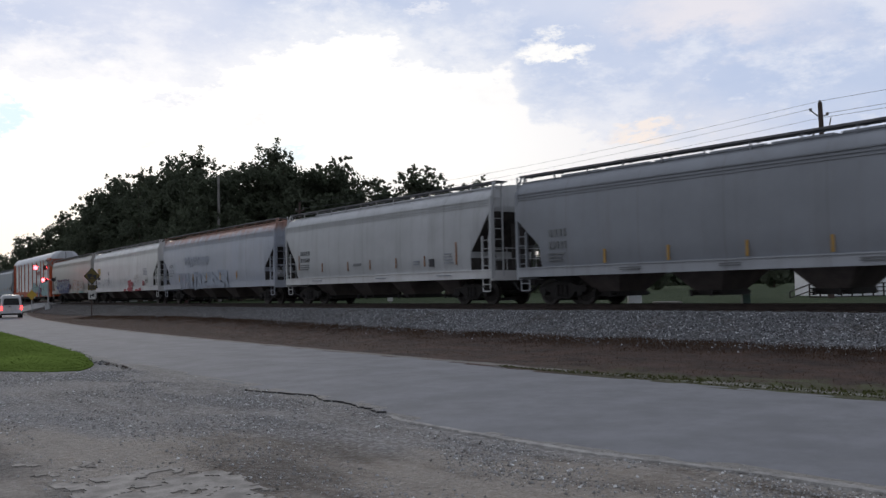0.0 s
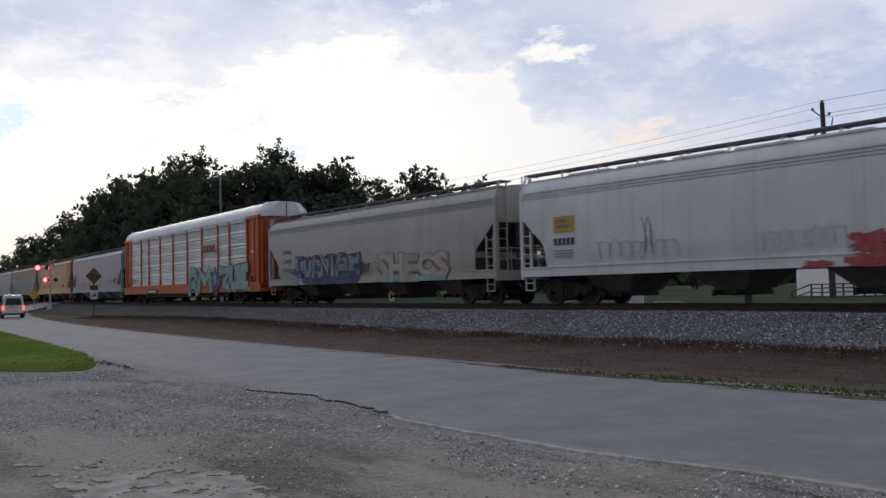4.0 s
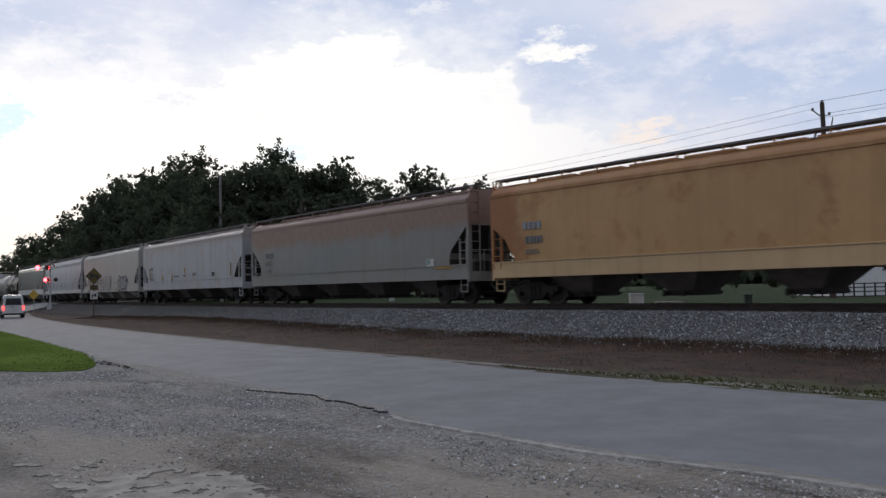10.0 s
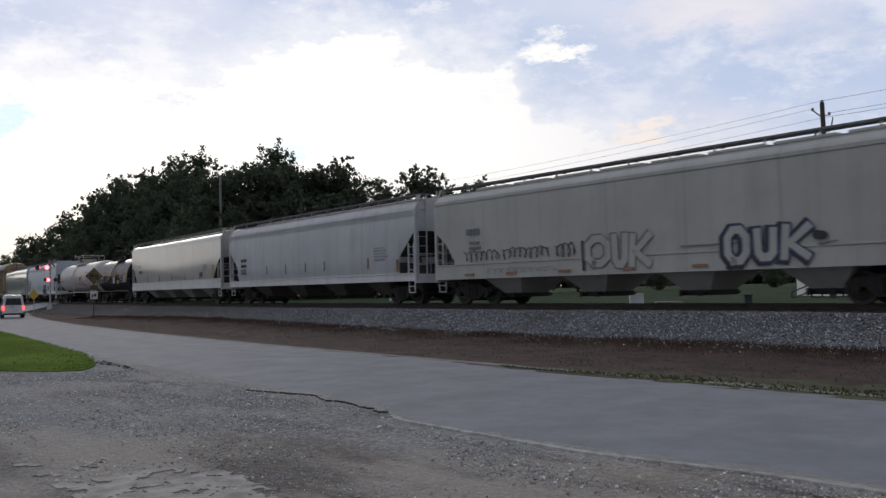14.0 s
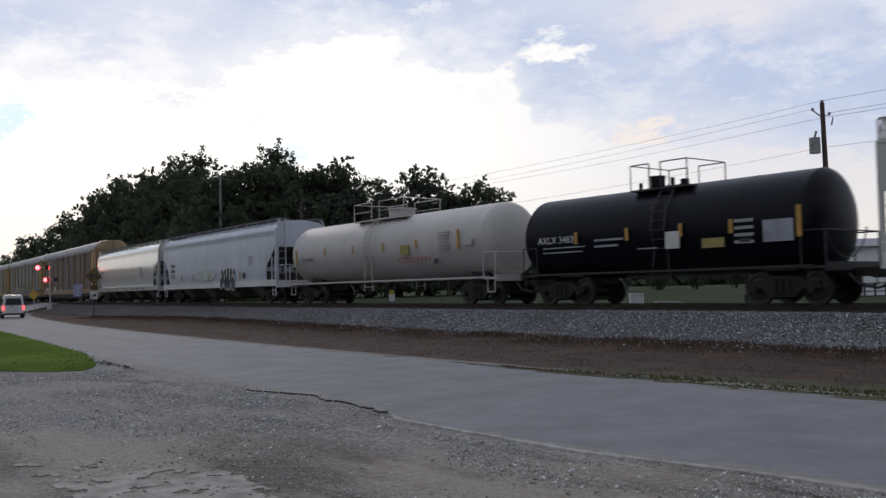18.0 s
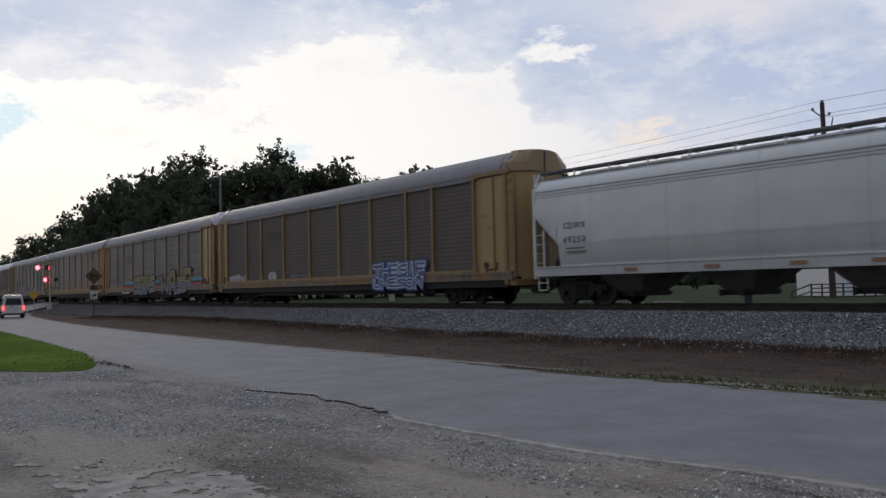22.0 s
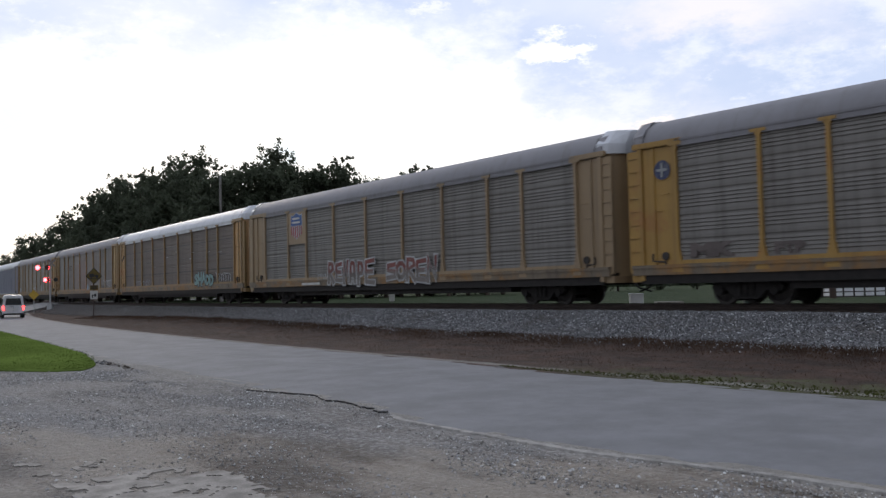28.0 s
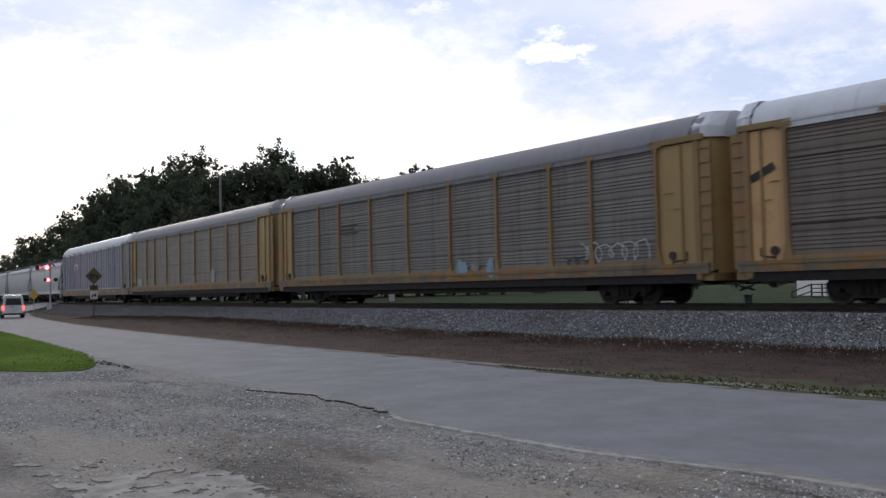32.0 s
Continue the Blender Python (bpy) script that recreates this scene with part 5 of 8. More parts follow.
SPRAY_NAVY = spray("spray_navy", (0.045, 0.06, 0.14))
SPRAY_DULL = spray("spray_dull_white", (0.30, 0.285, 0.27), (0.18, 0.17, 0.155), 0.7)
RUST_FADE = spray("spray_faded_red", (0.20, 0.062, 0.052), (0.20, 0.18, 0.165), 0.5, lower=((0.19, 0.17, 0.155), 1.5))
FAINT_TAN = spray("faint_tan", (0.36, 0.35, 0.32), (0.32, 0.31, 0.29), 0.7)
SPRAY_SKY = spray("spray_sky", (0.27, 0.38, 0.48))
SPRAY_RED = spray("spray_red", (0.36, 0.05, 0.06))
SPRAY_GREY = spray("spray_grey", (0.30, 0.32, 0.36))
SPRAY_WHITE = spray("spray_white", (0.44, 0.45, 0.46))
SPRAY_YELLOW = spray("spray_yellow", (0.30, 0.25, 0.07))
FAINT_YELLOW = spray("faint_yellow", (0.44, 0.49, 0.42), (0.46, 0.49, 0.55), 0.9)
FAINT_BLUE = spray("faint_blue", (0.31, 0.345, 0.405), (0.35, 0.38, 0.445), 0.85)
FAINT_GREY = spray("faint_grey", (0.315, 0.34, 0.40), (0.35, 0.38, 0.445), 0.85)
FAINT_WARM = spray("faint_warm", (0.44, 0.42, 0.41), (0.58, 0.57, 0.56), 0.7)
SPRAY_PALE = spray("spray_pale", (0.34, 0.36, 0.37))

ENDS = [3.5, 23.7, 41.9, 61.9, 83.6, 104.25, 133.0, 154.1, 175.3, 196.6, 217.7, 238.9, 259.95, 280.9, 293.9, 312.2, 332.6, 353.2,
        381.7, 410.2, 438.6, 467.0, 494.9, 523.2, 551.6, 579.8, 600.6, 621.4, 642.2]


def consist():
    """Builds the cars in order; returns (car, middle, length)."""
    cars = []

    def length():
        k = len(cars)
        return ENDS[k + 1] - ENDS[k]

    def add(car):
        k = len(cars)
        cars.append((car, (ENDS[k] + ENDS[k + 1]) / 2, ENDS[k + 1] - ENDS[k]))
        return car

    def H(*a, **k):
        return add(hopper(a[0], length(), *a[1:], **k))

    def R(*a, **k):
        return add(autorack(a[0], length(), *a[1:], **k))

    H("mid-grey covered hopper car with amber reflector strips", MID, MID_SILL)
    H("light grey covered hopper car with pale sill", LIGHT, OFF_WHITE, high=3.55)
    H("chalky blue-grey covered hopper car with rust along the eaves", BLUE_RUST, tank_end=1)
    H("off-white covered hopper car with red and grey spray paint", OFF_WHITE)
    H("beige-grey covered hopper car with a large spray-painted mural", BEIGE)
    R("orange-framed autorack car with bright galvanised louvre panels", ORANGE, SILVER, ROOF_WHITE, move=0.31, end_mat=ORANGE_DARK, slim=True)
    H("blue-grey flat-sided covered hopper car", BLUE_GREY, bay_mat=BLUE_GREY, side="flat", cut=1.2, top_band=False)
    H("ochre covered hopper car with rust blooms", TAN, TAN_SILL, side="flat", cut=1.2, top_band=False)
    H("grey covered hopper car washed with brown rust", RUSTY, side="flat", arch=True, top_band=False)
    H("pale grey covered hopper car with yellow strips", PALE_RUST, side="flat", cut=1.2, top_band=False)
    H("warm grey covered hopper car with black line graffiti", CREAM, bay_mat=CREAM, side="flat", cut=1.2, top_band=False)
    H("pale grey covered hopper car with ribbed eaves", PALE, OFF_WHITE)
    H("glossy light grey covered hopper car", GLOSSY, OFF_WHITE, bay_mat=CREAM, side="flat", cut=1.2, top_band=False)
    add(tank_car("short black tank car with white placards", length(), TANK_BLACK, BLACK, 1.46, 2.34, "box", shift=-0.25, head=0.36, fit=1.0))
    add(tank_car("long off-white tank car with top platform", length(), TANK_WHITE, TANK_WHITE, 1.48, 2.55, "drum", shift=-0.2))
    H("pale blue-grey covered hopper car with dark bubble graffiti", SKY, OFF_WHITE)
    H("shiny white covered hopper car reflecting the sky", SHINY)
    R("autorack car with sooty brown side screens and yellow posts", YELLOW, DARKP, ROOF_GREY, door_mat=DOOR_YELLOW, move=-0.1, skirt=0.93, style="fine", hood_mat=TANNISH, sill_mat=SOILED)
    R("autorack car with dirty louvre panels and coloured block graffiti", YELLOW, DIRTY, ROOF_GREY, door_mat=DOOR_YELLOW, hood_mat=ROOF_WHITE, move=-0.08, skirt=0.93, style="waves", sill_mat=SOILED)
    R("yellow-framed autorack car with dusty panels and a round blue emblem", YELLOW_B, DIRTY, ROOF_GREY, move=0.3, skirt=0.93, style="waves", sill_mat=SOILED)
    R("buff-framed autorack car with a shield emblem and red-white graffiti", TANNISH, DIRTY, ROOF_GREY, move=0.6, skirt=0.93, style="waves", hood_mat=ROOF_WHITE, sill_mat=SOILED)
    R("autorack car with dark panels, tan end doors and a white roof", YELLOW, DARK_RIBS, ROOF_WHITE, door_mat=DOOR_GOLD, move=0.38, skirt=0.93, style="waves", sill_mat=SOILED)
    R("yellow-framed autorack car with dusty grey louvre panels", YELLOW, DIRTY, ROOF_GREY, door_mat=DOOR_YELLOW, hood_mat=ROOF_WHITE, move=0.15, skirt=0.93, style="waves", sill_mat=SOILED)
    R("autorack car with dusty buff louvre panels", YELLOW, DIRTY_B, ROOF_GREY, door_mat=DOOR_YELLOW, move=0.15, skirt=0.93, style="waves", sill_mat=SOILED)
    R("autorack car with blue-white fluted side panels", BLUE_WHITE, BLUE_WHITE, ROOF_WHITE, style="flutes", door_mat=YELLOW, sill_mat=SOILED)
    for _ in range(3):
        H("light grey covered hopper car near the train's tail", LIGHT, OFF_WHITE)
    return cars


CARS = consist()

# ---- trees ----


def tree_meshes(seed, h=15.0, wide=0.24, limbs=22, per=10, low=0.10, airy=0.0, leaf=0.16):
    """A trunk with limbs, and a crown of leaf clumps gathered at the limbs' ends, with gaps between them."""
    rng = random.Random(seed)
    tr, cr = Shape(), Shape()
    lean = Vector((rng.uniform(-0.5, 0.5), rng.uniform(-0.5, 0.5), 0))

    def stem(q):
        return Vector((0, 0, h * q - 0.3 * (1 - q))) + lean * q * q

    for a, b, r1, r2 in ((0, 0.2, 0.32, 0.24), (0.2, 0.5, 0.24, 0.15), (0.5, 0.93, 0.15, 0.03)):
        tr.tube(stem(a), stem(b), r1, 8, r2)

    def clump(c, r, count):
        sprays = []
        for _ in range(max(3, int(3 + 4 * r))):
            d = Vector((rng.gauss(0, 1), rng.gauss(0, 1), rng.gauss(0, 0.8)))
            sprays.append((c + d * r * 0.45, d.normalized(), r * rng.uniform(0.28, 0.6)))
        for k in range(count):
            o, way, size = sprays[k % len(sprays)]
            d = Vector((rng.gauss(0, 1), rng.gauss(0, 1), rng.gauss(0, 0.9))).normalized()
            q = o + d * size * rng.random() ** 0.6 + way * size * rng.uniform(-0.3, 1.1)
            nrm = (d + Vector((rng.uniform(-1, 1), rng.uniform(-1, 1), rng.uniform(-0.6, 1)))).normalized()
            e = nrm.orthogonal().normalized()
            f = nrm.cross(e)
            m = leaf * rng.uniform(0.55, 1.2)
            v = len(cr.v)
            cr.v.extend((tuple(q + e * m * 0.6), tuple(q + f * m), tuple(q - e * m * 0.6), tuple(q - f * m * 0.8)))
            cr.f.append((v, v + 1, v + 2, v + 3))

    for n in range(limbs):
        u = low + (0.93 - low) * ((n + rng.random()) / limbs)
        v = (u - low) / (0.93 - low)
        reach = h * wide * (max(0.0, math.sin(math.pi * (0.20 + 0.66 * v))) ** 0.8 * (1 - airy * 0.75 * v)) * rng.uniform(0.6, 1.15)
        a = n * 2.399 + rng.uniform(-0.5, 0.5)
        root = stem(max(0.12, u - 0.10))
        end = stem(u) + Vector((math.cos(a) * reach, math.sin(a) * reach, h * rng.uniform(-0.02, 0.05)))
        tr.tube(root, end, 0.08 * (1.2 - v), 5, 0.015)
        for _ in range(per):
            q = rng.uniform(0.25, 1.0) ** 0.7
            spread_ = 0.35 + 0.5 * q
            c = root.lerp(end, q) + Vector((rng.gauss(0, 0.8), rng.gauss(0, 0.8), rng.gauss(0, 0.55))) * spread_
            r = rng.uniform(0.32, 1.0) * (1 - 0.4 * airy)
            clump(c, r, int(60 + 150 * r * r))
        if airy < 0.5:
            clump(root.lerp(end, rng.uniform(0.35, 0.8)), rng.uniform(0.9, 1.4), 210)
    for n in range(16):
        q = 0.78 + 0.21 * n / 15
        clump(stem(q) + Vector((rng.gauss(0, 0.7), rng.gauss(0, 0.7), 0)) * (1.06 - q) * 5.5, rng.uniform(0.22, 0.5) * (1.35 - q), 60)
    crown = bpy.data.meshes.new("crown")
    crown.from_pydata(cr.v, [], cr.f)
    return tr.mesh("trunk", True), crown


TREE_KINDS = [tree_meshes(11), tree_meshes(12, wide=0.27, limbs=22), tree_meshes(13, wide=0.21), tree_meshes(14, wide=0.17, limbs=22, per=8, airy=0.6),
              tree_meshes(15, wide=0.30, limbs=24, per=10, low=0.04), tree_meshes(16, wide=0.20, limbs=17, per=7, airy=0.35)]
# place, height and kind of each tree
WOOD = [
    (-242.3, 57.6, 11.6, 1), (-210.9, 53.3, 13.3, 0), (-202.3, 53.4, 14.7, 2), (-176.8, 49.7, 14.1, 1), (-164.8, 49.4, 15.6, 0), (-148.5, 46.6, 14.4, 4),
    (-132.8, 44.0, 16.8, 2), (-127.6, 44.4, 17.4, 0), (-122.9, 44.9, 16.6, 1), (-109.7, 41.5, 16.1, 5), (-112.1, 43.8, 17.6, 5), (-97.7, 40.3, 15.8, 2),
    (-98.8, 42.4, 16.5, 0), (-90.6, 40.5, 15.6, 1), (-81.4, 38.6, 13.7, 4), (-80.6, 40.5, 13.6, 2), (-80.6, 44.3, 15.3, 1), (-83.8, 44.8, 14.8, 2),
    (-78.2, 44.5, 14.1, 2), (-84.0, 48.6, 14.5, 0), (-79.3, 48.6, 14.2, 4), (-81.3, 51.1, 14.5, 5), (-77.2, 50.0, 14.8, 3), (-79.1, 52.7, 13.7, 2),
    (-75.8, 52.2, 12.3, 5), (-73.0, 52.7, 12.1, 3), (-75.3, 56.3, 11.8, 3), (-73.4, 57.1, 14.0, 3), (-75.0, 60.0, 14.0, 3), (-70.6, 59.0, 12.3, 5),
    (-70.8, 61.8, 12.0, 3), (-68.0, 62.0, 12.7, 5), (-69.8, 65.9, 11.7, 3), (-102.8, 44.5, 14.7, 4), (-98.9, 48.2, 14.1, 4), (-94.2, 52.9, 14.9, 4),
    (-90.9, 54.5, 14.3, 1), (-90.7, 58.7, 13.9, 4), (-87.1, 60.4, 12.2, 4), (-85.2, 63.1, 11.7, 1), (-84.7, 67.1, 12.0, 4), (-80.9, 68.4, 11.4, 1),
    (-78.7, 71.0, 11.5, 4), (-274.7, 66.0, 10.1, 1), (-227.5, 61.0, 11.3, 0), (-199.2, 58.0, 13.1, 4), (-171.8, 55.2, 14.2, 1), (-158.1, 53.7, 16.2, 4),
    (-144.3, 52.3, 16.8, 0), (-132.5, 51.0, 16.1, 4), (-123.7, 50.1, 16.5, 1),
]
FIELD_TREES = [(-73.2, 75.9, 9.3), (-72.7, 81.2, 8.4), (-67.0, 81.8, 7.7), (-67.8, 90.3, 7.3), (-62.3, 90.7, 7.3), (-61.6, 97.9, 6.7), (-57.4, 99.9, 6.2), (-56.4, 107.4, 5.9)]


def plant(x, y, h, kind, mat, label):
    t = tagged(new("tree"), label, "tree", group="trees of the wood behind the track")
    s = h / 15.0
    trunk, crown = TREE_KINDS[kind]
    part("trunk", trunk, BARK, t)
    part("crown", crown, mat, t)
    t.matrix_basis = pose(x, y, 0.78, 0, 0, (x * 37 + y * 91) % 360) @ Matrix.Diagonal((s, s, s * 0.995, 1))
    return t


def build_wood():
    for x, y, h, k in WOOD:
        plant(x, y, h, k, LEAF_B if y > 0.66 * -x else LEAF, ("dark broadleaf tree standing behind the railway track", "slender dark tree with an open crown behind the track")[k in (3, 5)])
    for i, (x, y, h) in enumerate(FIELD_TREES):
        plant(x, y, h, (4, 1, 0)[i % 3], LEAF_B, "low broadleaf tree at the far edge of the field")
    # low woods on the horizon
    rng = random.Random(21)
    sh = Shape()
    for _ in range(15000):
        an = radians(rng.uniform(95, 285))
        dist = rng.uniform(270, 320)
        x, y = math.cos(an) * dist, math.sin(an) * dist
        top = 11 + 4.5 * noise.noise(Vector((an * 16, 0, 0))) + 2 * noise.noise(Vector((an * 60, 3, 0)))
        z = 0.8 + top * 0.72 * rng.random() ** 0.6
        for _ in range(7):
            p = Vector((x + rng.gauss(0, 1.6), y + rng.gauss(0, 1.6), z + rng.gauss(0, 0.9)))
            s = Vector((rng.uniform(-1, 1), rng.uniform(-1, 1), 0)).normalized() * rng.uniform(0.8, 1.7)
            t = Vector((rng.uniform(-0.6, 0.6), rng.uniform(-0.6, 0.6), rng.uniform(0.6, 1.5)))
            i = len(sh.v)
            sh.v += [tuple(p + s), tuple(p + t), tuple(p - s), tuple(p - t)]
            sh.f.append((i, i + 1, i + 2, i + 3))
    me = bpy.data.meshes.new("distant_woods")
    me.from_pydata(sh.v, [], sh.f)
    tagged(part("distant_woods", me, LEAF), "low dark woods along the horizon beyond the field", "woods", kind="stuff")


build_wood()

# ---- poles and wires ----


def sag(a, b, drop, n=14):
    a, b = Vector(a), Vector(b)
    return [tuple(a.lerp(b, i / n) - Vector((0, 0, drop * 4 * (i / n) * (1 - i / n)))) for i in range(n + 1)]


def build_poles():
    p1, p2, p0 = (-19.6, 38.6), (-71.3, 42.0), (20.0, 36.6)
    pole = tagged(new("utility_pole"), "brown wooden utility pole with a grey transformer", "pole")
    part("shaft", Shape().tube((p1[0] + 0.12, p1[1] + 0.06, 0.5), (p1[0], p1[1], 9.65), 0.15, 12, 0.10), WOOD_POLE, pole, smooth=True)
    part("transformer", Shape().tube((p1[0] - 0.28, p1[1] - 0.26, 7.35), (p1[0] - 0.28, p1[1] - 0.26, 8.05), 0.24, 16).tube((p1[0] - 0.28, p1[1] - 0.26, 8.05), (p1[0] - 0.22, p1[1] - 0.2, 8.35), 0.05, 8), ROD_GREY, pole, "grey steel transformer can", smooth=True)
    part("bracket", Shape().tube((p1[0], p1[1], 8.95), (p1[0] - 0.28, p1[1] - 0.33, 9.3), 0.035, 6).tube((p1[0], p1[1], 9.0), (p1[0] + 0.2, p1[1] + 0.24, 9.1), 0.03, 6), GALV, pole)
    for dx, dy, z in ((-0.28, -0.33, 9.36), (0.2, 0.24, 9.16), (0, 0, 9.72)):
        part("insulator", Shape().tube((p1[0] + dx, p1[1] + dy, z - 0.1), (p1[0] + dx, p1[1] + dy, z + 0.03), 0.06, 10), GREY_POLE, pole)
    part("cutout", Shape().tube((p1[0] + 0.25, p1[1] + 0.3, 8.6), (p1[0] + 0.3, p1[1] + 0.36, 8.95), 0.03, 6), GREY_POLE, pole)
    pole = tagged(new("utility_pole"), "wooden utility pole with a crossarm before the wood", "pole")
    part("shaft", Shape().tube((p2[0], p2[1], 0.5), (p2[0], p2[1], 9.9), 0.17, 10, 0.11), WOOD_POLE, pole, smooth=True)
    part("crossarm", Shape().box(p2[0] - 0.75, p2[0] + 0.75, p2[1] - 0.06, p2[1] + 0.06, 9.0, 9.14), WOOD_POLE, pole)
    for dx in (-0.65, 0.0, 0.65):
        part("insulator", Shape().tube((p2[0] + dx, p2[1], 9.14), (p2[0] + dx, p2[1], 9.35), 0.06, 8), GREY_POLE, pole)
    pole = tagged(new("utility_pole"), "tall slim grey pole in front of dark trees", "pole")
    part("shaft", Shape().tube((-79.6, 37.9, 0.5), (-79.6, 37.9, 13.0), 0.19, 10, 0.12), GREY_POLE, pole, smooth=True)
    spans = [((p1[0] - 0.0, p1[1], 9.72), (p2[0], p2[1], 9.95)), ((p1[0] - 0.28, p1[1] - 0.33, 9.36), (p2[0] - 0.65, p2[1], 9.35)), ((p1[0], p1[1], 8.95), (p2[0] + 0.65, p2[1], 9.35)), ((p1[0], p1[1], 7.6), (p2[0], p2[1], 7.6))]
    back = [((p1[0], p1[1], 9.72), (p0[0], p0[1], 9.9)), ((p1[0] + 0.2, p1[1] + 0.24, 9.16), (p0[0], p0[1], 9.45)), ((p1[0], p1[1], 8.95), (p0[0], p0[1], 9.1)), ((p1[0], p1[1], 7.6), (p0[0], p0[1], 7.6))]
    for a, b in spans:
        tagged(part("overhead_wire", Shape().sweep(sag(a, b, 0.55), 0.007, 5), WIRE), "thin dark overhead wire between poles", "wire")
    for a, b in back:
        tagged(part("overhead_wire", Shape().sweep(sag(a, b, 0.25), 0.009, 5), WIRE), "thin dark overhead wire between poles", "wire")


build_poles()

# ---- the crossing: flashers, warning signs ----
FACE = 90 - YAW                                                         # turns a thing's front (-y) towards the lot
BLINK = 0.6
# sign yellow darkened in its colour for the clearance sign's shaded face
SHADE_YELLOW = plain("shaded_sign_yellow", (0.13, 0.095, 0.025), 0.6, 0, 0.3)
FLIPPERS = []


def build_crossing():
    base = (-95.0, 26.5, 0.58)
    mast = tagged(new("crossing_signal"), "crossing signal mast with red flashers and crossbuck", "signal")
    mast.matrix_basis = pose(*base, 0, 0, FACE)
    part("pole", Shape().tube((0, 0, -0.3), (0, 0, 4.75), 0.075, 12), GALV, mast, smooth=True)
    part("base", Shape().box(-0.25, 0.25, -0.25, 0.25, -0.3, 0.35), GALV, mast, bevel=0.03)
    for sgn in (-1, 1):
        arm = Shape().box(-0.5, 0.5, -0.11, -0.09, -0.08, 0.08)
        b = part("crossbuck_board", arm, GREY_POLE, mast)
        b.matrix_local = pose(0.18, 0, 4.48, 0, sgn * 45, 0)
    part("crossarm", Shape().tube((-1.15, -0.08, 4.05), (0.2, -0.08, 4.05), 0.035, 8).tube((-0.35, -0.08, 2.8), (0.7, -0.08, 2.8), 0.035, 8), GALV, mast)
    for x, z, phase in ((-1.1, 4.05, 0), (-0.22, 4.05, 1), (-0.33, 2.8, 0), (-0.10, 2.8, 1)):
        y = -0.36 if phase == 0 else -0.2
        big = 1.0 if z > 3.5 else 0.62
        bg = Shape().tube((x, y, z), (x, y + 0.03, z), 0.26 * big, 20)
        lamp = part("flasher", bg, BLACK, mast)
        part("housing", Shape().tube((x, y + 0.03, z), (x, y + 0.15, z), 0.14 * big, 14), BLACK, lamp)
        # a lens that turns over: one face lit, the other dark
        lens = part("lens", Shape().tube((0, -0.012, 0), (0, -0.004, 0), 0.22 * (1 + big) / 2, 18), RED_ON, mast, "round red signal lens")
        part("lens_back", Shape().tube((0, 0.004, 0), (0, 0.012, 0), 0.22 * (1 + big) / 2, 18), RED_OFF, lens)
        lens.matrix_local = pose(x, y - 0.03, z)
        FLIPPERS.append((lens, x, y - 0.03, z, phase))
    part("far_lamp", Shape().tube((0.62, -0.2, 2.8), (0.62, -0.05, 2.8), 0.2, 14), BLACK, mast)
    s = tagged(new("warning_sign"), "yellow diamond warning sign on a steel post", "sign")
    s.matrix_basis = pose(-91.8, 24.1, 0.62, 0, 0, FACE)
    part("post", Shape().box(-0.03, 0.03, -0.03, 0.03, -0.5, 1.9), GALV, s)
    d = part("panel", Shape().box(-0.36, 0.36, -0.05, -0.035, -0.36, 0.36), SIGN_YELLOW, s)
    d.matrix_local = pose(0, 0, 1.25, 0, 45, 0)
    s = tagged(new("clearance_sign"), "yellow diamond truck-clearance sign with plaques on a thin post", "sign")
    s.matrix_basis = pose(-63.2, 20.5, 0.0, 0, 0, FACE + 48)
    part("post", Shape().box(-0.03, 0.03, -0.03, 0.03, -0.3, 3.4), WOOD_POLE, s)
    d = part("panel", Shape().box(-0.38, 0.38, -0.06, -0.04, -0.38, 0.38), SHADE_YELLOW, s, "yellow diamond panel coloured dark for its shaded face")
    d.matrix_local = pose(0, 0, 3.03, 0, 45, 0)
    b = Shape().box(-0.42, 0.42, -0.055, -0.045, -0.42, 0.42)
    d = part("border", b, INK, s)
    d.matrix_local = pose(0, 0.012, 3.03, 0, 45, 0)
    sy = Shape().box(-0.34, 0.02, -0.07, -0.06, 2.97, 3.19).box(0.05, 0.32, -0.07, -0.06, 2.97, 3.11).box(-0.40, 0.42, -0.07, -0.06, 2.83, 2.87)
    for x in (-0.2, 0.22):
        sy.tube((x, -0.07, 2.93), (x, -0.06, 2.93), 0.07, 12)
    part("truck_symbol", sy, INK, s)
    part("plaque", Shape().box(-0.3, 0.3, -0.06, -0.045, 2.06, 2.38), SHADE_YELLOW, s)
    part("plaque_print", Shape().box(-0.2, 0.2, -0.067, -0.058, 2.25, 2.31).box(-0.22, 0.22, -0.067, -0.058, 2.14, 2.20), INK, s)
    part("white_plaque", Shape().box(-0.27, 0.27, -0.06, -0.045, 1.42, 2.0), SIGN_WHITE, s)
    part("arrow", Shape().box(-0.16, 0.05, -0.067, -0.058, 1.66, 1.74).box(-0.16, -0.08, -0.067, -0.058, 1.52, 1.74).box(0.02, 0.16, -0.067, -0.058, 1.6, 1.8), INK, s)


build_crossing()

# ---- the waiting van ----


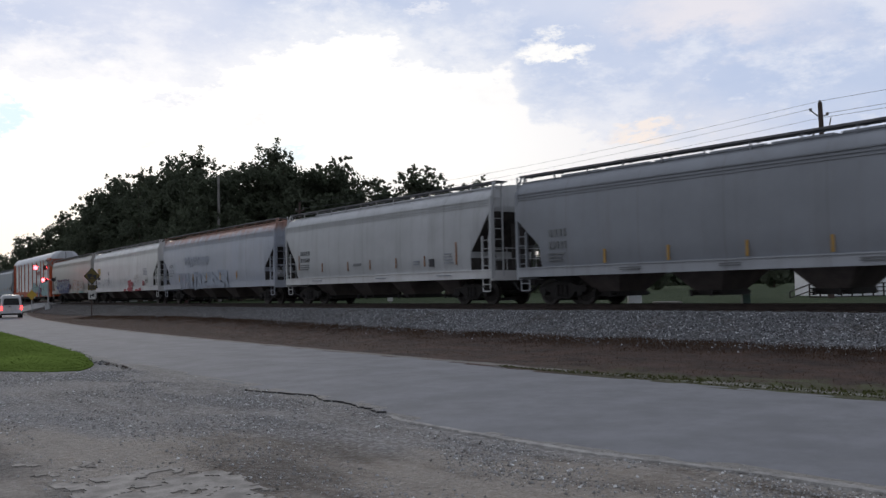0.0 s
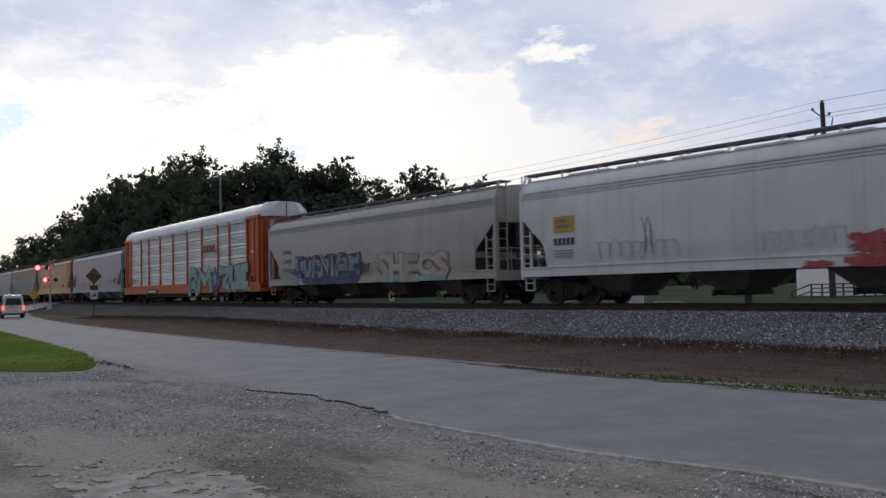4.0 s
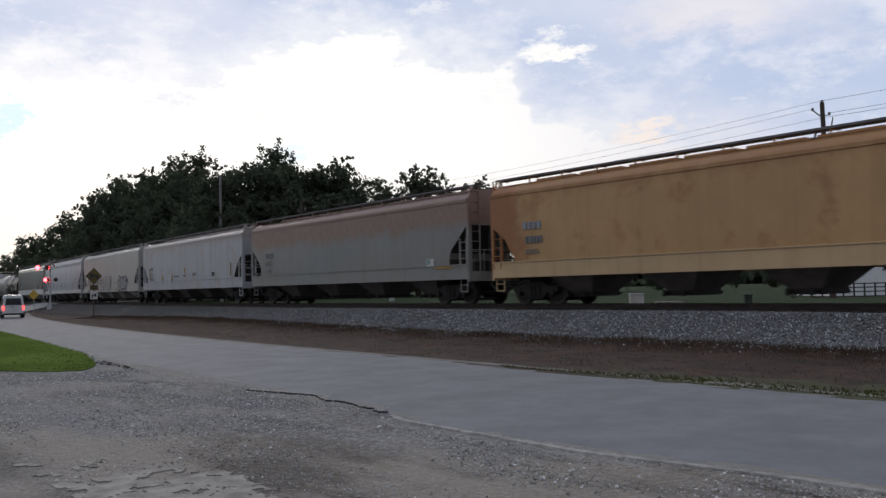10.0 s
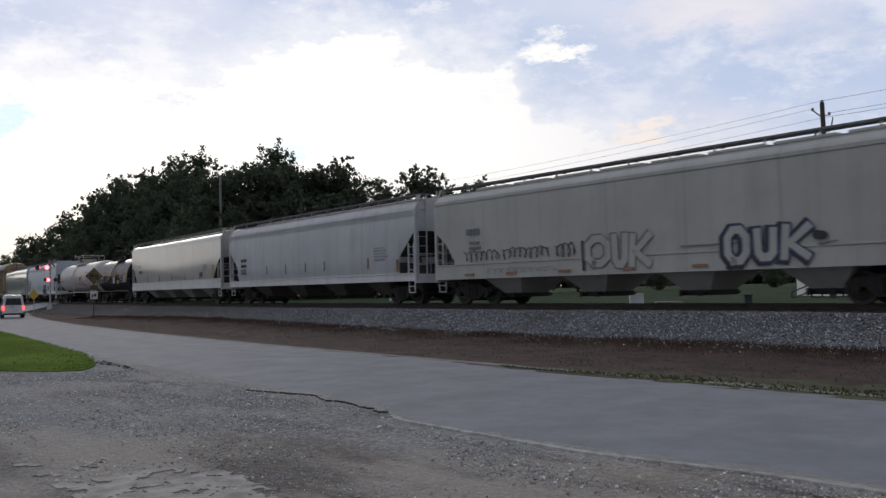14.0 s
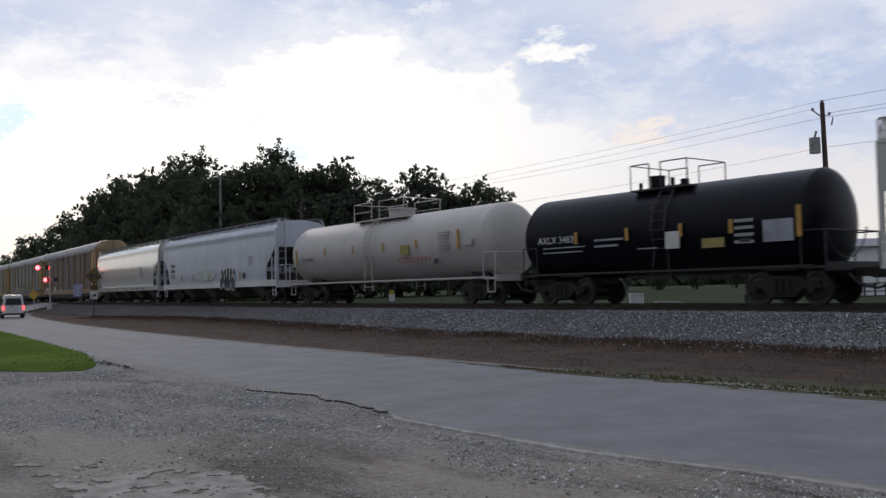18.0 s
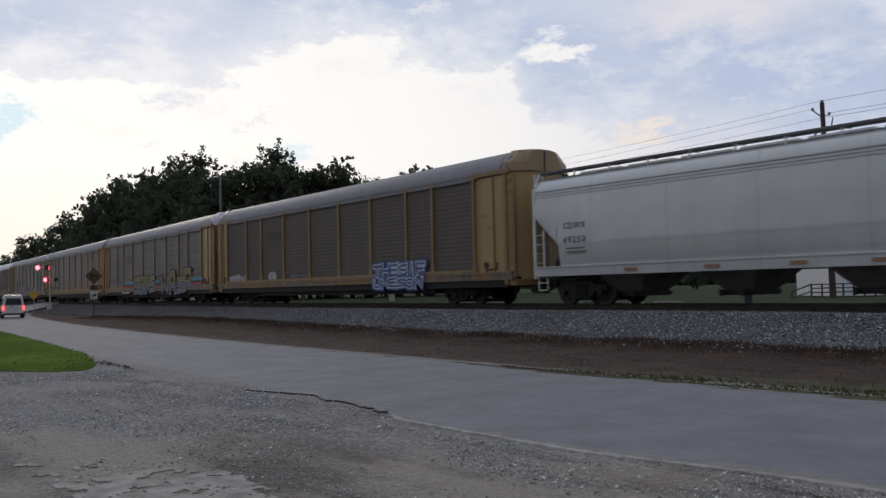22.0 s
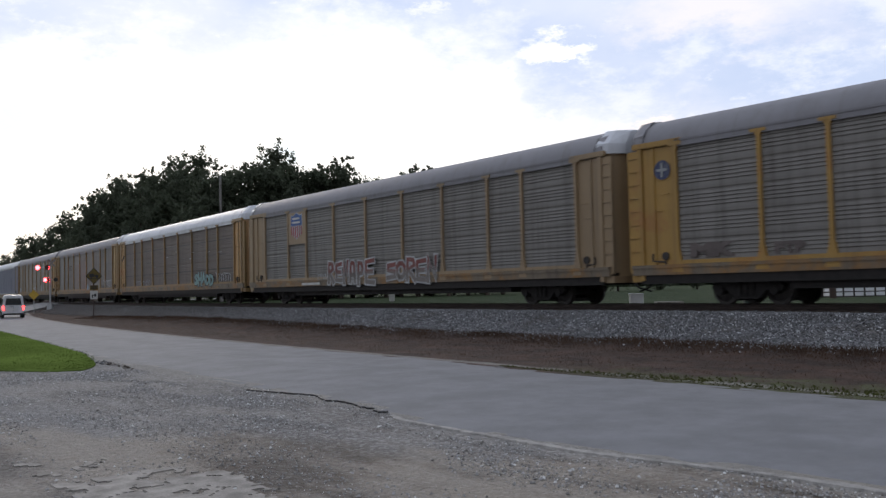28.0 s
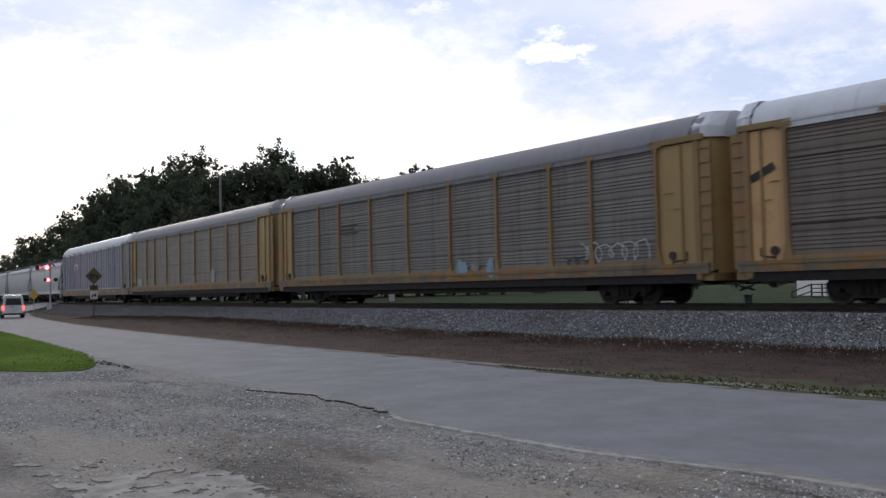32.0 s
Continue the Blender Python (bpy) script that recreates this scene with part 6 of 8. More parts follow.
def build_van():
    van = tagged(new("van"), "white compact van waiting on the road with brake lights lit", "van")
    van.matrix_basis = pose(-77.55, 18.7, 0.03, 0, 0, 169) @ Matrix.Diagonal((0.91, 0.91, 0.91, 1))
    L, W = 4.5, 0.86

    def ring(x, w, low, belt, top, tw):
        return [(x, -w, low), (x, -w, belt), (x, -tw, top - 0.12), (x, -tw + 0.14, top), (x, tw - 0.14, top), (x, tw, top - 0.12), (x, w, belt), (x, w, low)]
    sh = Shape()
    sh.loft([ring(-2.2, W * 0.95, 0.42, 1.05, 1.92, 0.70), ring(-2.12, W, 0.34, 1.08, 1.99, 0.74), ring(-1.0, W, 0.30, 1.08, 2.03, 0.76), ring(0.6, W, 0.30, 1.08, 1.98, 0.75),
             ring(1.15, W, 0.30, 1.06, 1.30, 0.78), ring(2.0, W * 0.94, 0.32, 0.88, 1.02, 0.74), ring(2.25, W * 0.82, 0.36, 0.7, 0.82, 0.66)])
    part("body", sh, VAN_WHITE, van, smooth=True)
    part("rear_window", Shape().loft([[(-2.23, -0.64, 1.14), (-2.23, 0.64, 1.14), (-2.23, 0.56, 1.72), (-2.23, -0.56, 1.72)], [(-2.18, -0.64, 1.14), (-2.18, 0.64, 1.14), (-2.18, 0.56, 1.72), (-2.18, -0.56, 1.72)]]), GLASS, van, "dark tinted rear window")
    for s in (-1, 1):
        part("side_window", Shape().loft([[(-1.9, s * 0.885, 1.16), (0.9, s * 0.885, 1.16), (0.7, s * 0.80, 1.70), (-1.9, s * 0.80, 1.70)], [(-1.9, s * 0.86, 1.16), (0.9, s * 0.86, 1.16), (0.7, s * 0.775, 1.70), (-1.9, s * 0.775, 1.70)]]), GLASS, van)
        part("tail_light", Shape().box(-2.24, -2.1, s * 0.79 - 0.09, s * 0.79 + 0.09, 0.70, 1.06), TAIL, van, "glowing red tail light", bevel=0.02)
        for x in (-1.35, 1.4):
            w = part("wheel", Shape().tube((x, s * 0.92, 0.31), (x, s * 0.70, 0.31), 0.31, 20), TYRE, van, smooth=True)
            part("rim", Shape().tube((x, s * 0.925, 0.31), (x, s * 0.90, 0.31), 0.19, 16), GALV, w)
        part("mirror", Shape().box(0.85, 1.0, s * 1.0 - 0.1, s * 1.0 + 0.1, 1.15, 1.38), BLACK, van, bevel=0.03)
    part("bumper", Shape().box(-2.32, -2.1, -0.86, 0.86, 0.42, 0.62), VAN_WHITE, van, bevel=0.04)
    part("under_bumper", Shape().box(-2.24, -2.1, -0.8, 0.8, 0.28, 0.43), BLACK, van)
    part("plate", Shape().box(-2.34, -2.30, -0.20, 0.20, 0.68, 0.82), SIGN_WHITE, van)
    part("door_gap", Shape().box(-2.232, -2.22, -0.008, 0.008, 0.62, 1.12), BLACK, van)
    part("door_handle", Shape().box(-2.25, -2.21, 0.06, 0.22, 0.98, 1.03), BLACK, van)


build_van()

# ---- beyond the track: shed with a timber rail, small boxes ----


BLX, BLY = -22.8, 41.6


PEDESTAL = plain("pedestal_green", (0.03, 0.055, 0.045), 0.6, 0, 0.3)


def build_far_side():
    b = tagged(new("white_building"), "low white building with a porch railing beyond the track", "building")
    b.matrix_basis = pose(BLX, BLY, 0.8, 0, 0, 50)
    part("wall", Shape().box(1.95, 9.0, 0, 5, -0.2, 2.45), WHITE, b)
    part("porch_post", Shape().box(8.2, 8.42, -2.3, -2.1, -0.2, 2.5), TIE, b, bevel=0.02)
    part("roof", Shape().loft([[(1.7, -0.3, 2.45), (9.3, -0.3, 2.45), (9.3, 5.3, 2.45), (1.7, 5.3, 2.45)], [(1.7, 2.3, 2.95), (9.3, 2.3, 2.95), (9.3, 2.7, 2.95), (1.7, 2.7, 2.95)]]), ROOF_GREY, b)
    w = part("window", Shape().box(4.35, 4.9, -0.03, 0.02, 1.3, 1.8), GLASS, b)
    part("window_frame", Shape().box(4.28, 4.97, -0.02, 0.01, 1.22, 1.3).box(4.28, 4.97, -0.02, 0.01, 1.8, 1.88), GREY_POLE, w)
    part("door", Shape().box(5.2, 6.1, -0.03, 0.02, 0.3, 2.2), GREY_POLE, b)
    part("porch_floor", Shape().box(-0.2, 9.0, -2.2, -0.02, -0.3, -0.12), TIE, b)
    for i in range(19):
        part("rail_post", Shape().box(-0.2 + i * 0.5, -0.14 + i * 0.5, -2.23, -2.17, -0.3, 0.66), GRIME_SHADE, b)
    for z in (0.0, 0.22, 0.42, 0.6):
        part("rail_board", Shape().box(-0.2, 9.0, -2.22, -2.18, z, z + 0.05), GRIME_SHADE, b)
    part("stair_rail", Shape().bar([(-0.2, -2.2, 0.62), (-1.1, -2.2, 0.3), (-1.1, -2.2, -0.2)], 0.035).bar([(-0.2, -2.2, 0.3), (-1.1, -2.2, 0.0)], 0.03), GRIME_SHADE, b)
    u = tagged(new("utility_box"), "small white utility box on the grass", "box")
    u.matrix_basis = pose(-22.2, 28.2, 0.80, 0, 0, 50)
    part("cabinet", Shape().box(-0.25, 0.25, -0.2, 0.2, 0, 0.42), WHITE, u, bevel=0.02)
    part("lid", Shape().box(-0.27, 0.27, -0.22, 0.22, 0.42, 0.46), WHITE, u)
    tagged(part("concrete_slab", Shape().box(-0.52, 0.52, -0.3, 0.3, 0, 0.13), CONCRETE, bevel=0.02, place=pose(-21.1, 28.8, 0.80, 0, 0, 50)), "low pale concrete slab on the grass", "slab")
    ped = tagged(new("cable_pedestal"), "small dark green cable pedestal on the grass", "pedestal")
    ped.matrix_basis = pose(-17.81, 29.0, 0.80, 0, 0, 50)
    part("housing", Shape().box(-0.14, 0.14, -0.14, 0.14, 0, 0.34), PEDESTAL, ped, bevel=0.02)
    part("cap", Shape().box(-0.17, 0.17, -0.17, 0.17, 0.34, 0.38), PEDESTAL, ped)
    m = tagged(new("marker_post"), "short white trackside marker post with yellow top", "post")
    m.matrix_basis = pose(-42.1, 30.8, 0.75, 0, 0, 50)
    part("post", Shape().box(-0.04, 0.04, -0.04, 0.04, -0.2, 0.45), GREY_POLE, m)
    part("plate", Shape().box(-0.16, 0.16, -0.06, -0.04, 0.2, 0.62), SIGN_WHITE, m)
    part("cap", Shape().box(-0.12, 0.12, -0.07, -0.03, 0.62, 0.86), SIGN_YELLOW, m)


build_far_side()

# ---- near ground: lawn corner, broken concrete, crack at the road's edge, pebbles ----


LAWN_EDGE = [(-80.0, 15.6), (-60.0, 12.75), (-47.0, 10.8), (-37.7, 9.68), (-30.9, 8.81), (-25.7, 8.1), (-23.0, 7.45), (-21.75, 7.1), (-21.1, 6.82), (-20.3, 6.34), (-20.5, 5.82), (-21.2, 5.4), (-22.6, 4.7), (-30.0, 1.0), (-80.0, 1.0)]


def on_lawn(x, y):
    inside = False
    for (ax, ay), (bx, by) in zip(LAWN_EDGE, LAWN_EDGE[1:] + LAWN_EDGE[:1]):
        if (ay > y) != (by > y) and x < ax + (y - ay) * (bx - ax) / (by - ay):
            inside = not inside
    return inside


def build_near():
    rng = random.Random(8)
    sh = Shape()
    for _ in range(22000):
        x = -20.2 - 26.0 * rng.random() ** 1.5
        y = rng.uniform(4.4, 10.8)
        if not on_lawn(x + rng.uniform(-0.12, 0.12), y + rng.uniform(-0.08, 0.08)):
            continue
        h, a = rng.uniform(0.008, 0.026), rng.uniform(0, math.pi)
        dx, dy = math.cos(a) * 0.02, math.sin(a) * 0.02
        z = 0.058
        i = len(sh.v)
        sh.v += [(x - dx, y - dy, z), (x + dx, y + dy, z), (x + rng.uniform(-0.05, 0.05), y + rng.uniform(-0.05, 0.05), z + h)]
        sh.f.append((i, i + 1, i + 2))
    me = bpy.data.meshes.new("lawn_blades")
    me.from_pydata(sh.v, [], sh.f)
    tagged(part("lawn_blades", me, GRASS), "short green grass blades of the lawn corner", "grass", kind="stuff")
    # turf under the blades, its rim sloping into the gravel
    cx, cy = -40.0, 6.0
    sh = Shape().loft([[(x, y, -0.1) for x, y in LAWN_EDGE], [(x, y, 0.02) for x, y in LAWN_EDGE], [(x + (0.12 if x < cx else -0.12), y + (0.07 if y < cy else -0.07), 0.064) for x, y in LAWN_EDGE]])
    tagged(part("lawn", sh, GRASS), "green mown lawn corner beside the road", "lawn", kind="structure")
    # tufts along the road's far edge
    sh = Shape()
    for _ in range(3500):
        x = rng.uniform(-13.5, 6)
        k = ease(x, -13.5, -8)
        y = road_far(x) + rng.uniform(0.0, 0.2 + 0.9 * k) * rng.random() ** 0.6 + 0.03
        h = rng.uniform(0.015, 0.045)
        a = rng.uniform(0, math.pi)
        i = len(sh.v)
        dx, dy = math.cos(a) * 0.03, math.sin(a) * 0.03
        sh.v += [(x - dx, y - dy, -0.01), (x + dx, y + dy, -0.01), (x + rng.uniform(-0.04, 0.04), y + rng.uniform(-0.04, 0.04), h)]
        sh.f.append((i, i + 1, i + 2))
    me = bpy.data.meshes.new("verge_grass")
    me.from_pydata(sh.v, [], sh.f)
    tagged(part("verge_grass", me, WEED), "thin olive grass along the road's far edge", "grass", kind="stuff")
    # crack and broken lip where the lot meets the road: their shadow as a black strip
    sh = Shape()
    bend = [(-13.6, 6.90), (-13.44, 6.92), (-12.73, 7.10), (-12.03, 7.28), (-11.75, 7.20), (-11.33, 7.03), (-11.07, 7.14), (-10.75, 7.12), (-10.28, 6.97), (-10.05, 7.0), (-9.69, 6.84), (-9.6, 6.96)]
    pts = []
    for (ax, ay), (bx, by) in zip(bend, bend[1:]):
        for q in (0, 0.2, 0.4, 0.6, 0.8):
            pts.append((ax + (bx - ax) * q, ay + (by - ay) * q + rng.uniform(-0.025, 0.025)))
    rings = []
    for i, (x, y) in enumerate(pts):
        w = 0.006 + 0.022 * min(1, i / 20) * rng.uniform(0.3, 1.1)
        rings.append([(x, y - w, 0.0), (x, y - w, 0.034), (x, y + w, 0.038), (x, y + w, 0.0)])
    sh.loft(rings)
    tagged(part("crack_shadow_strip", sh, BLACK), "black strip for the shadow in the crack along the road's broken edge", "crack", kind="structure")
    # pale grit washed up against the road's near edge
    sh = Shape()
    rings = []
    for i in range(110):
        x = -9.3 + i * 0.06
        y, w = road_near(x) - 0.03 + rng.uniform(-0.015, 0.015), 0.05 + 0.05 * noise.noise(Vector((x * 1.3, 0, 2))) + rng.uniform(0, 0.02)
        rings.append([(x, y - w, -0.02), (x, y - w * 0.6, 0.030), (x, y + w * 0.6, 0.034), (x, y + w, -0.02)])
    sh.loft(rings)
    tagged(part("grit_line", sh, GRIT), "pale line of washed grit along the road edge", "grit", kind="structure")
    # old concrete in the lot: flush slabs worn ragged, parted by open cracks
    seeds = [(-8.5, 3.15), (-7.55, 3.5), (-7.15, 2.95), (-6.55, 3.2), (-7.9, 2.75), (-6.1, 2.7), (-9.4, 3.0)]
    yard = tagged(new("concrete_apron"), "broken pale concrete slabs level with the gravel lot", "concrete", kind="structure")
    cells, taken = [Shape() for _ in seeds], {}
    d = 0.035
    for i in range(int(4.4 / d)):
        for j in range(int(1.7 / d)):
            x, y = -9.9 + i * d, 2.3 + j * d
            wx = x + 0.10 * noise.noise(Vector((x * 2.5, y * 2.5, 1))) + 0.04 * noise.noise(Vector((x * 9, y * 9, 1)))
            wy = y + 0.10 * noise.noise(Vector((x * 2.5, y * 2.5, 5))) + 0.04 * noise.noise(Vector((x * 9, y * 9, 6)))
            edge = 3.62 - 0.25 * (wx + 7.45) ** 2 * (1 if wx < -7.45 else 0.18)
            if wy > edge + 0.22 * noise.noise(Vector((x * 2.2, y * 2.2, 3))) + 0.10 * noise.noise(Vector((x * 7, y * 7, 8))):
                continue
            if noise.noise(Vector((x * 3.0, y * 3.0, 11))) + 0.5 * noise.noise(Vector((x * 8.0, y * 8.0, 12))) > 0.35 - 0.75 * ease(-x, 7.35, 8.7):
                continue
            near = sorted((math.hypot(wx - a, (wy - b) * 1.3), k) for k, (a, b) in enumerate(seeds))
            if near[1][0] - near[0][0] < 0.014:
                continue
            taken[(i, j)] = near[0][1]
    for (i, j), k in taken.items():
        sh = cells[k]
        x, y = -9.9 + i * d, 2.3 + j * d
        q = [(x + a * d, y + b * d) for a, b in ((0, 0), (1, 0), (1, 1), (0, 1))]
        v = len(sh.v)
        sh.v += [(a, b, ground_z(a, b) + 0.012) for a, b in q] + [(a, b, ground_z(a, b) - 0.06) for a, b in q]
        sh.f.append((v, v + 1, v + 2, v + 3))
        for n, side in enumerate(((i, j - 1), (i + 1, j), (i, j + 1), (i - 1, j))):
            if taken.get(side) != k:
                m = (n + 1) % 4
                sh.f.append((v + m, v + n, v + 4 + n, v + 4 + m))
    for sh in cells:
        if sh.f:
            part("slab", sh, CONCRETE, yard)
    heap = tagged(new("rubble_heap"), "broken asphalt lumps at the tip of the lawn", "rubble")
    for _ in range(40):
        sh = Shape()
        stone(sh, (0, 0, 0), rng.uniform(0.02, 0.055), rng)
        q = rng.random()
        part("lump", sh, BALLAST if q < 0.3 else CONCRETE if rng.random() < 0.6 else TIE, heap, place=pose(-22.4 + q * 2.9 + rng.gauss(0, 0.2), 7.45 - q * 0.30 + rng.gauss(0, 0.08), 0.03, 0, 0, rng.uniform(0, 360)))
    # pebbles: fine scatter, and drifts of coarser stones
    sh = Shape()
    for _ in range(150000):
        x = rng.uniform(-24, 2)
        y = rng.uniform(2.2, 7.2) if rng.random() < 0.7 else rng.gauss(6.2, 0.5)
        if y > road_near(x) + 0.05 or y < 2 or x > 1.2 * y - 4:
            continue
        k = noise.noise(Vector((x * 0.45, y * 1.1, 4))) + 0.5 * noise.noise(Vector((x * 1.6, y * 3.0, 9)))
        if k < rng.uniform(-0.25, 0.6):
            continue
        r = rng.uniform(0.003, 0.009) if rng.random() < 0.86 else rng.uniform(0.009, 0.021)
        stone(sh, (x, y, ground_z(x, y) + r * 0.3), r, rng)
    me = bpy.data.meshes.new("pebbles")
    me.from_pydata(sh.v, [], sh.f)
    tagged(part("pebbles", me, PEBBLES), "scattered small stones of the gravel lot", "stones", kind="stuff")
    # dry weeds on the dirt verge below the ballast, thickest and tallest against the stone
    sh = Shape()
    for _ in range(60000):
        w = -1.0 + 69.0 * rng.random() ** 1.25
        x0, y0, th = track(w)
        e = toe(w)
        out_ = e - 0.25 + abs(rng.gauss(0, 0.9)) if rng.random() < 0.72 else rng.uniform(e, e + 5.5)
        x, y = x0 - out_ * math.sin(th), y0 - out_ * math.cos(th)
        if y < road_far(x) + 0.25 or noise.noise(Vector((x * 0.5, y * 0.9, 14))) < rng.uniform(-0.7, 0.15):
            continue
        z = bank_z(out_) if out_ < e else ground_z(x, y)
        h, a = rng.uniform(0.02, 0.12) * (1.0 - 0.55 * ease(out_, e + 0.4, e + 2.5)), rng.uniform(0, math.pi)
        i = len(sh.v)
        dx, dy = math.cos(a) * 0.012, math.sin(a) * 0.012
        sh.v += [(x - dx, y - dy, z - 0.02), (x + dx, y + dy, z - 0.02), (x + rng.uniform(-0.08, 0.08), y + rng.uniform(-0.08, 0.08), z + h)]
        sh.f.append((i, i + 1, i + 2))
    me = bpy.data.meshes.new("dry_weeds")
    me.from_pydata(sh.v, [], sh.f)
    tagged(part("dry_weeds", me, DRY_WEED), "dry reddish-brown weeds on the dirt verge", "weeds", kind="stuff")


build_near()

# ---- lettering, reflectors and spray paint on the cars ----


LETTERS = []


def fitted(text, car, x0, x1, z0, z1, mat, name="spray_letters", y=-1.625, fat=0.0, label="", lean=0.0, space=1.0):
    """Notes a word to be stretched over a box on the car's side; finish_letters() makes them all."""
    LETTERS.append((text, car, x0, x1, z0, z1, mat, name, y, fat, label, lean, space))


def finish_letters():
    made = {}
    for text, *_, fat, _, lean, space in LETTERS:
        key = (text, fat, lean, space)
        if key not in made:
            cu = bpy.data.curves.new("letters", "FONT")
            cu.body, cu.size, cu.space_character, cu.offset, cu.shear = text, 1.0, space, fat, lean
            cu.extrude, cu.resolution_u = 0.002, 2
            made[key] = bpy.data.objects.new("letters", cu)
            scene.collection.objects.link(made[key])
    deps = bpy.context.evaluated_depsgraph_get()
    meshes = {key: bpy.data.meshes.new_from_object(ob.evaluated_get(deps)) for key, ob in made.items()}
    for ob in made.values():
        bpy.data.objects.remove(ob)
    for text, car, x0, x1, z0, z1, mat, name, y, fat, label, lean, space in LETTERS:
        me = meshes[(text, fat, lean, space)].copy()
        xs = [q.co.x for q in me.vertices]
        ys = [q.co.y for q in me.vertices]
        sx, sz = (x1 - x0) / (max(xs) - min(xs)), (z1 - z0) / (max(ys) - min(ys))
        me.transform(Matrix.Translation((-min(xs), -min(ys), 0)))
        me.transform(Matrix.Diagonal((sx, sz, 1, 1)))
        me.transform(pose(x0, y, z0, 90))
        me.materials.clear()
        part(name, me, mat, car, label)


def mural(text, car, x0, x1, z0, z1, fill, line, y=-1.63, fat=0.05, rim=0.05, jitter=0.0, seed=1, label="", name="spray_letters", shade=None):
    """Fat sprayed letters, each with a darker or paler rim; one part per letter."""
    rng = random.Random(seed)
    n = len(text)
    w = (x1 - x0) / n
    for i, ch in enumerate(text):
        if ch == " ":
            continue
        a, b = x0 + i * w - 0.03 * w, x0 + (i + 1) * w + 0.03 * w
        dz0, dz1 = rng.uniform(-jitter, jitter), rng.uniform(-jitter, jitter)
        if shade:
            fitted(ch, car, a - rim - 0.07, b + rim + 0.15, z0 + dz0 - rim, z1 + dz1 + rim + 0.14, shade, "letter_shade", y + 0.006, fat + 0.09)
        fitted(ch, car, a - rim, b + rim, z0 + dz0 - rim, z1 + dz1 + rim, line, name, y, fat + 0.045, label)
        f = fill[i % len(fill)] if isinstance(fill, (list, tuple)) else fill
        fitted(ch, car, a, b, z0 + dz0, z1 + dz1, f, "letter_fill", y - 0.006, fat)


def scrawl(car, x0, x1, z0, z1, mat, seed, y=-1.622, r=0.014, loops=9):
    """A hand-drawn looping line."""
    rng = random.Random(seed)
    sh = Shape()
    pts = []
    for i in range(loops * 6):
        q = i / (loops * 6 - 1)
        a = i * 2 * math.pi / 6 + rng.uniform(-0.4, 0.4)
        w = (x1 - x0) / loops * 0.75
        pts.append((x0 + (x1 - x0) * q + math.sin(a) * w * rng.uniform(0.3, 0.8), y, (z0 + z1) / 2 + math.cos(a) * (z1 - z0) / 2 * rng.uniform(0.55, 1.0)))
    sh.bar(pts, r, 4)
    for i, p in enumerate(sh.v):
        sh.v[i] = (p[0], y + (p[1] - y) * 0.15, p[2])
    part("spray_scrawl", sh, mat, car)


def blob(car, x0, x1, z0, z1, mat, seed, y=-1.618, spikes=0.18, name="spray_backing"):
    """A sprayed backing shape: a long lens with a spiky, uneven outline."""
    rng = random.Random(seed)
    cx, cz, n = (x0 + x1) / 2, (z0 + z1) / 2, 44
    pts = []
    for i in range(n):
        a = 2 * math.pi * i / n
        k = 1 + rng.uniform(-spikes, spikes)
        px, pz = math.cos(a), math.sin(a)
        px, pz = math.copysign(abs(px) ** 0.6, px), math.copysign(abs(pz) ** 0.75, pz)
        pts.append((cx + px * k * (x1 - x0) / 2, max(z0, cz + pz * k * (z1 - z0) / 2)))
    return part(name, Shape().plate(pts, y, y + 0.006), mat, car)


GLYPHS = {
    "A": (((0, 0), (0.14, 0.92), (0.3, 1), (0.7, 1), (0.86, 0.92), (1, 0)), ((0.1, 0.36), (0.9, 0.36))),
    "D": (((0, -0.3), (0, 1), (1, 1), (1, 0.1), (0.1, 0.1)),),
    "E": (((1, 1), (0, 0.94), (0, 0.04), (1, 0)), ((0.1, 0.5), (0.8, 0.5))),
    "F": (((0.95, 1), (0, 1), (0, 0)), ((0, 0.5), (0.75, 0.5))),
    "H": (((0, 0), (0, 1)), ((1, 0), (1, 1)), ((0, 0.5), (1, 0.5))),
    "I": (((0.5, 0), (0.5, 1)),),
    "K": (((0, 0), (0.1, 1)), ((1, 1), (0.25, 0.45), (0.95, 0))),
    "L": (((0.1, 1), (0, 0.1), (1, 0)),),
    "M": (((0, 0), (0.12, 1), (0.5, 0.42), (0.88, 1), (1, 0)),),
    "N": (((0, 0), (0.05, 1), (0.9, 0.1), (1, 1)),),
    "O": (((0.3, 0), (0, 0.25), (0, 0.75), (0.3, 1), (0.7, 1), (1, 0.75), (1, 0.25), (0.7, 0), (0.3, 0)),),
    "P": (((0, -0.1), (0.1, 1), (0.8, 0.95), (1, 0.7), (0.75, 0.45), (0.15, 0.42)),),
    "R": (((0, 0), (0.1, 1), (0.8, 0.95), (0.95, 0.7), (0.2, 0.5), (1, 0)),),
    "S": (((1, 0.98), (0.1, 0.9), (0.05, 0.55), (0.95, 0.45), (1, 0.08), (0, 0)),),
    "T": (((0, 1), (1, 1)), ((0.5, 1), (0.5, 0))),
    "U": (((0, 1), (0.05, 0.2), (0.3, 0), (0.7, 0), (0.95, 0.2), (1, 1)),),
    "W": (((0, 1), (0.12, 0), (0.48, 0.62), (0.85, 0), (1, 1)),),
    "Z": (((0, 0.95), (1, 1), (0.35, 0.12), (1, 0)),),
}


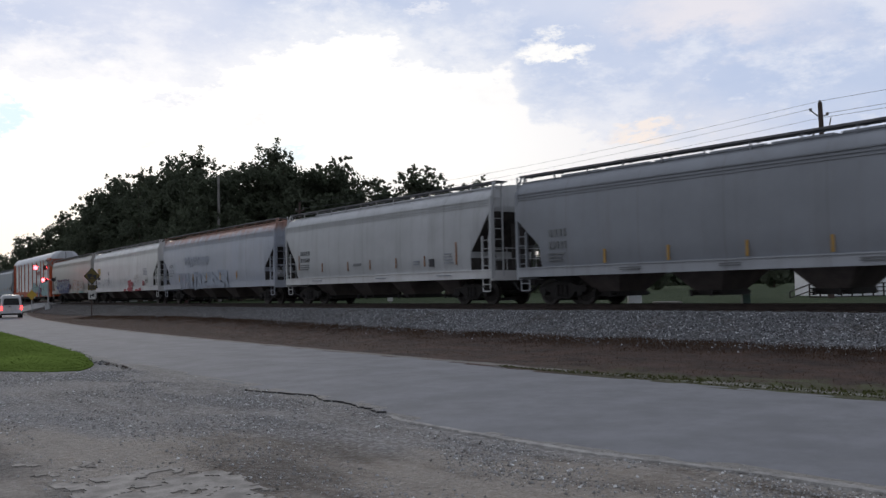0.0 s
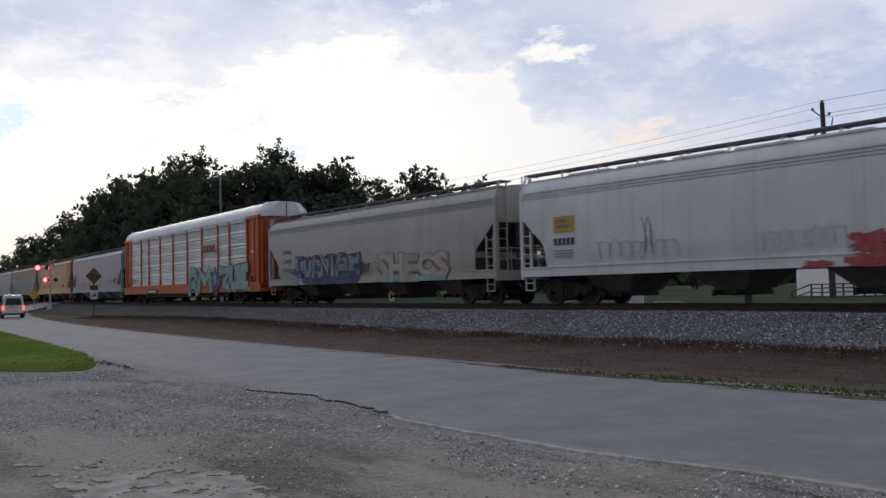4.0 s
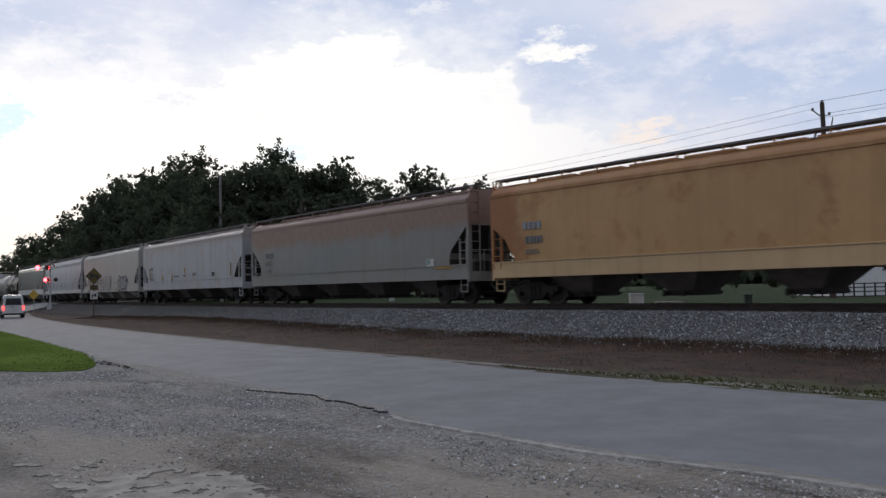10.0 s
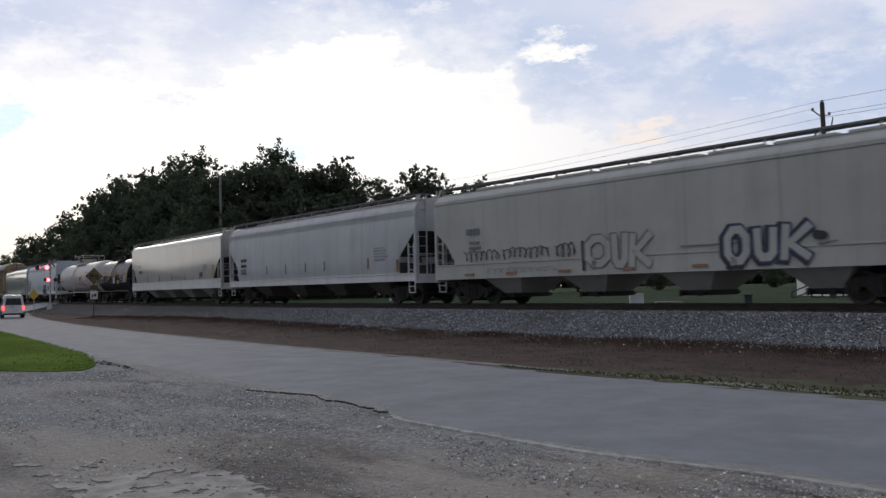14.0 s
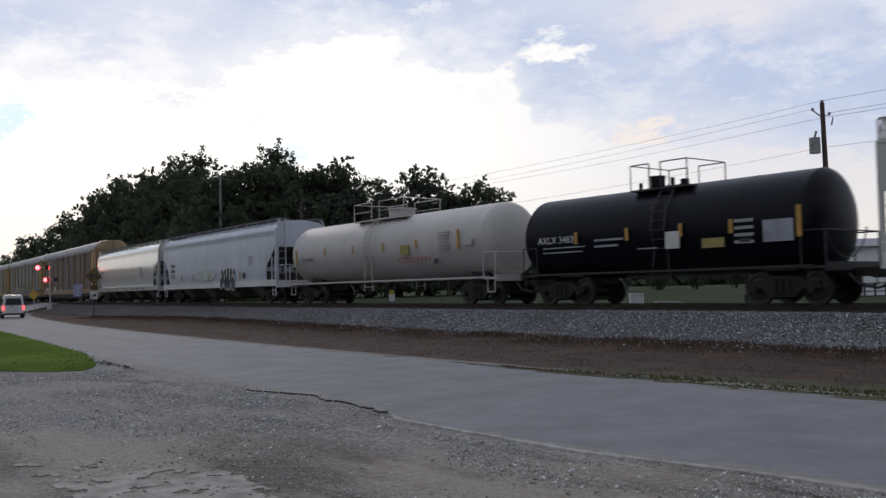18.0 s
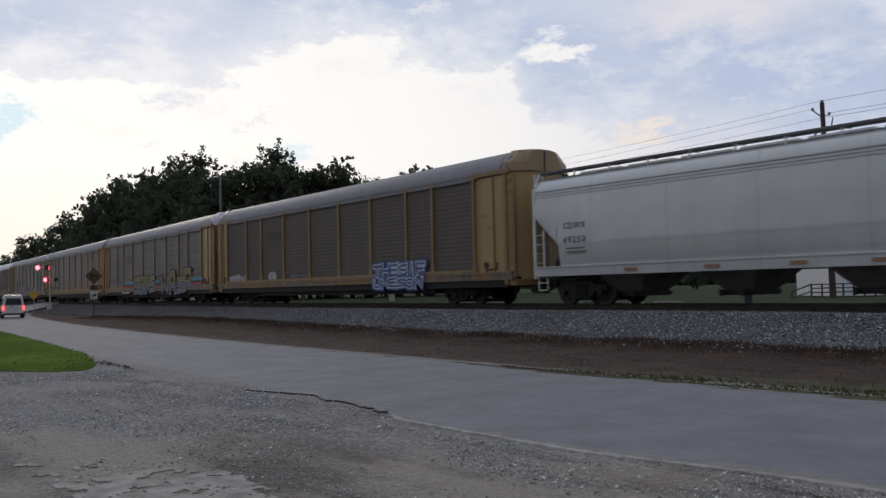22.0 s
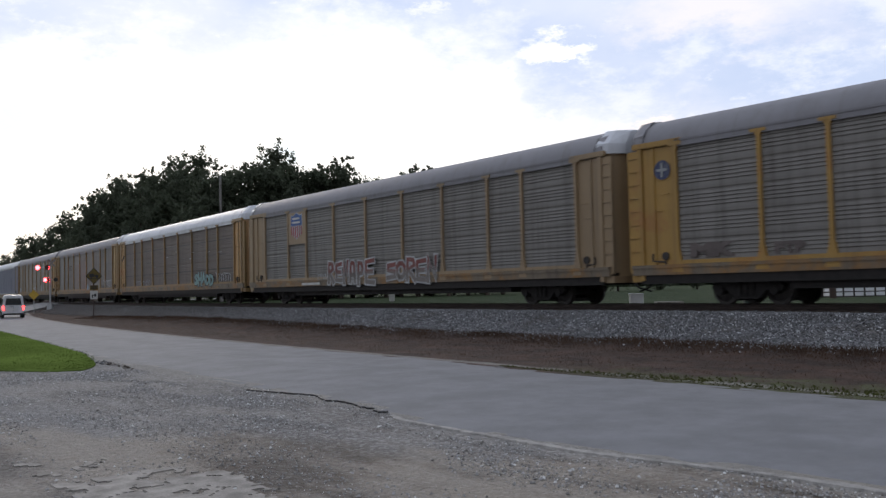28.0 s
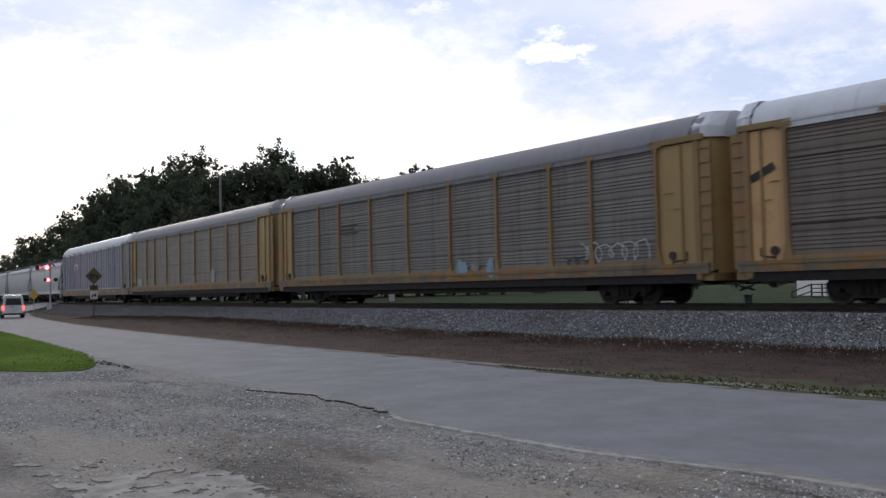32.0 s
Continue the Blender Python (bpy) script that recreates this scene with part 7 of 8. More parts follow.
def ribbon_line(sh, pts, w, y):
    """A flat painted line of width w along pts (x, z), with mitred bends."""
    pts = [Vector(q) for q in pts]
    a, b = [], []
    for i, q in enumerate(pts):
        d1 = (q - pts[i - 1]).normalized() if i else (pts[1] - q).normalized()
        d2 = (pts[i + 1] - q).normalized() if i < len(pts) - 1 else d1
        n = Vector((-d1.y - d2.y, d1.x + d2.x))
        n = n.normalized() if n.length > 0.2 else Vector((-d1.y, d1.x))
        k = w / 2 / max(0.8, abs(n.dot(Vector((-d1.y, d1.x)))))
        ext = (d1 * (-w * 0.45) if i == 0 else d2 * (w * 0.45) if i == len(pts) - 1 else Vector((0, 0)))
        a.append(q + n * k + ext)
        b.append(q - n * k + ext)
    sh.loft([[(u.x, y, u.y), (v.x, y, v.y), (v.x, y + 0.003, v.y), (u.x, y + 0.003, u.y)] for u, v in zip(a, b)])


def throw_up(text, car, spans, z0, z1, w, layers, y=-1.60, label="", wob=0.0, seed=1):
    """Stroke letters on the car's side: one part a letter and layer; spans holds each letter's start and end, or both ends of an even row."""
    rng = random.Random(seed)
    if not isinstance(spans[0], tuple):
        step = (spans[1] - spans[0]) / len(text)
        spans = [(spans[0] + k * step + w * 0.5, spans[0] + (k + 1) * step - w * 0.5) for k in range(len(text))]
    for ch, (a, b) in zip(text, spans):
        lift, rise = rng.uniform(-wob, wob), rng.uniform(-wob, wob)
        for k, (extra, mat, dx, dz) in enumerate(layers):
            sh = Shape()
            for line in GLYPHS[ch]:
                ribbon_line(sh, [(a + (b - a) * u + dx, z0 + lift + (z1 + rise - z0 - lift) * v + dz) for u, v in line], w + extra, y - 0.004 * k)
            part("spray_letter" if k == len(layers) - 1 else "letter_rim", sh, mat, car, label if k == len(layers) - 1 else "")


def capsule(car, p, q, r0, r1, mat, y, name="spray_shape"):
    """A flat sprayed finger: a round-ended bar from p to q, r0 wide at p and r1 at q."""
    p, q = Vector(p), Vector(q)
    base = math.atan2(q.y - p.y, q.x - p.x)
    pts = []
    for c, r, a0 in ((q, r1, base - math.pi / 2), (p, r0, base + math.pi / 2)):
        pts += [(c.x + r * math.cos(a0 + math.pi * k / 8), c.y + r * math.sin(a0 + math.pi * k / 8)) for k in range(9)]
    part(name, Shape().plate(pts, y, y + 0.004), mat, car)


def mark_block(car, x0, x1, z_top, mat, big=0.24, small=True, y=-1.625):
    """Reporting marks too faint to read: two lines of bars and fine print."""
    n = 4
    for row, m in ((0, 4), (1, 5)):
        for i in range(m):
            w = (x1 - x0) / m
            patch(car, x0 + i * w + 0.04, x0 + (i + 1) * w - 0.04, z_top - big - row * big * 1.75, z_top - row * big * 1.75, mat, "stencil_mark", y)
    if small:
        bars(car, x0, x1, z_top - big * 3.6, 3, mat, y, 0.05, 0.11)


def decorate():
    cars = [c for c, _, _ in CARS]
    a, b, c, d, e, f, g, h, i, j, k, l, m, n, o, p, q, r, s, t, u, v, w, x, y = cars[:25]
    # mid-grey hopper
    mark_block(a, -7.75, -6.85, 2.62, TEXT_GREY)
    stripes(a, (-5.2, -2.67, 0.02, 2.5, 5.2, 7.9), 1.38, 1.84, STRIP, -1.622, 0.04)
    for x0 in (-4.6, -0.9, 3.2):
        bars(a, x0, x0 + 0.9, 1.2, 2, TEXT_GREY, -1.622, 0.03, 0.07)
    # light grey hopper
    mark_block(b, -6.7, -5.7, 2.68, TEXT_GREY, 0.2)
    stripes(b, (-4.45, -2.0, -0.05, 2.05, 4.18), 1.58, 2.02, STRIP_R, -1.622, 0.035)
    stripes(b, (-6.85,), 1.75, 2.5, STRIP_R, -1.622, 0.035)
    stripes(b, (6.33,), 1.58, 2.48, STRIP_R, -1.622, 0.045)
    patch(b, 4.5, 4.84, 1.56, 1.88, INK, "placard", -1.622)
    bars(b, 5.55, 6.15, 2.02, 4, SPRAY_GREY, -1.622, 0.04, 0.12)
    bars(b, -1.5, -0.8, 1.78, 1, TEXT_GREY, -1.622, 0.12)
    bars(b, 3.4, 3.9, 1.78, 2, SPRAY_GREY, -1.622, 0.06)
    for x0 in (-5.5, 0.4, 5.0):
        bars(b, x0, x0 + 1.0, 1.16, 1, SPRAY_GREY, -1.622, 0.035, 0.07)
    # chalky blue hopper
    fitted("ACFX", c, -7.9, -7.1, 2.45, 2.68, TEXT_GREY, "lettering")
    bars(c, -7.9, -7.0, 2.25, 3, SPRAY_GREY, -1.622, 0.08, 0.18)
    mural("MWWM4", c, -4.7, -0.4, 2.5, 3.05, FAINT_GREY, BLUE_RUST, fat=0.0, rim=0.0, jitter=0.08, seed=2)
    mural("WHATREISER", c, -5.8, 3.0, 1.05, 2.0, FAINT_BLUE, FAINT_GREY, fat=0.02, rim=0.03, jitter=0.1, seed=3)
    stripes(c, (-5.83, -3.15, -0.68, 1.6, 4.2), 1.5, 1.95, STRIP, -1.638, 0.05)
    # off-white hopper with red letters
    patch(d, -8.45, -7.5, 2.5, 3.05, SIGN_YELLOW, "yellow_emblem", -1.622)
    bars(d, -8.3, -7.6, 2.85, 2, TEXT_GREY, -1.63, 0.1, 0.2)
    for i0 in range(5):
        patch(d, -8.45 + i0 * 0.2, -8.32 + i0 * 0.2, 2.06, 2.3, INK, "stencil_mark", -1.622)
    bars(d, -8.45, -7.5, 1.85, 3, SPRAY_GREY, -1.622, 0.04, 0.1)
    scrawl(d, -6.6, -3.2, 1.4, 2.2, SPRAY_GREY, 4, loops=8)
    scrawl(d, -4.6, -4.2, 1.6, 2.9, INK, 14, loops=2)
    for k0, (x0, x1) in enumerate(((-0.6, 0.9), (0.8, 2.0), (3.9, 6.2))):
        scrawl(d, x0, x1, 1.45, 2.15 + 0.1 * k0, FAINT_WARM, 140 + k0, r=0.012, loops=4)
    scrawl(d, 3.8, 5.2, 1.5, 2.35, STRIP_R, 150, r=0.010, loops=3)
    for k0, (x0, x1, z0, z1) in enumerate(((2.05, 2.95, 1.32, 1.9), (2.95, 3.5, 1.36, 1.7), (2.0, 3.5, 0.97, 1.34), (6.25, 6.75, 1.36, 1.76), (0.7, 1.55, 0.98, 1.18), (4.15, 5.1, 0.98, 1.12), (5.1, 5.9, 0.98, 1.2))):
        blob(d, x0, x1, z0, z1, SPRAY_RED, 160 + k0, -1.64, 0.3, "red_daub")
    bars(d, 6.45, 7.6, 2.62, 5, SPRAY_GREY, -1.622, 0.045, 0.11)
    patch(d, 7.08, 7.5, 1.68, 1.82, INK, "placard", -1.65)
    patch(d, 7.04, 7.54, 1.62, 1.98, SIGN_WHITE, "placard_rim", -1.645)
    # beige hopper with the long mural
    fitted("DOWX", e, -7.85, -6.85, 2.62, 2.86, INK, "lettering", space=1.2)
    fitted("21483", e, -7.85, -6.85, 2.12, 2.36, INK, "lettering", space=1.2)
    bars(e, -7.8, -6.9, 1.85, 2, TEXT_GREY, -1.622, 0.06, 0.13)
    patch(e, -6.9, -6.2, 0.98, 1.24, TEAL, "spray_patch", -1.622)
    blob(e, -6.6, 0.7, 1.42, 2.05, DUSK_PURPLE, 61, -1.622, 0.16)
    blob(e, -5.7, -0.05, 0.99, 1.44, DUSK_PURPLE, 63, -1.626, 0.05)
    blob(e, -5.2, -0.6, 1.06, 1.30, SPRAY_NAVY, 64, -1.630, 0.10)
    spots = [(-6.2, -5.65), (-5.35, -4.8), (-4.5, -3.85), (-3.6, -2.95), (-2.75, -2.35), (-2.1, -1.2), (-0.85, -0.15)]
    throw_up("UUANIAE", e, spots, 1.50, 2.18, 0.24, [(0.20, DUSK_PURPLE, 0.03, 0.05), (0.10, SPRAY_NAVY, -0.02, -0.03), (0.03, SPRAY_SKY, 0.0, 0.03), (0.0, SPRAY_SILVER, 0.0, 0.0)], -1.634, "silver sprayed letter with maroon shade", 0.08, 6)
    for x0, x1, z0, z1 in ((-6.4, -5.5, 1.5, 1.72), (-4.3, -3.7, 1.62, 1.92), (-1.4, -0.2, 1.42, 1.60), (-0.6, 0.1, 1.62, 1.9)):
        blob(e, x0, x1, z0, z1, DEEP_BLUE, int(x0 * 10) + 90, -1.652, 0.25, "blue_fill")
    for x0 in (-5.8, -4.95, -4.2, -3.35, -2.5, -1.75, -0.7):
        blob(e, x0, x0 + 0.5, 2.22, 2.40, MAROON, int(x0 * 10) + 120, -1.652, 0.35, "maroon_tip")
    blob(e, 0.0, 0.75, 1.52, 1.84, MAROON, 66, -1.640, 0.35, "maroon_tip")
    mural("SHECS", e, 1.4, 6.8, 1.1, 2.2, [FAINT_TAN, BEIGE], STRIP_R, fat=0.05, rim=0.04, jitter=0.12, seed=8)
    patch(e, 1.4, 6.6, 1.0, 1.22, TEAL, "spray_patch", -1.63)
    # orange autorack
    for mat, dx, dz, yy in ((INK, 0.06, -0.07, -1.545), (SPRAY_RED, 0.0, 0.0, -1.552)):
        for x0 in (4.72, 5.25, 5.78, 6.31):
            fitted("E", f, x0 + dx, x0 + 0.46 + dx, 3.44 + dz, 3.74 + dz, mat, "emblem_bar", yy, 0.04, lean=0.35)
        patch(f, 4.57 + dx, 6.87 + dx, 3.37 + dz, 3.42 + dz, mat, "emblem_line", yy)
    ribbed = [(0.13, INK, 0.0, 0.0), (0.0, TEAL_RIBBED, 0.0, 0.0)]
    throw_up("A", f, [(2.17, 3.62)], 0.80, 2.08, 0.56, ribbed, -1.60, "pale teal sprayed letter with black rim")
    throw_up("M", f, [(4.02, 6.22)], 1.02, 2.02, 0.60, ribbed, -1.605, "pale teal sprayed letter with black rim")
    throw_up("ZL", f, [(7.9, 9.4), (9.6, 10.15)], 1.06, 2.06, 0.60, ribbed, -1.605, "pale teal sprayed letter with black rim")
    throw_up("E", f, [(10.5, 12.05)], 1.08, 2.12, 0.54, ribbed, -1.61, "pale teal sprayed letter with black rim")
    blob(f, 6.3, 7.95, 1.0, 1.7, PURPLE, 97, -1.640, 0.25)
    capsule(f, (7.12, 1.5), (7.12, 2.15), 0.42, 0.2, PURPLE, -1.645)
    capsule(f, (7.15, 0.82), (7.12, 1.15), 0.36, 0.3, INK, -1.650)
    capsule(f, (7.12, 1.42), (7.12, 1.62), 0.22, 0.2, SPRAY_GREY, -1.655)
    scrawl(f, -11.9, -10.3, 1.35, 2.0, INK, 9, -1.53, 0.02, 5)
    patch(f, -7.4, -4.8, 0.76, 1.02, INK, "data_plate", -1.60)
    bars(f, -7.2, -5.0, 0.84, 1, SIGN_WHITE, -1.61, 0.12)
    patch(f, 12.6, 12.88, 2.92, 3.08, SIGN_WHITE, "placard", -1.50)
    patch(f, 11.95, 12.7, 0.78, 1.02, SIGN_YELLOW, "yellow_tag", -1.61)
    # blue-grey hopper
    mark_block(g, -8.6, -7.95, 2.7, INK, 0.18)
    stripes(g, (-4.6, -2.2, -0.18, 2.56, 4.15, 5.5), 1.68, 2.05, STRIP, -1.622, 0.05)
    stripes(g, (8.27,), 1.66, 2.42, STRIP, -1.622, 0.06)
    patch(g, 7.42, 7.72, 1.82, 2.1, INK, "placard", -1.622)
    bars(g, 6.3, 6.8, 2.0, 2, TEXT_GREY, -1.622, 0.05)
    # ochre hopper
    for i0 in range(4):
        patch(h, -8.15 + i0 * 0.24, -7.98 + i0 * 0.24, 2.72, 2.98, SPRAY_GREY, "stencil_mark", -1.622)
    for i0 in range(5):
        patch(h, -8.05 + i0 * 0.18, -7.92 + i0 * 0.18, 2.22, 2.46, TEXT_GREY, "stencil_mark", -1.622)
    bars(h, -8.05, -7.3, 1.95, 2, TEXT_GREY, -1.622, 0.04, 0.1)
    patch(h, 6.02, 6.4, 1.74, 2.02, INK, "placard", -1.622)
    bars(h, 6.9, 7.7, 2.6, 4, STRIP_R, -1.622, 0.04, 0.12)
    # rust-washed hopper
    for i0 in range(4):
        patch(i, -8.1 + i0 * 0.23, -7.92 + i0 * 0.23, 2.52, 2.76, TEXT_GREY, "stencil_mark", -1.622)
    fitted("51472", i, -8.1, -7.2, 2.08, 2.32, INK, "lettering")
    bars(i, -8.1, -7.3, 1.85, 2, TEXT_GREY, -1.622, 0.04, 0.1)
    patch(i, 7.25, 7.75, 1.58, 1.88, SIGN_WHITE, "placard", -1.622)
    patch(i, 7.3, 7.5, 1.66, 1.86, TEAL, "placard_symbol", -1.63)
    patch(i, 7.8, 9.0, 1.46, 1.53, STRIP, "yellow_bar", -1.622)
    # pale hopper
    fitted("APSX", j, -7.92, -7.15, 2.42, 2.64, INK, "lettering")
    fitted("4115", j, -7.92, -7.2, 2.04, 2.26, INK, "lettering")
    bars(j, -7.9, -7.0, 1.9, 3, TEXT_GREY, -1.622, 0.04, 0.1)
    stripes(j, (-8.08,), 1.7, 2.58, STRIP, -1.622, 0.06)
    stripes(j, (-4.97, -2.87), 1.62, 2.03, STRIP, -1.622, 0.06)
    stripes(j, (-0.2,), 2.1, 2.45, STRIP, -1.622, 0.06)
    stripes(j, (8.1,), 1.7, 2.5, STRIP, -1.622, 0.05)
    patch(j, -0.36, -0.05, 1.85, 1.98, SPRAY_RED, "red_tag", -1.63)
    bars(j, -2.4, -1.4, 1.86, 1, TEXT_GREY, -1.622, 0.08)
    bars(j, 1.4, 2.2, 2.0, 2, TEXT_GREY, -1.622, 0.05)
    patch(j, 5.0, 5.35, 1.75, 2.0, INK, "placard", -1.622)
    # warm grey hopper with black lines
    for i0 in range(4):
        patch(k, -7.85 + i0 * 0.2, -7.7 + i0 * 0.2, 2.7, 2.94, TEXT_GREY, "stencil_mark", -1.622)
    bars(k, -7.7, -7.0, 2.35, 2, TEXT_GREY, -1.622, 0.1, 0.2)
    scrawl(k, -8.0, -5.95, 1.62, 2.12, INK, 21, r=0.024, loops=7)
    scrawl(k, -5.8, -3.3, 1.66, 2.15, INK, 26, r=0.024, loops=9)
    scrawl(k, -3.05, -2.05, 1.6, 2.2, INK, 22, r=0.026, loops=4)
    scrawl(k, -6.8, -3.0, 1.15, 1.4, TEXT_GREY, 23, loops=10, r=0.01)
    faint = [(0.07, TEXT_GREY, -0.05, 0.02), (0.0, CREAM, 0.0, 0.0)]
    throw_up("OUK", k, [(-1.5, -0.65), (-0.35, 0.1), (0.35, 1.05)], 1.35, 2.15, 0.24, faint, -1.63, "outlined sprayed letter", 0.05, 24)
    capsule(k, (-1.72, 1.2), (-1.74, 2.1), 0.06, 0.07, INK, -1.626)
    patch(k, 2.2, 4.2, 1.75, 1.79, TEXT_GREY, "spray_line", -1.622)
    bold = [(0.20, INK, -0.07, -0.02), (0.10, SPRAY_NAVY, 0.0, 0.0), (0.0, CREAM, 0.0, 0.0)]
    throw_up("OUK", k, [(3.85, 4.45), (4.8, 5.3), (5.6, 6.3)], 1.28, 2.08, 0.22, bold, -1.63, "pale sprayed letter with heavy dark outline", 0.07, 25)
    capsule(k, (6.55, 1.86), (6.75, 1.84), 0.13, 0.10, INK, -1.645)
    capsule(k, (6.6, 1.62), (7.1, 1.68), 0.03, 0.02, TEXT_GREY, -1.645)
    for x0 in (-8.0, -5.6, -2.9, -0.1, 2.6):
        patch(k, x0, x0 + 0.55, 1.12, 1.22, STRIP_R, "reflector_strip", -1.622)
    # ribbed pale hopper
    mark_block(l, -8.1, -7.3, 2.6, INK, 0.18)
    stripes(l, (-4.6, -2.3, -0.03, 1.95), 1.63, 2.12, TEXT_GREY, -1.622, 0.035)
    stripes(l, (6.07,), 1.63, 2.1, STRIP_R, -1.622, 0.05)
    stripes(l, (8.5,), 1.44, 1.96, STRIP_R, -1.622, 0.07)
    bars(l, 6.6, 7.8, 2.5, 5, SPRAY_GREY, -1.622, 0.06, 0.13)
    # glossy hopper
    bars(m, -7.85, -7.25, 2.78, 1, TEXT_GREY, -1.622, 0.12)
    bars(m, -7.8, -6.7, 2.3, 1, INK, -1.622, 0.2)
    stripes(m, (-5.46, -2.62, 0.22, 3.13, 5.99), 1.6, 2.03, STRIP_R, -1.622, 0.05)
    stripes(m, (8.46,), 1.62, 2.46, STRIP, -1.622, 0.06)
    patch(m, 6.13, 6.52, 1.75, 2.05, INK, "placard", -1.622)
    bars(m, 6.6, 7.45, 2.5, 4, TEXT_GREY, -1.622, 0.04, 0.1)
    bars(m, 0.5, 2.6, 1.8, 1, STRIP_R, -1.622, 0.06)
    # black tank
    ty = -1.56
    fitted("AXLX 3483", n, -4.85, -3.15, 2.12, 2.36, SIGN_WHITE, "lettering", ty)
    bars(n, -4.6, -2.6, 1.95, 2, SPRAY_GREY, ty, 0.04, 0.16)
    bars(n, -2.2, -0.9, 2.1, 2, SPRAY_GREY, ty, 0.07, 0.2)
    bars(n, -0.4, 0.5, 1.75, 1, SPRAY_GREY, ty, 0.04)
    stripes(n, (-3.04, -0.83, 1.24, 2.98), 2.06, 2.46, STRIP, ty, 0.06)
    stripes(n, (5.05,), 1.85, 2.7, STRIP, ty + 0.03, 0.07)
    patch(n, 0.68, 1.2, 1.72, 2.24, SIGN_WHITE, "placard", ty)
    patch(n, 2.0, 2.75, 1.68, 1.96, SPRAY_YELLOW, "yellow_placard", ty)
    for z in (1.75, 1.95, 2.15, 2.35):
        patch(n, 3.1, 3.7, z, z + 0.09, SPRAY_PALE, "small_print", ty)
    patch(n, 4.0, 4.9, 1.75, 2.36, SPRAY_GREY, "print_block", ty)
    patch(n, 3.25, 3.6, 1.78, 1.9, INK, "placard", ty - 0.01)
    # white tank
    ty = -1.535
    bars(o, -7.05, -5.7, 2.22, 1, TEXT_GREY, ty, 0.11)
    stripes(o, (-4.52, -1.87, 0.72, 3.3), 2.38, 2.76, STRIP, ty, 0.05)
    stripes(o, (6.2,), 2.2, 3.0, STRIP, ty, 0.07)
    stripes(o, (-7.6,), 2.0, 2.8, STRIP, ty + 0.03, 0.06)
    patch(o, 2.15, 2.78, 2.16, 2.56, SPRAY_YELLOW, "yellow_placard", ty)
    scrawl(o, 1.95, 4.4, 1.75, 2.05, SPRAY_RED, 31, ty - 0.01, 0.02, 9)
    patch(o, 4.58, 4.86, 1.68, 1.9, INK, "placard", ty)
    bars(o, 4.9, 5.7, 2.9, 6, FAINT_PRINT, ty + 0.01, 0.06, 0.13)
    patch(o, 6.6, 7.2, 2.35, 2.62, TANK_WHITE, "bracket_box", ty - 0.06)
    # pale blue hopper
    mark_block(p, -7.8, -6.95, 2.7, TEXT_GREY, 0.2)
    fingers = [((2.12, 1.35), (1.86, 1.92), 0.13, 0.17), ((2.45, 1.4), (2.32, 1.98), 0.12, 0.14), ((2.85, 1.4), (2.78, 1.98), 0.15, 0.19), ((3.22, 1.4), (3.26, 1.98), 0.12, 0.17),
               ((1.68, 1.12), (1.72, 1.36), 0.17, 0.26), ((2.45, 1.12), (2.48, 1.38), 0.24, 0.27), ((2.92, 1.08), (2.92, 1.3), 0.2, 0.2), ((3.55, 1.1), (3.55, 1.32), 0.27, 0.29), ((3.72, 1.9), (3.73, 1.9), 0.17, 0.17)]
    for p0, p1, r0, r1 in fingers:
        capsule(p, p0, p1, r0 + 0.06, r1 + 0.06, SIGN_WHITE, -1.624, "spray_rim")
        capsule(p, p0, p1, r0, r1, INK, -1.629, "spray_finger")
    for x0, z0 in ((1.7, 1.15), (2.46, 1.15), (2.92, 1.12), (3.55, 1.14)):
        capsule(p, (x0, z0 - 0.06), (x0, z0 + 0.04), 0.13, 0.1, SPRAY_NAVY, -1.633, "spray_shade")
    capsule(p, (3.70, 1.94), (3.76, 1.86), 0.05, 0.04, SPRAY_GREY, -1.634, "spray_shade")
    blob(p, -2.7, 0.7, 1.5, 2.15, FAINT_YELLOW, 33, -1.615, 0.12, "faint_spray")
    stripes(p, (-5.6, -3.33, -0.55, 4.57), 1.48, 1.92, STRIP, -1.622, 0.05)
    patch(p, 5.0, 5.34, 1.52, 1.82, INK, "placard", -1.622)
    bars(p, 5.85, 6.6, 2.7, 5, SPRAY_GREY, -1.622, 0.04, 0.11)
    # shiny hopper
    fitted("CDWX", q, -8.1, -7.1, 2.6, 2.82, INK, "lettering", space=1.3)
    fitted("69250", q, -8.1, -7.1, 2.12, 2.34, INK, "lettering", space=1.3)
    bars(q, -8.0, -7.1, 1.9, 2, TEXT_GREY, -1.622, 0.06, 0.13)
    bars(q, 4.7, 5.9, 2.7, 6, INK, -1.622, 0.045, 0.13)
    patch(q, 3.6, 4.35, 1.1, 1.2, SPRAY_BLUE, "blue_bar", -1.622)
    for x0 in (-5.5, -2.5, 0.2, 2.4, 5.4):
        patch(q, x0, x0 + 0.5, 1.1, 1.2, STRIP_R, "reflector_strip", -1.622)
    # sooty autorack
    blue = [(0.26, SPRAY_BLUE, 0.0, 0.0), (0.10, SIGN_WHITE, 0.0, 0.0), (0.0, SPRAY_BLUE, 0.0, 0.0)]
    throw_up("THESIF", r, (4.3, 8.4), 1.28, 1.72, 0.11, blue, -1.60, "blue sprayed letter with white rim", 0.04, 41)
    throw_up("UNESON", r, (4.3, 8.2), 0.78, 1.12, 0.10, blue, -1.615, "blue sprayed letter with white rim", 0.04, 42)
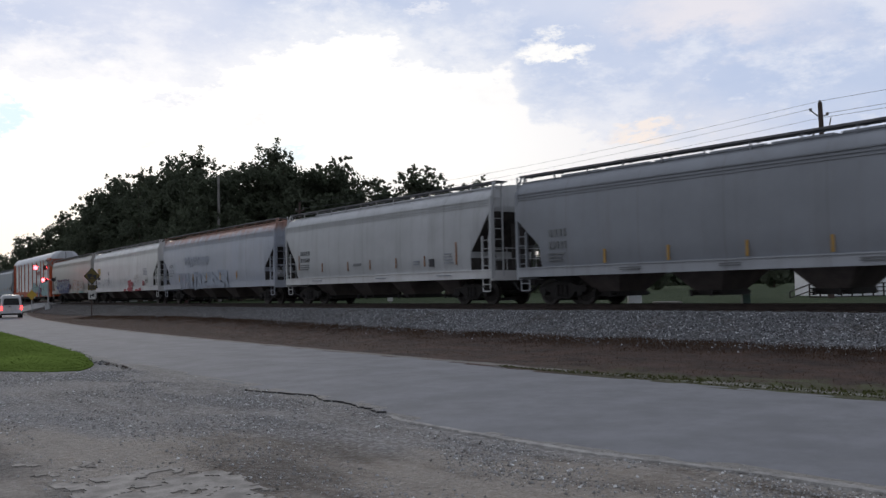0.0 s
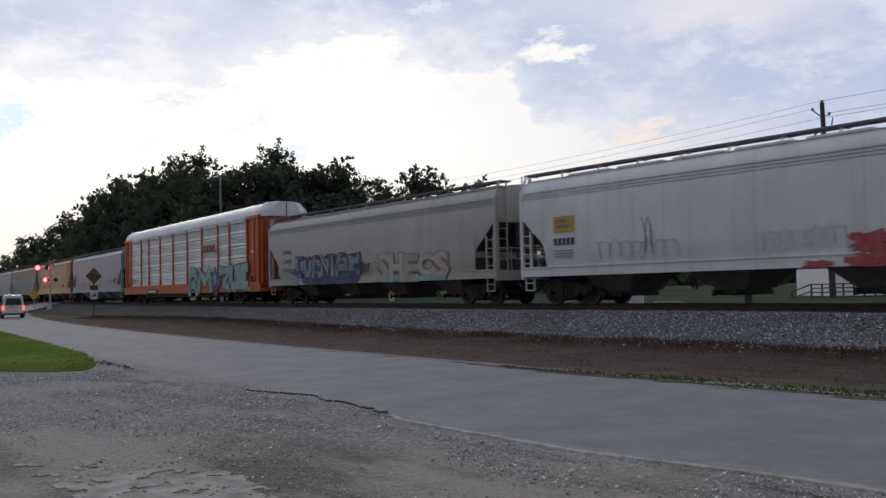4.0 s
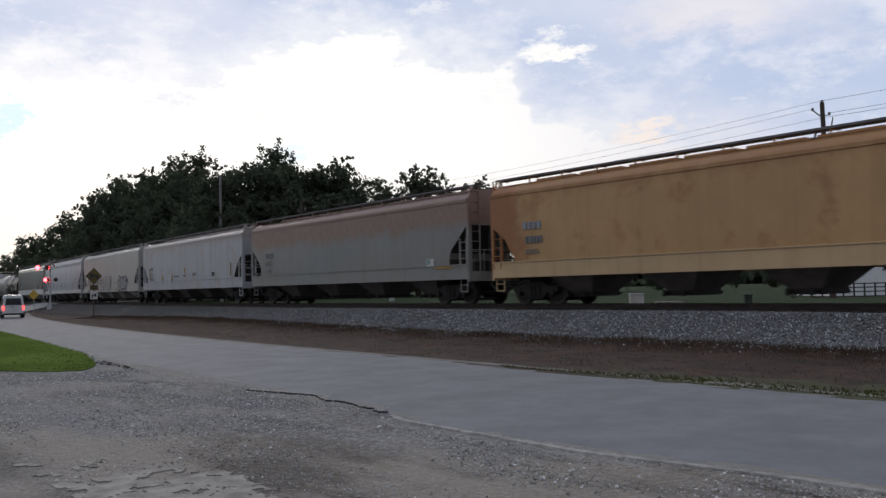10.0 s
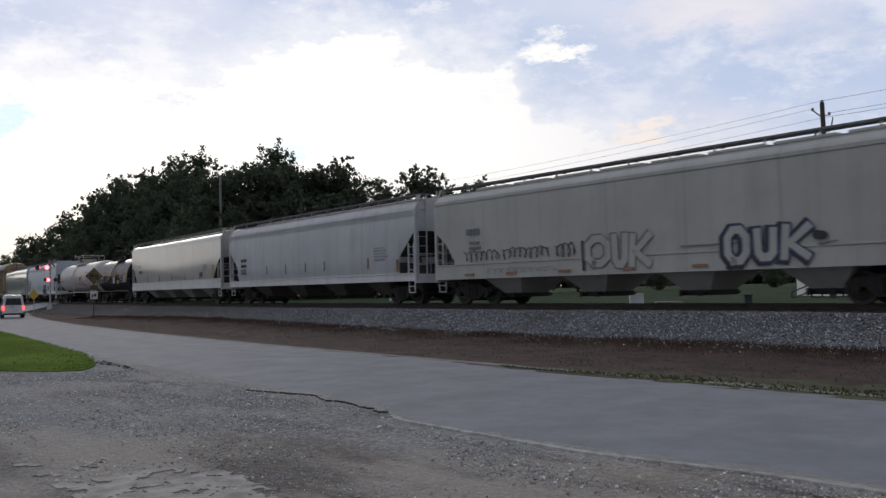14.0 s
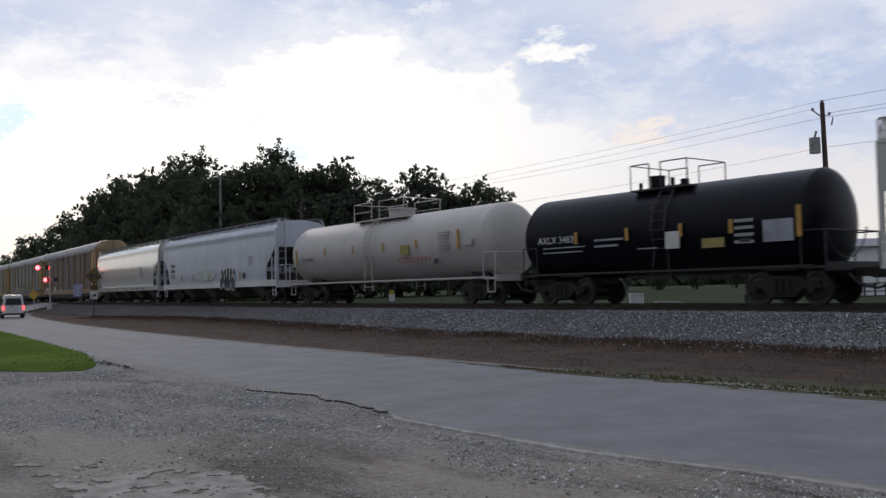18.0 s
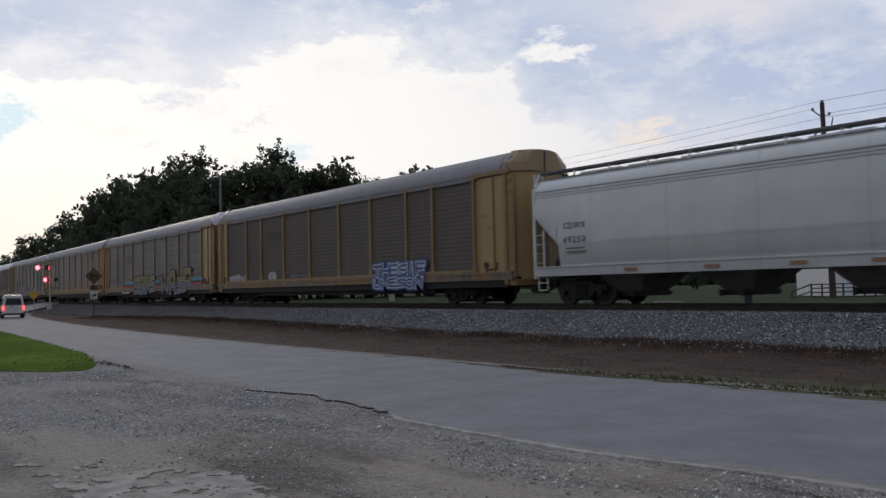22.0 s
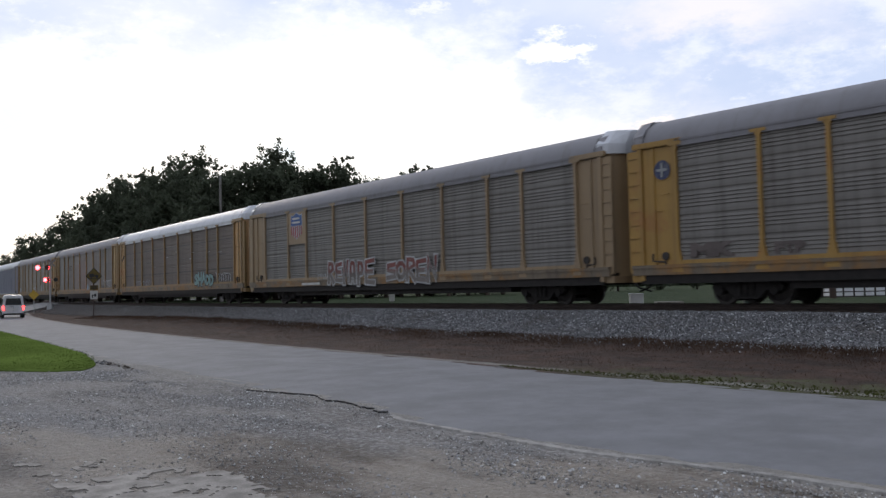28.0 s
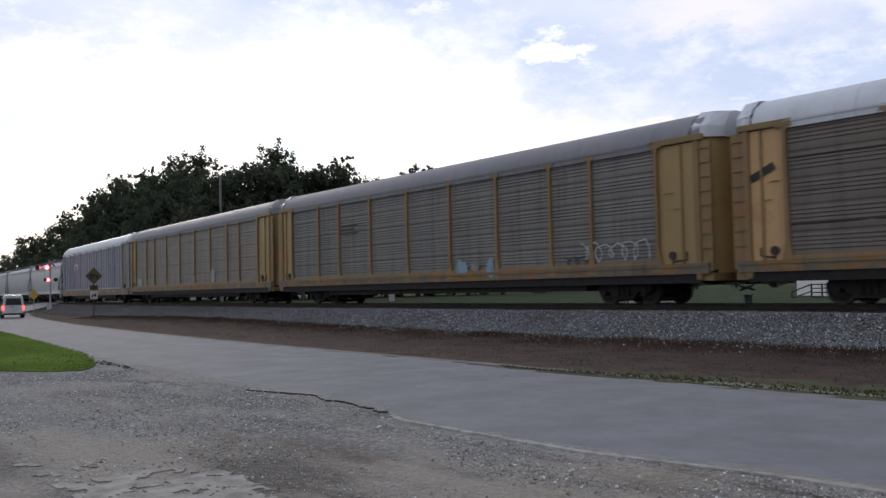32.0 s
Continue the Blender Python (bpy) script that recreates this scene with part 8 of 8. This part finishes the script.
    throw_up("SERN", r, (-12.1, -9.9), 1.18, 1.62, 0.17, [(0.08, SPRAY_GREY, 0.0, 0.0), (0.0, SPRAY_WHITE, 0.0, 0.0)], -1.53, "white sprayed letter", 0.06, 42)
    fitted("o", r, -6.8, -5.7, 1.25, 1.8, SPRAY_WHITE, "spray_letters", -1.53, 0.12)
    fitted("M", r, -6.75, -5.75, 1.0, 1.4, SPRAY_WHITE, "spray_letters", -1.53, 0.05)
    scrawl(r, -4.1, -1.9, 1.15, 1.6, SPRAY_GREY, 43, -1.53, 0.02, 7)
    bars(r, -6.7, -5.0, 3.9, 3, BLACK, -1.50, 0.06, 0.16)
    # block-letter autorack
    block = [(0.24, INK, -0.05, 0.04), (0.09, SPRAY_PALE, 0.0, 0.0), (0.0, DUSK_YELLOW, 0.0, 0.0)]
    throw_up("SERPS", s, [(-4.1, -3.15), (-2.85, -2.0), (-1.75, -1.05), (-0.7, -0.2), (0.2, 1.35)], 0.90, 1.92, 0.25, block, -1.595, "yellow over grey block letter with white rim", 0.08, 51)
    capsule(s, (-0.2, 2.0), (-0.08, 2.02), 0.2, 0.2, DUSK_YELLOW, -1.612)
    capsule(s, (-0.2, 2.0), (-0.08, 2.02), 0.25, 0.25, INK, -1.608, "letter_rim")
    throw_up("W", s, [(3.15, 4.75)], 0.92, 1.84, 0.30, block, -1.595, "yellow over grey block letter with white rim")
    throw_up("A", s, [(5.15, 6.3)], 0.84, 2.12, 0.32, block, -1.597, "yellow over grey block letter with white rim")
    throw_up("S", s, [(6.85, 8.05)], 0.86, 1.74, 0.26, block, -1.595, "yellow over grey block letter with white rim")
    throw_up("D", s, [(8.45, 9.6)], 1.28, 2.20, 0.34, block, -1.597, "yellow over grey block letter with white rim")
    for x0, x1 in ((-7.3, -4.3), (1.5, 2.6), (9.6, 11.9)):
        patch(s, x0, x1, 1.54, 1.74, SPRAY_SKYBLUE, "blue_band", -1.575)
        patch(s, x0 + 0.1, x1 - 0.05, 1.28, 1.46, SPRAY_RED, "red_band", -1.575)
    scrawl(s, 9.9, 11.2, 1.95, 2.15, SPRAY_WHITE, 53, -1.55, 0.014, 4)
    patch(s, -7.9, -5.4, 0.76, 0.98, INK, "data_plate", -1.60)
    for i0 in range(10):
        if i0 != 4:
            patch(s, -7.8 + i0 * 0.23, -7.64 + i0 * 0.23, 0.8, 0.94, SIGN_WHITE, "stencil_mark", -1.61)
    bars(s, -7.0, -5.0, 3.7, 3, BLACK, -1.52, 0.08, 0.2)
    # round emblem
    part("emblem", Shape().tube((-12.55, -1.51, 4.15), (-12.55, -1.50, 4.15), 0.30, 24), SPRAY_NAVY, t, "round blue emblem with pale cross", smooth=True)
    patch(t, -12.75, -12.35, 4.11, 4.19, SPRAY_PALE, "emblem_cross", -1.525)
    patch(t, -12.59, -12.51, 3.93, 4.37, SPRAY_PALE, "emblem_cross", -1.53)
    mural("MK", t, -11.6, -10.1, 1.42, 1.85, BAY, BAY, y=-1.50, fat=0.05, rim=0.0)
    mural("FTP", t, -8.9, -8.0, 1.42, 1.75, BAY, BAY, y=-1.50, fat=0.03, rim=0.0)
    # shield emblem
    patch(u, -8.93, -7.0, 3.13, 4.82, TANNISH, "emblem_panel", -1.54)
    shield = [(-8.54, 4.70), (-8.32, 4.64), (-7.93, 4.80), (-7.54, 4.64), (-7.32, 4.70), (-7.28, 4.05), (-7.42, 3.62), (-7.93, 3.38), (-8.44, 3.62), (-8.58, 4.05)]
    part("emblem", Shape().plate(shield, -1.552, -1.546), SPRAY_WHITE, u, "red, white and blue shield emblem")
    part("emblem_field", Shape().plate([(-8.5, 4.66), (-8.32, 4.60), (-7.93, 4.75), (-7.54, 4.60), (-7.36, 4.66), (-7.32, 4.10), (-8.54, 4.10)], -1.558, -1.553), SPRAY_BLUE, u)
    bars(u, -8.37, -7.42, 4.42, 2, SIGN_WHITE, -1.565, 0.10, 0.2)
    for i0 in range(6):
        x0 = -8.52 + i0 * 0.215
        patch(u, x0, x0 + 0.1, 3.62 - 0.2 * (1 - abs(i0 - 2.5) / 2.5), 4.08, SPRAY_RED, "emblem_stripe", -1.556)
    white_rim = [(0.15, SPRAY_WHITE, 0.0, 0.0), (0.0, RUST_FADE, 0.0, 0.0)]
    throw_up("RENAPE", u, [(-4.55, -4.1), (-3.8, -3.35), (-3.1, -2.75), (-2.5, -2.1), (-1.8, -1.4), (-1.1, -0.45)], 1.08, 1.98, 0.19, white_rim, -1.59, "faded red sprayed letter with white rim", 0.12, 61)
    throw_up("SOREN", u, (0.6, 4.4), 1.08, 1.85, 0.19, white_rim, -1.59, "faded red sprayed letter with white rim", 0.12, 62)
    scrawl(u, -5.8, -4.8, 1.15, 1.6, SPRAY_PALE, 65, -1.56, 0.022, 4)
    bars(u, -7.3, -4.95, 0.98, 1, SIGN_WHITE, -1.612, 0.12)
    # white-roofed autorack
    mural("SHADD", v, 5.2, 8.7, 1.25, 1.95, TEAL, INK, y=-1.59, fat=0.06, rim=0.04, jitter=0.12, seed=71)
    scrawl(v, 9.0, 11.6, 1.3, 2.0, SPRAY_WHITE, 72, -1.53, 0.03, 7)
    scrawl(v, 9.2, 11.4, 1.3, 1.9, INK, 73, -1.535, 0.02, 6)
    scrawl(v, -9.0, -5.0, 1.3, 1.8, SPRAY_GREY, 74, -1.50, 0.02, 10)
    for z in (2.15, 3.05, 3.95):
        patch(v, -11.9, 12.0, z, z + 0.05, BLACK, "panel_joint", -1.475)
    bar_ = Shape()
    ribbon_line(bar_, [(-12.95, 3.55), (-12.4, 3.80)], 0.22, -1.495)
    part("door_mark", bar_, GRIME_SHADE, v, "slanted dark bar on the door")
    for x0, z0 in ((-1.2, 3.3), (1.0, 3.6), (4.3, 3.4), (7.3, 3.3), (-4.2, 2.7), (3.9, 3.0), (9.4, 3.2)):
        patch(v, x0, x0 + 0.5, z0, z0 + 0.035, SPRAY_WHITE, "scratch", -1.50)
    # dusty autoracks
    scrawl(w, 8.6, 11.7, 1.4, 2.15, SPRAY_WHITE, 81, -1.54, 0.032, 6)
    scrawl(w, 7.8, 9.0, 1.3, 1.7, INK, 82, -1.53, 0.03, 3)
    for k0, (x0, x1, z0, z1) in enumerate(((1.8, 2.5, 1.2, 1.75), (2.7, 3.2, 1.3, 1.6), (3.7, 4.1, 1.0, 1.75))):
        blob(w, x0, x1, z0, z1, (SPRAY_SKY, SPRAY_DULL, SPRAY_SKY)[k0], 83 + k0, -1.575, 0.35, "faded_spray")
    bars(w, -7.2, -5.6, 3.7, 3, BLACK, -1.52, 0.07, 0.18)
    scrawl(x, -0.7, 1.6, 1.2, 2.0, SPRAY_WHITE, 91, -1.545, 0.03, 5)
    blob(x, 4.2, 5.1, 1.2, 2.1, SPRAY_PALE, 92, -1.545, 0.4, "faded_spray")
    patch(x, -11.8, -10.6, 1.3, 1.9, SPRAY_PALE, "spray_patch", -1.53)
    patch(y, -7.4, -5.6, 3.25, 3.85, SIGN_WHITE, "emblem_panel", -1.56)
    bars(y, -7.0, -6.0, 3.5, 2, INK, -1.57, 0.12, 0.2)


decorate()
finish_letters()


def motions():
    # the whole train rolls east at a steady 15 m/s; each car's ends stay over the rails
    for car, mid, length in CARS:
        reach = length / 2 - 2.4
        rows = []
        for k in range(33):
            s = mid - SPEED * k
            xa, ya, _ = track(s - reach)
            xb, yb, _ = track(s + reach)
            rows.append((float(k), pose((xa + xb) / 2, (ya + yb) / 2, RAIL_Z, 0, 0, math.degrees(math.atan2(ya - yb, xa - xb)))))
        walk(car, rows)
    # flasher lenses turn over every 0.6 s
    for lens, x, y, z, phase in FLIPPERS:
        rows, turn = [], 180 * phase
        rows.append((0.0, pose(x, y, z, 0, 0, turn)))
        k = 1
        while k * BLINK < 32.0:
            t = k * BLINK
            for j, dt in ((0, -0.0667), (1, -0.0333), (2, 0.0)):
                rows.append((t + dt - 0.0333, pose(x, y, z, 0, 0, turn + 60 * j)))
            turn += 180
            rows.append((t, pose(x, y, z, 0, 0, turn)))
            k += 1
        rows.append((32.0, pose(x, y, z, 0, 0, turn)))
        walk(lens, rows)


motions()
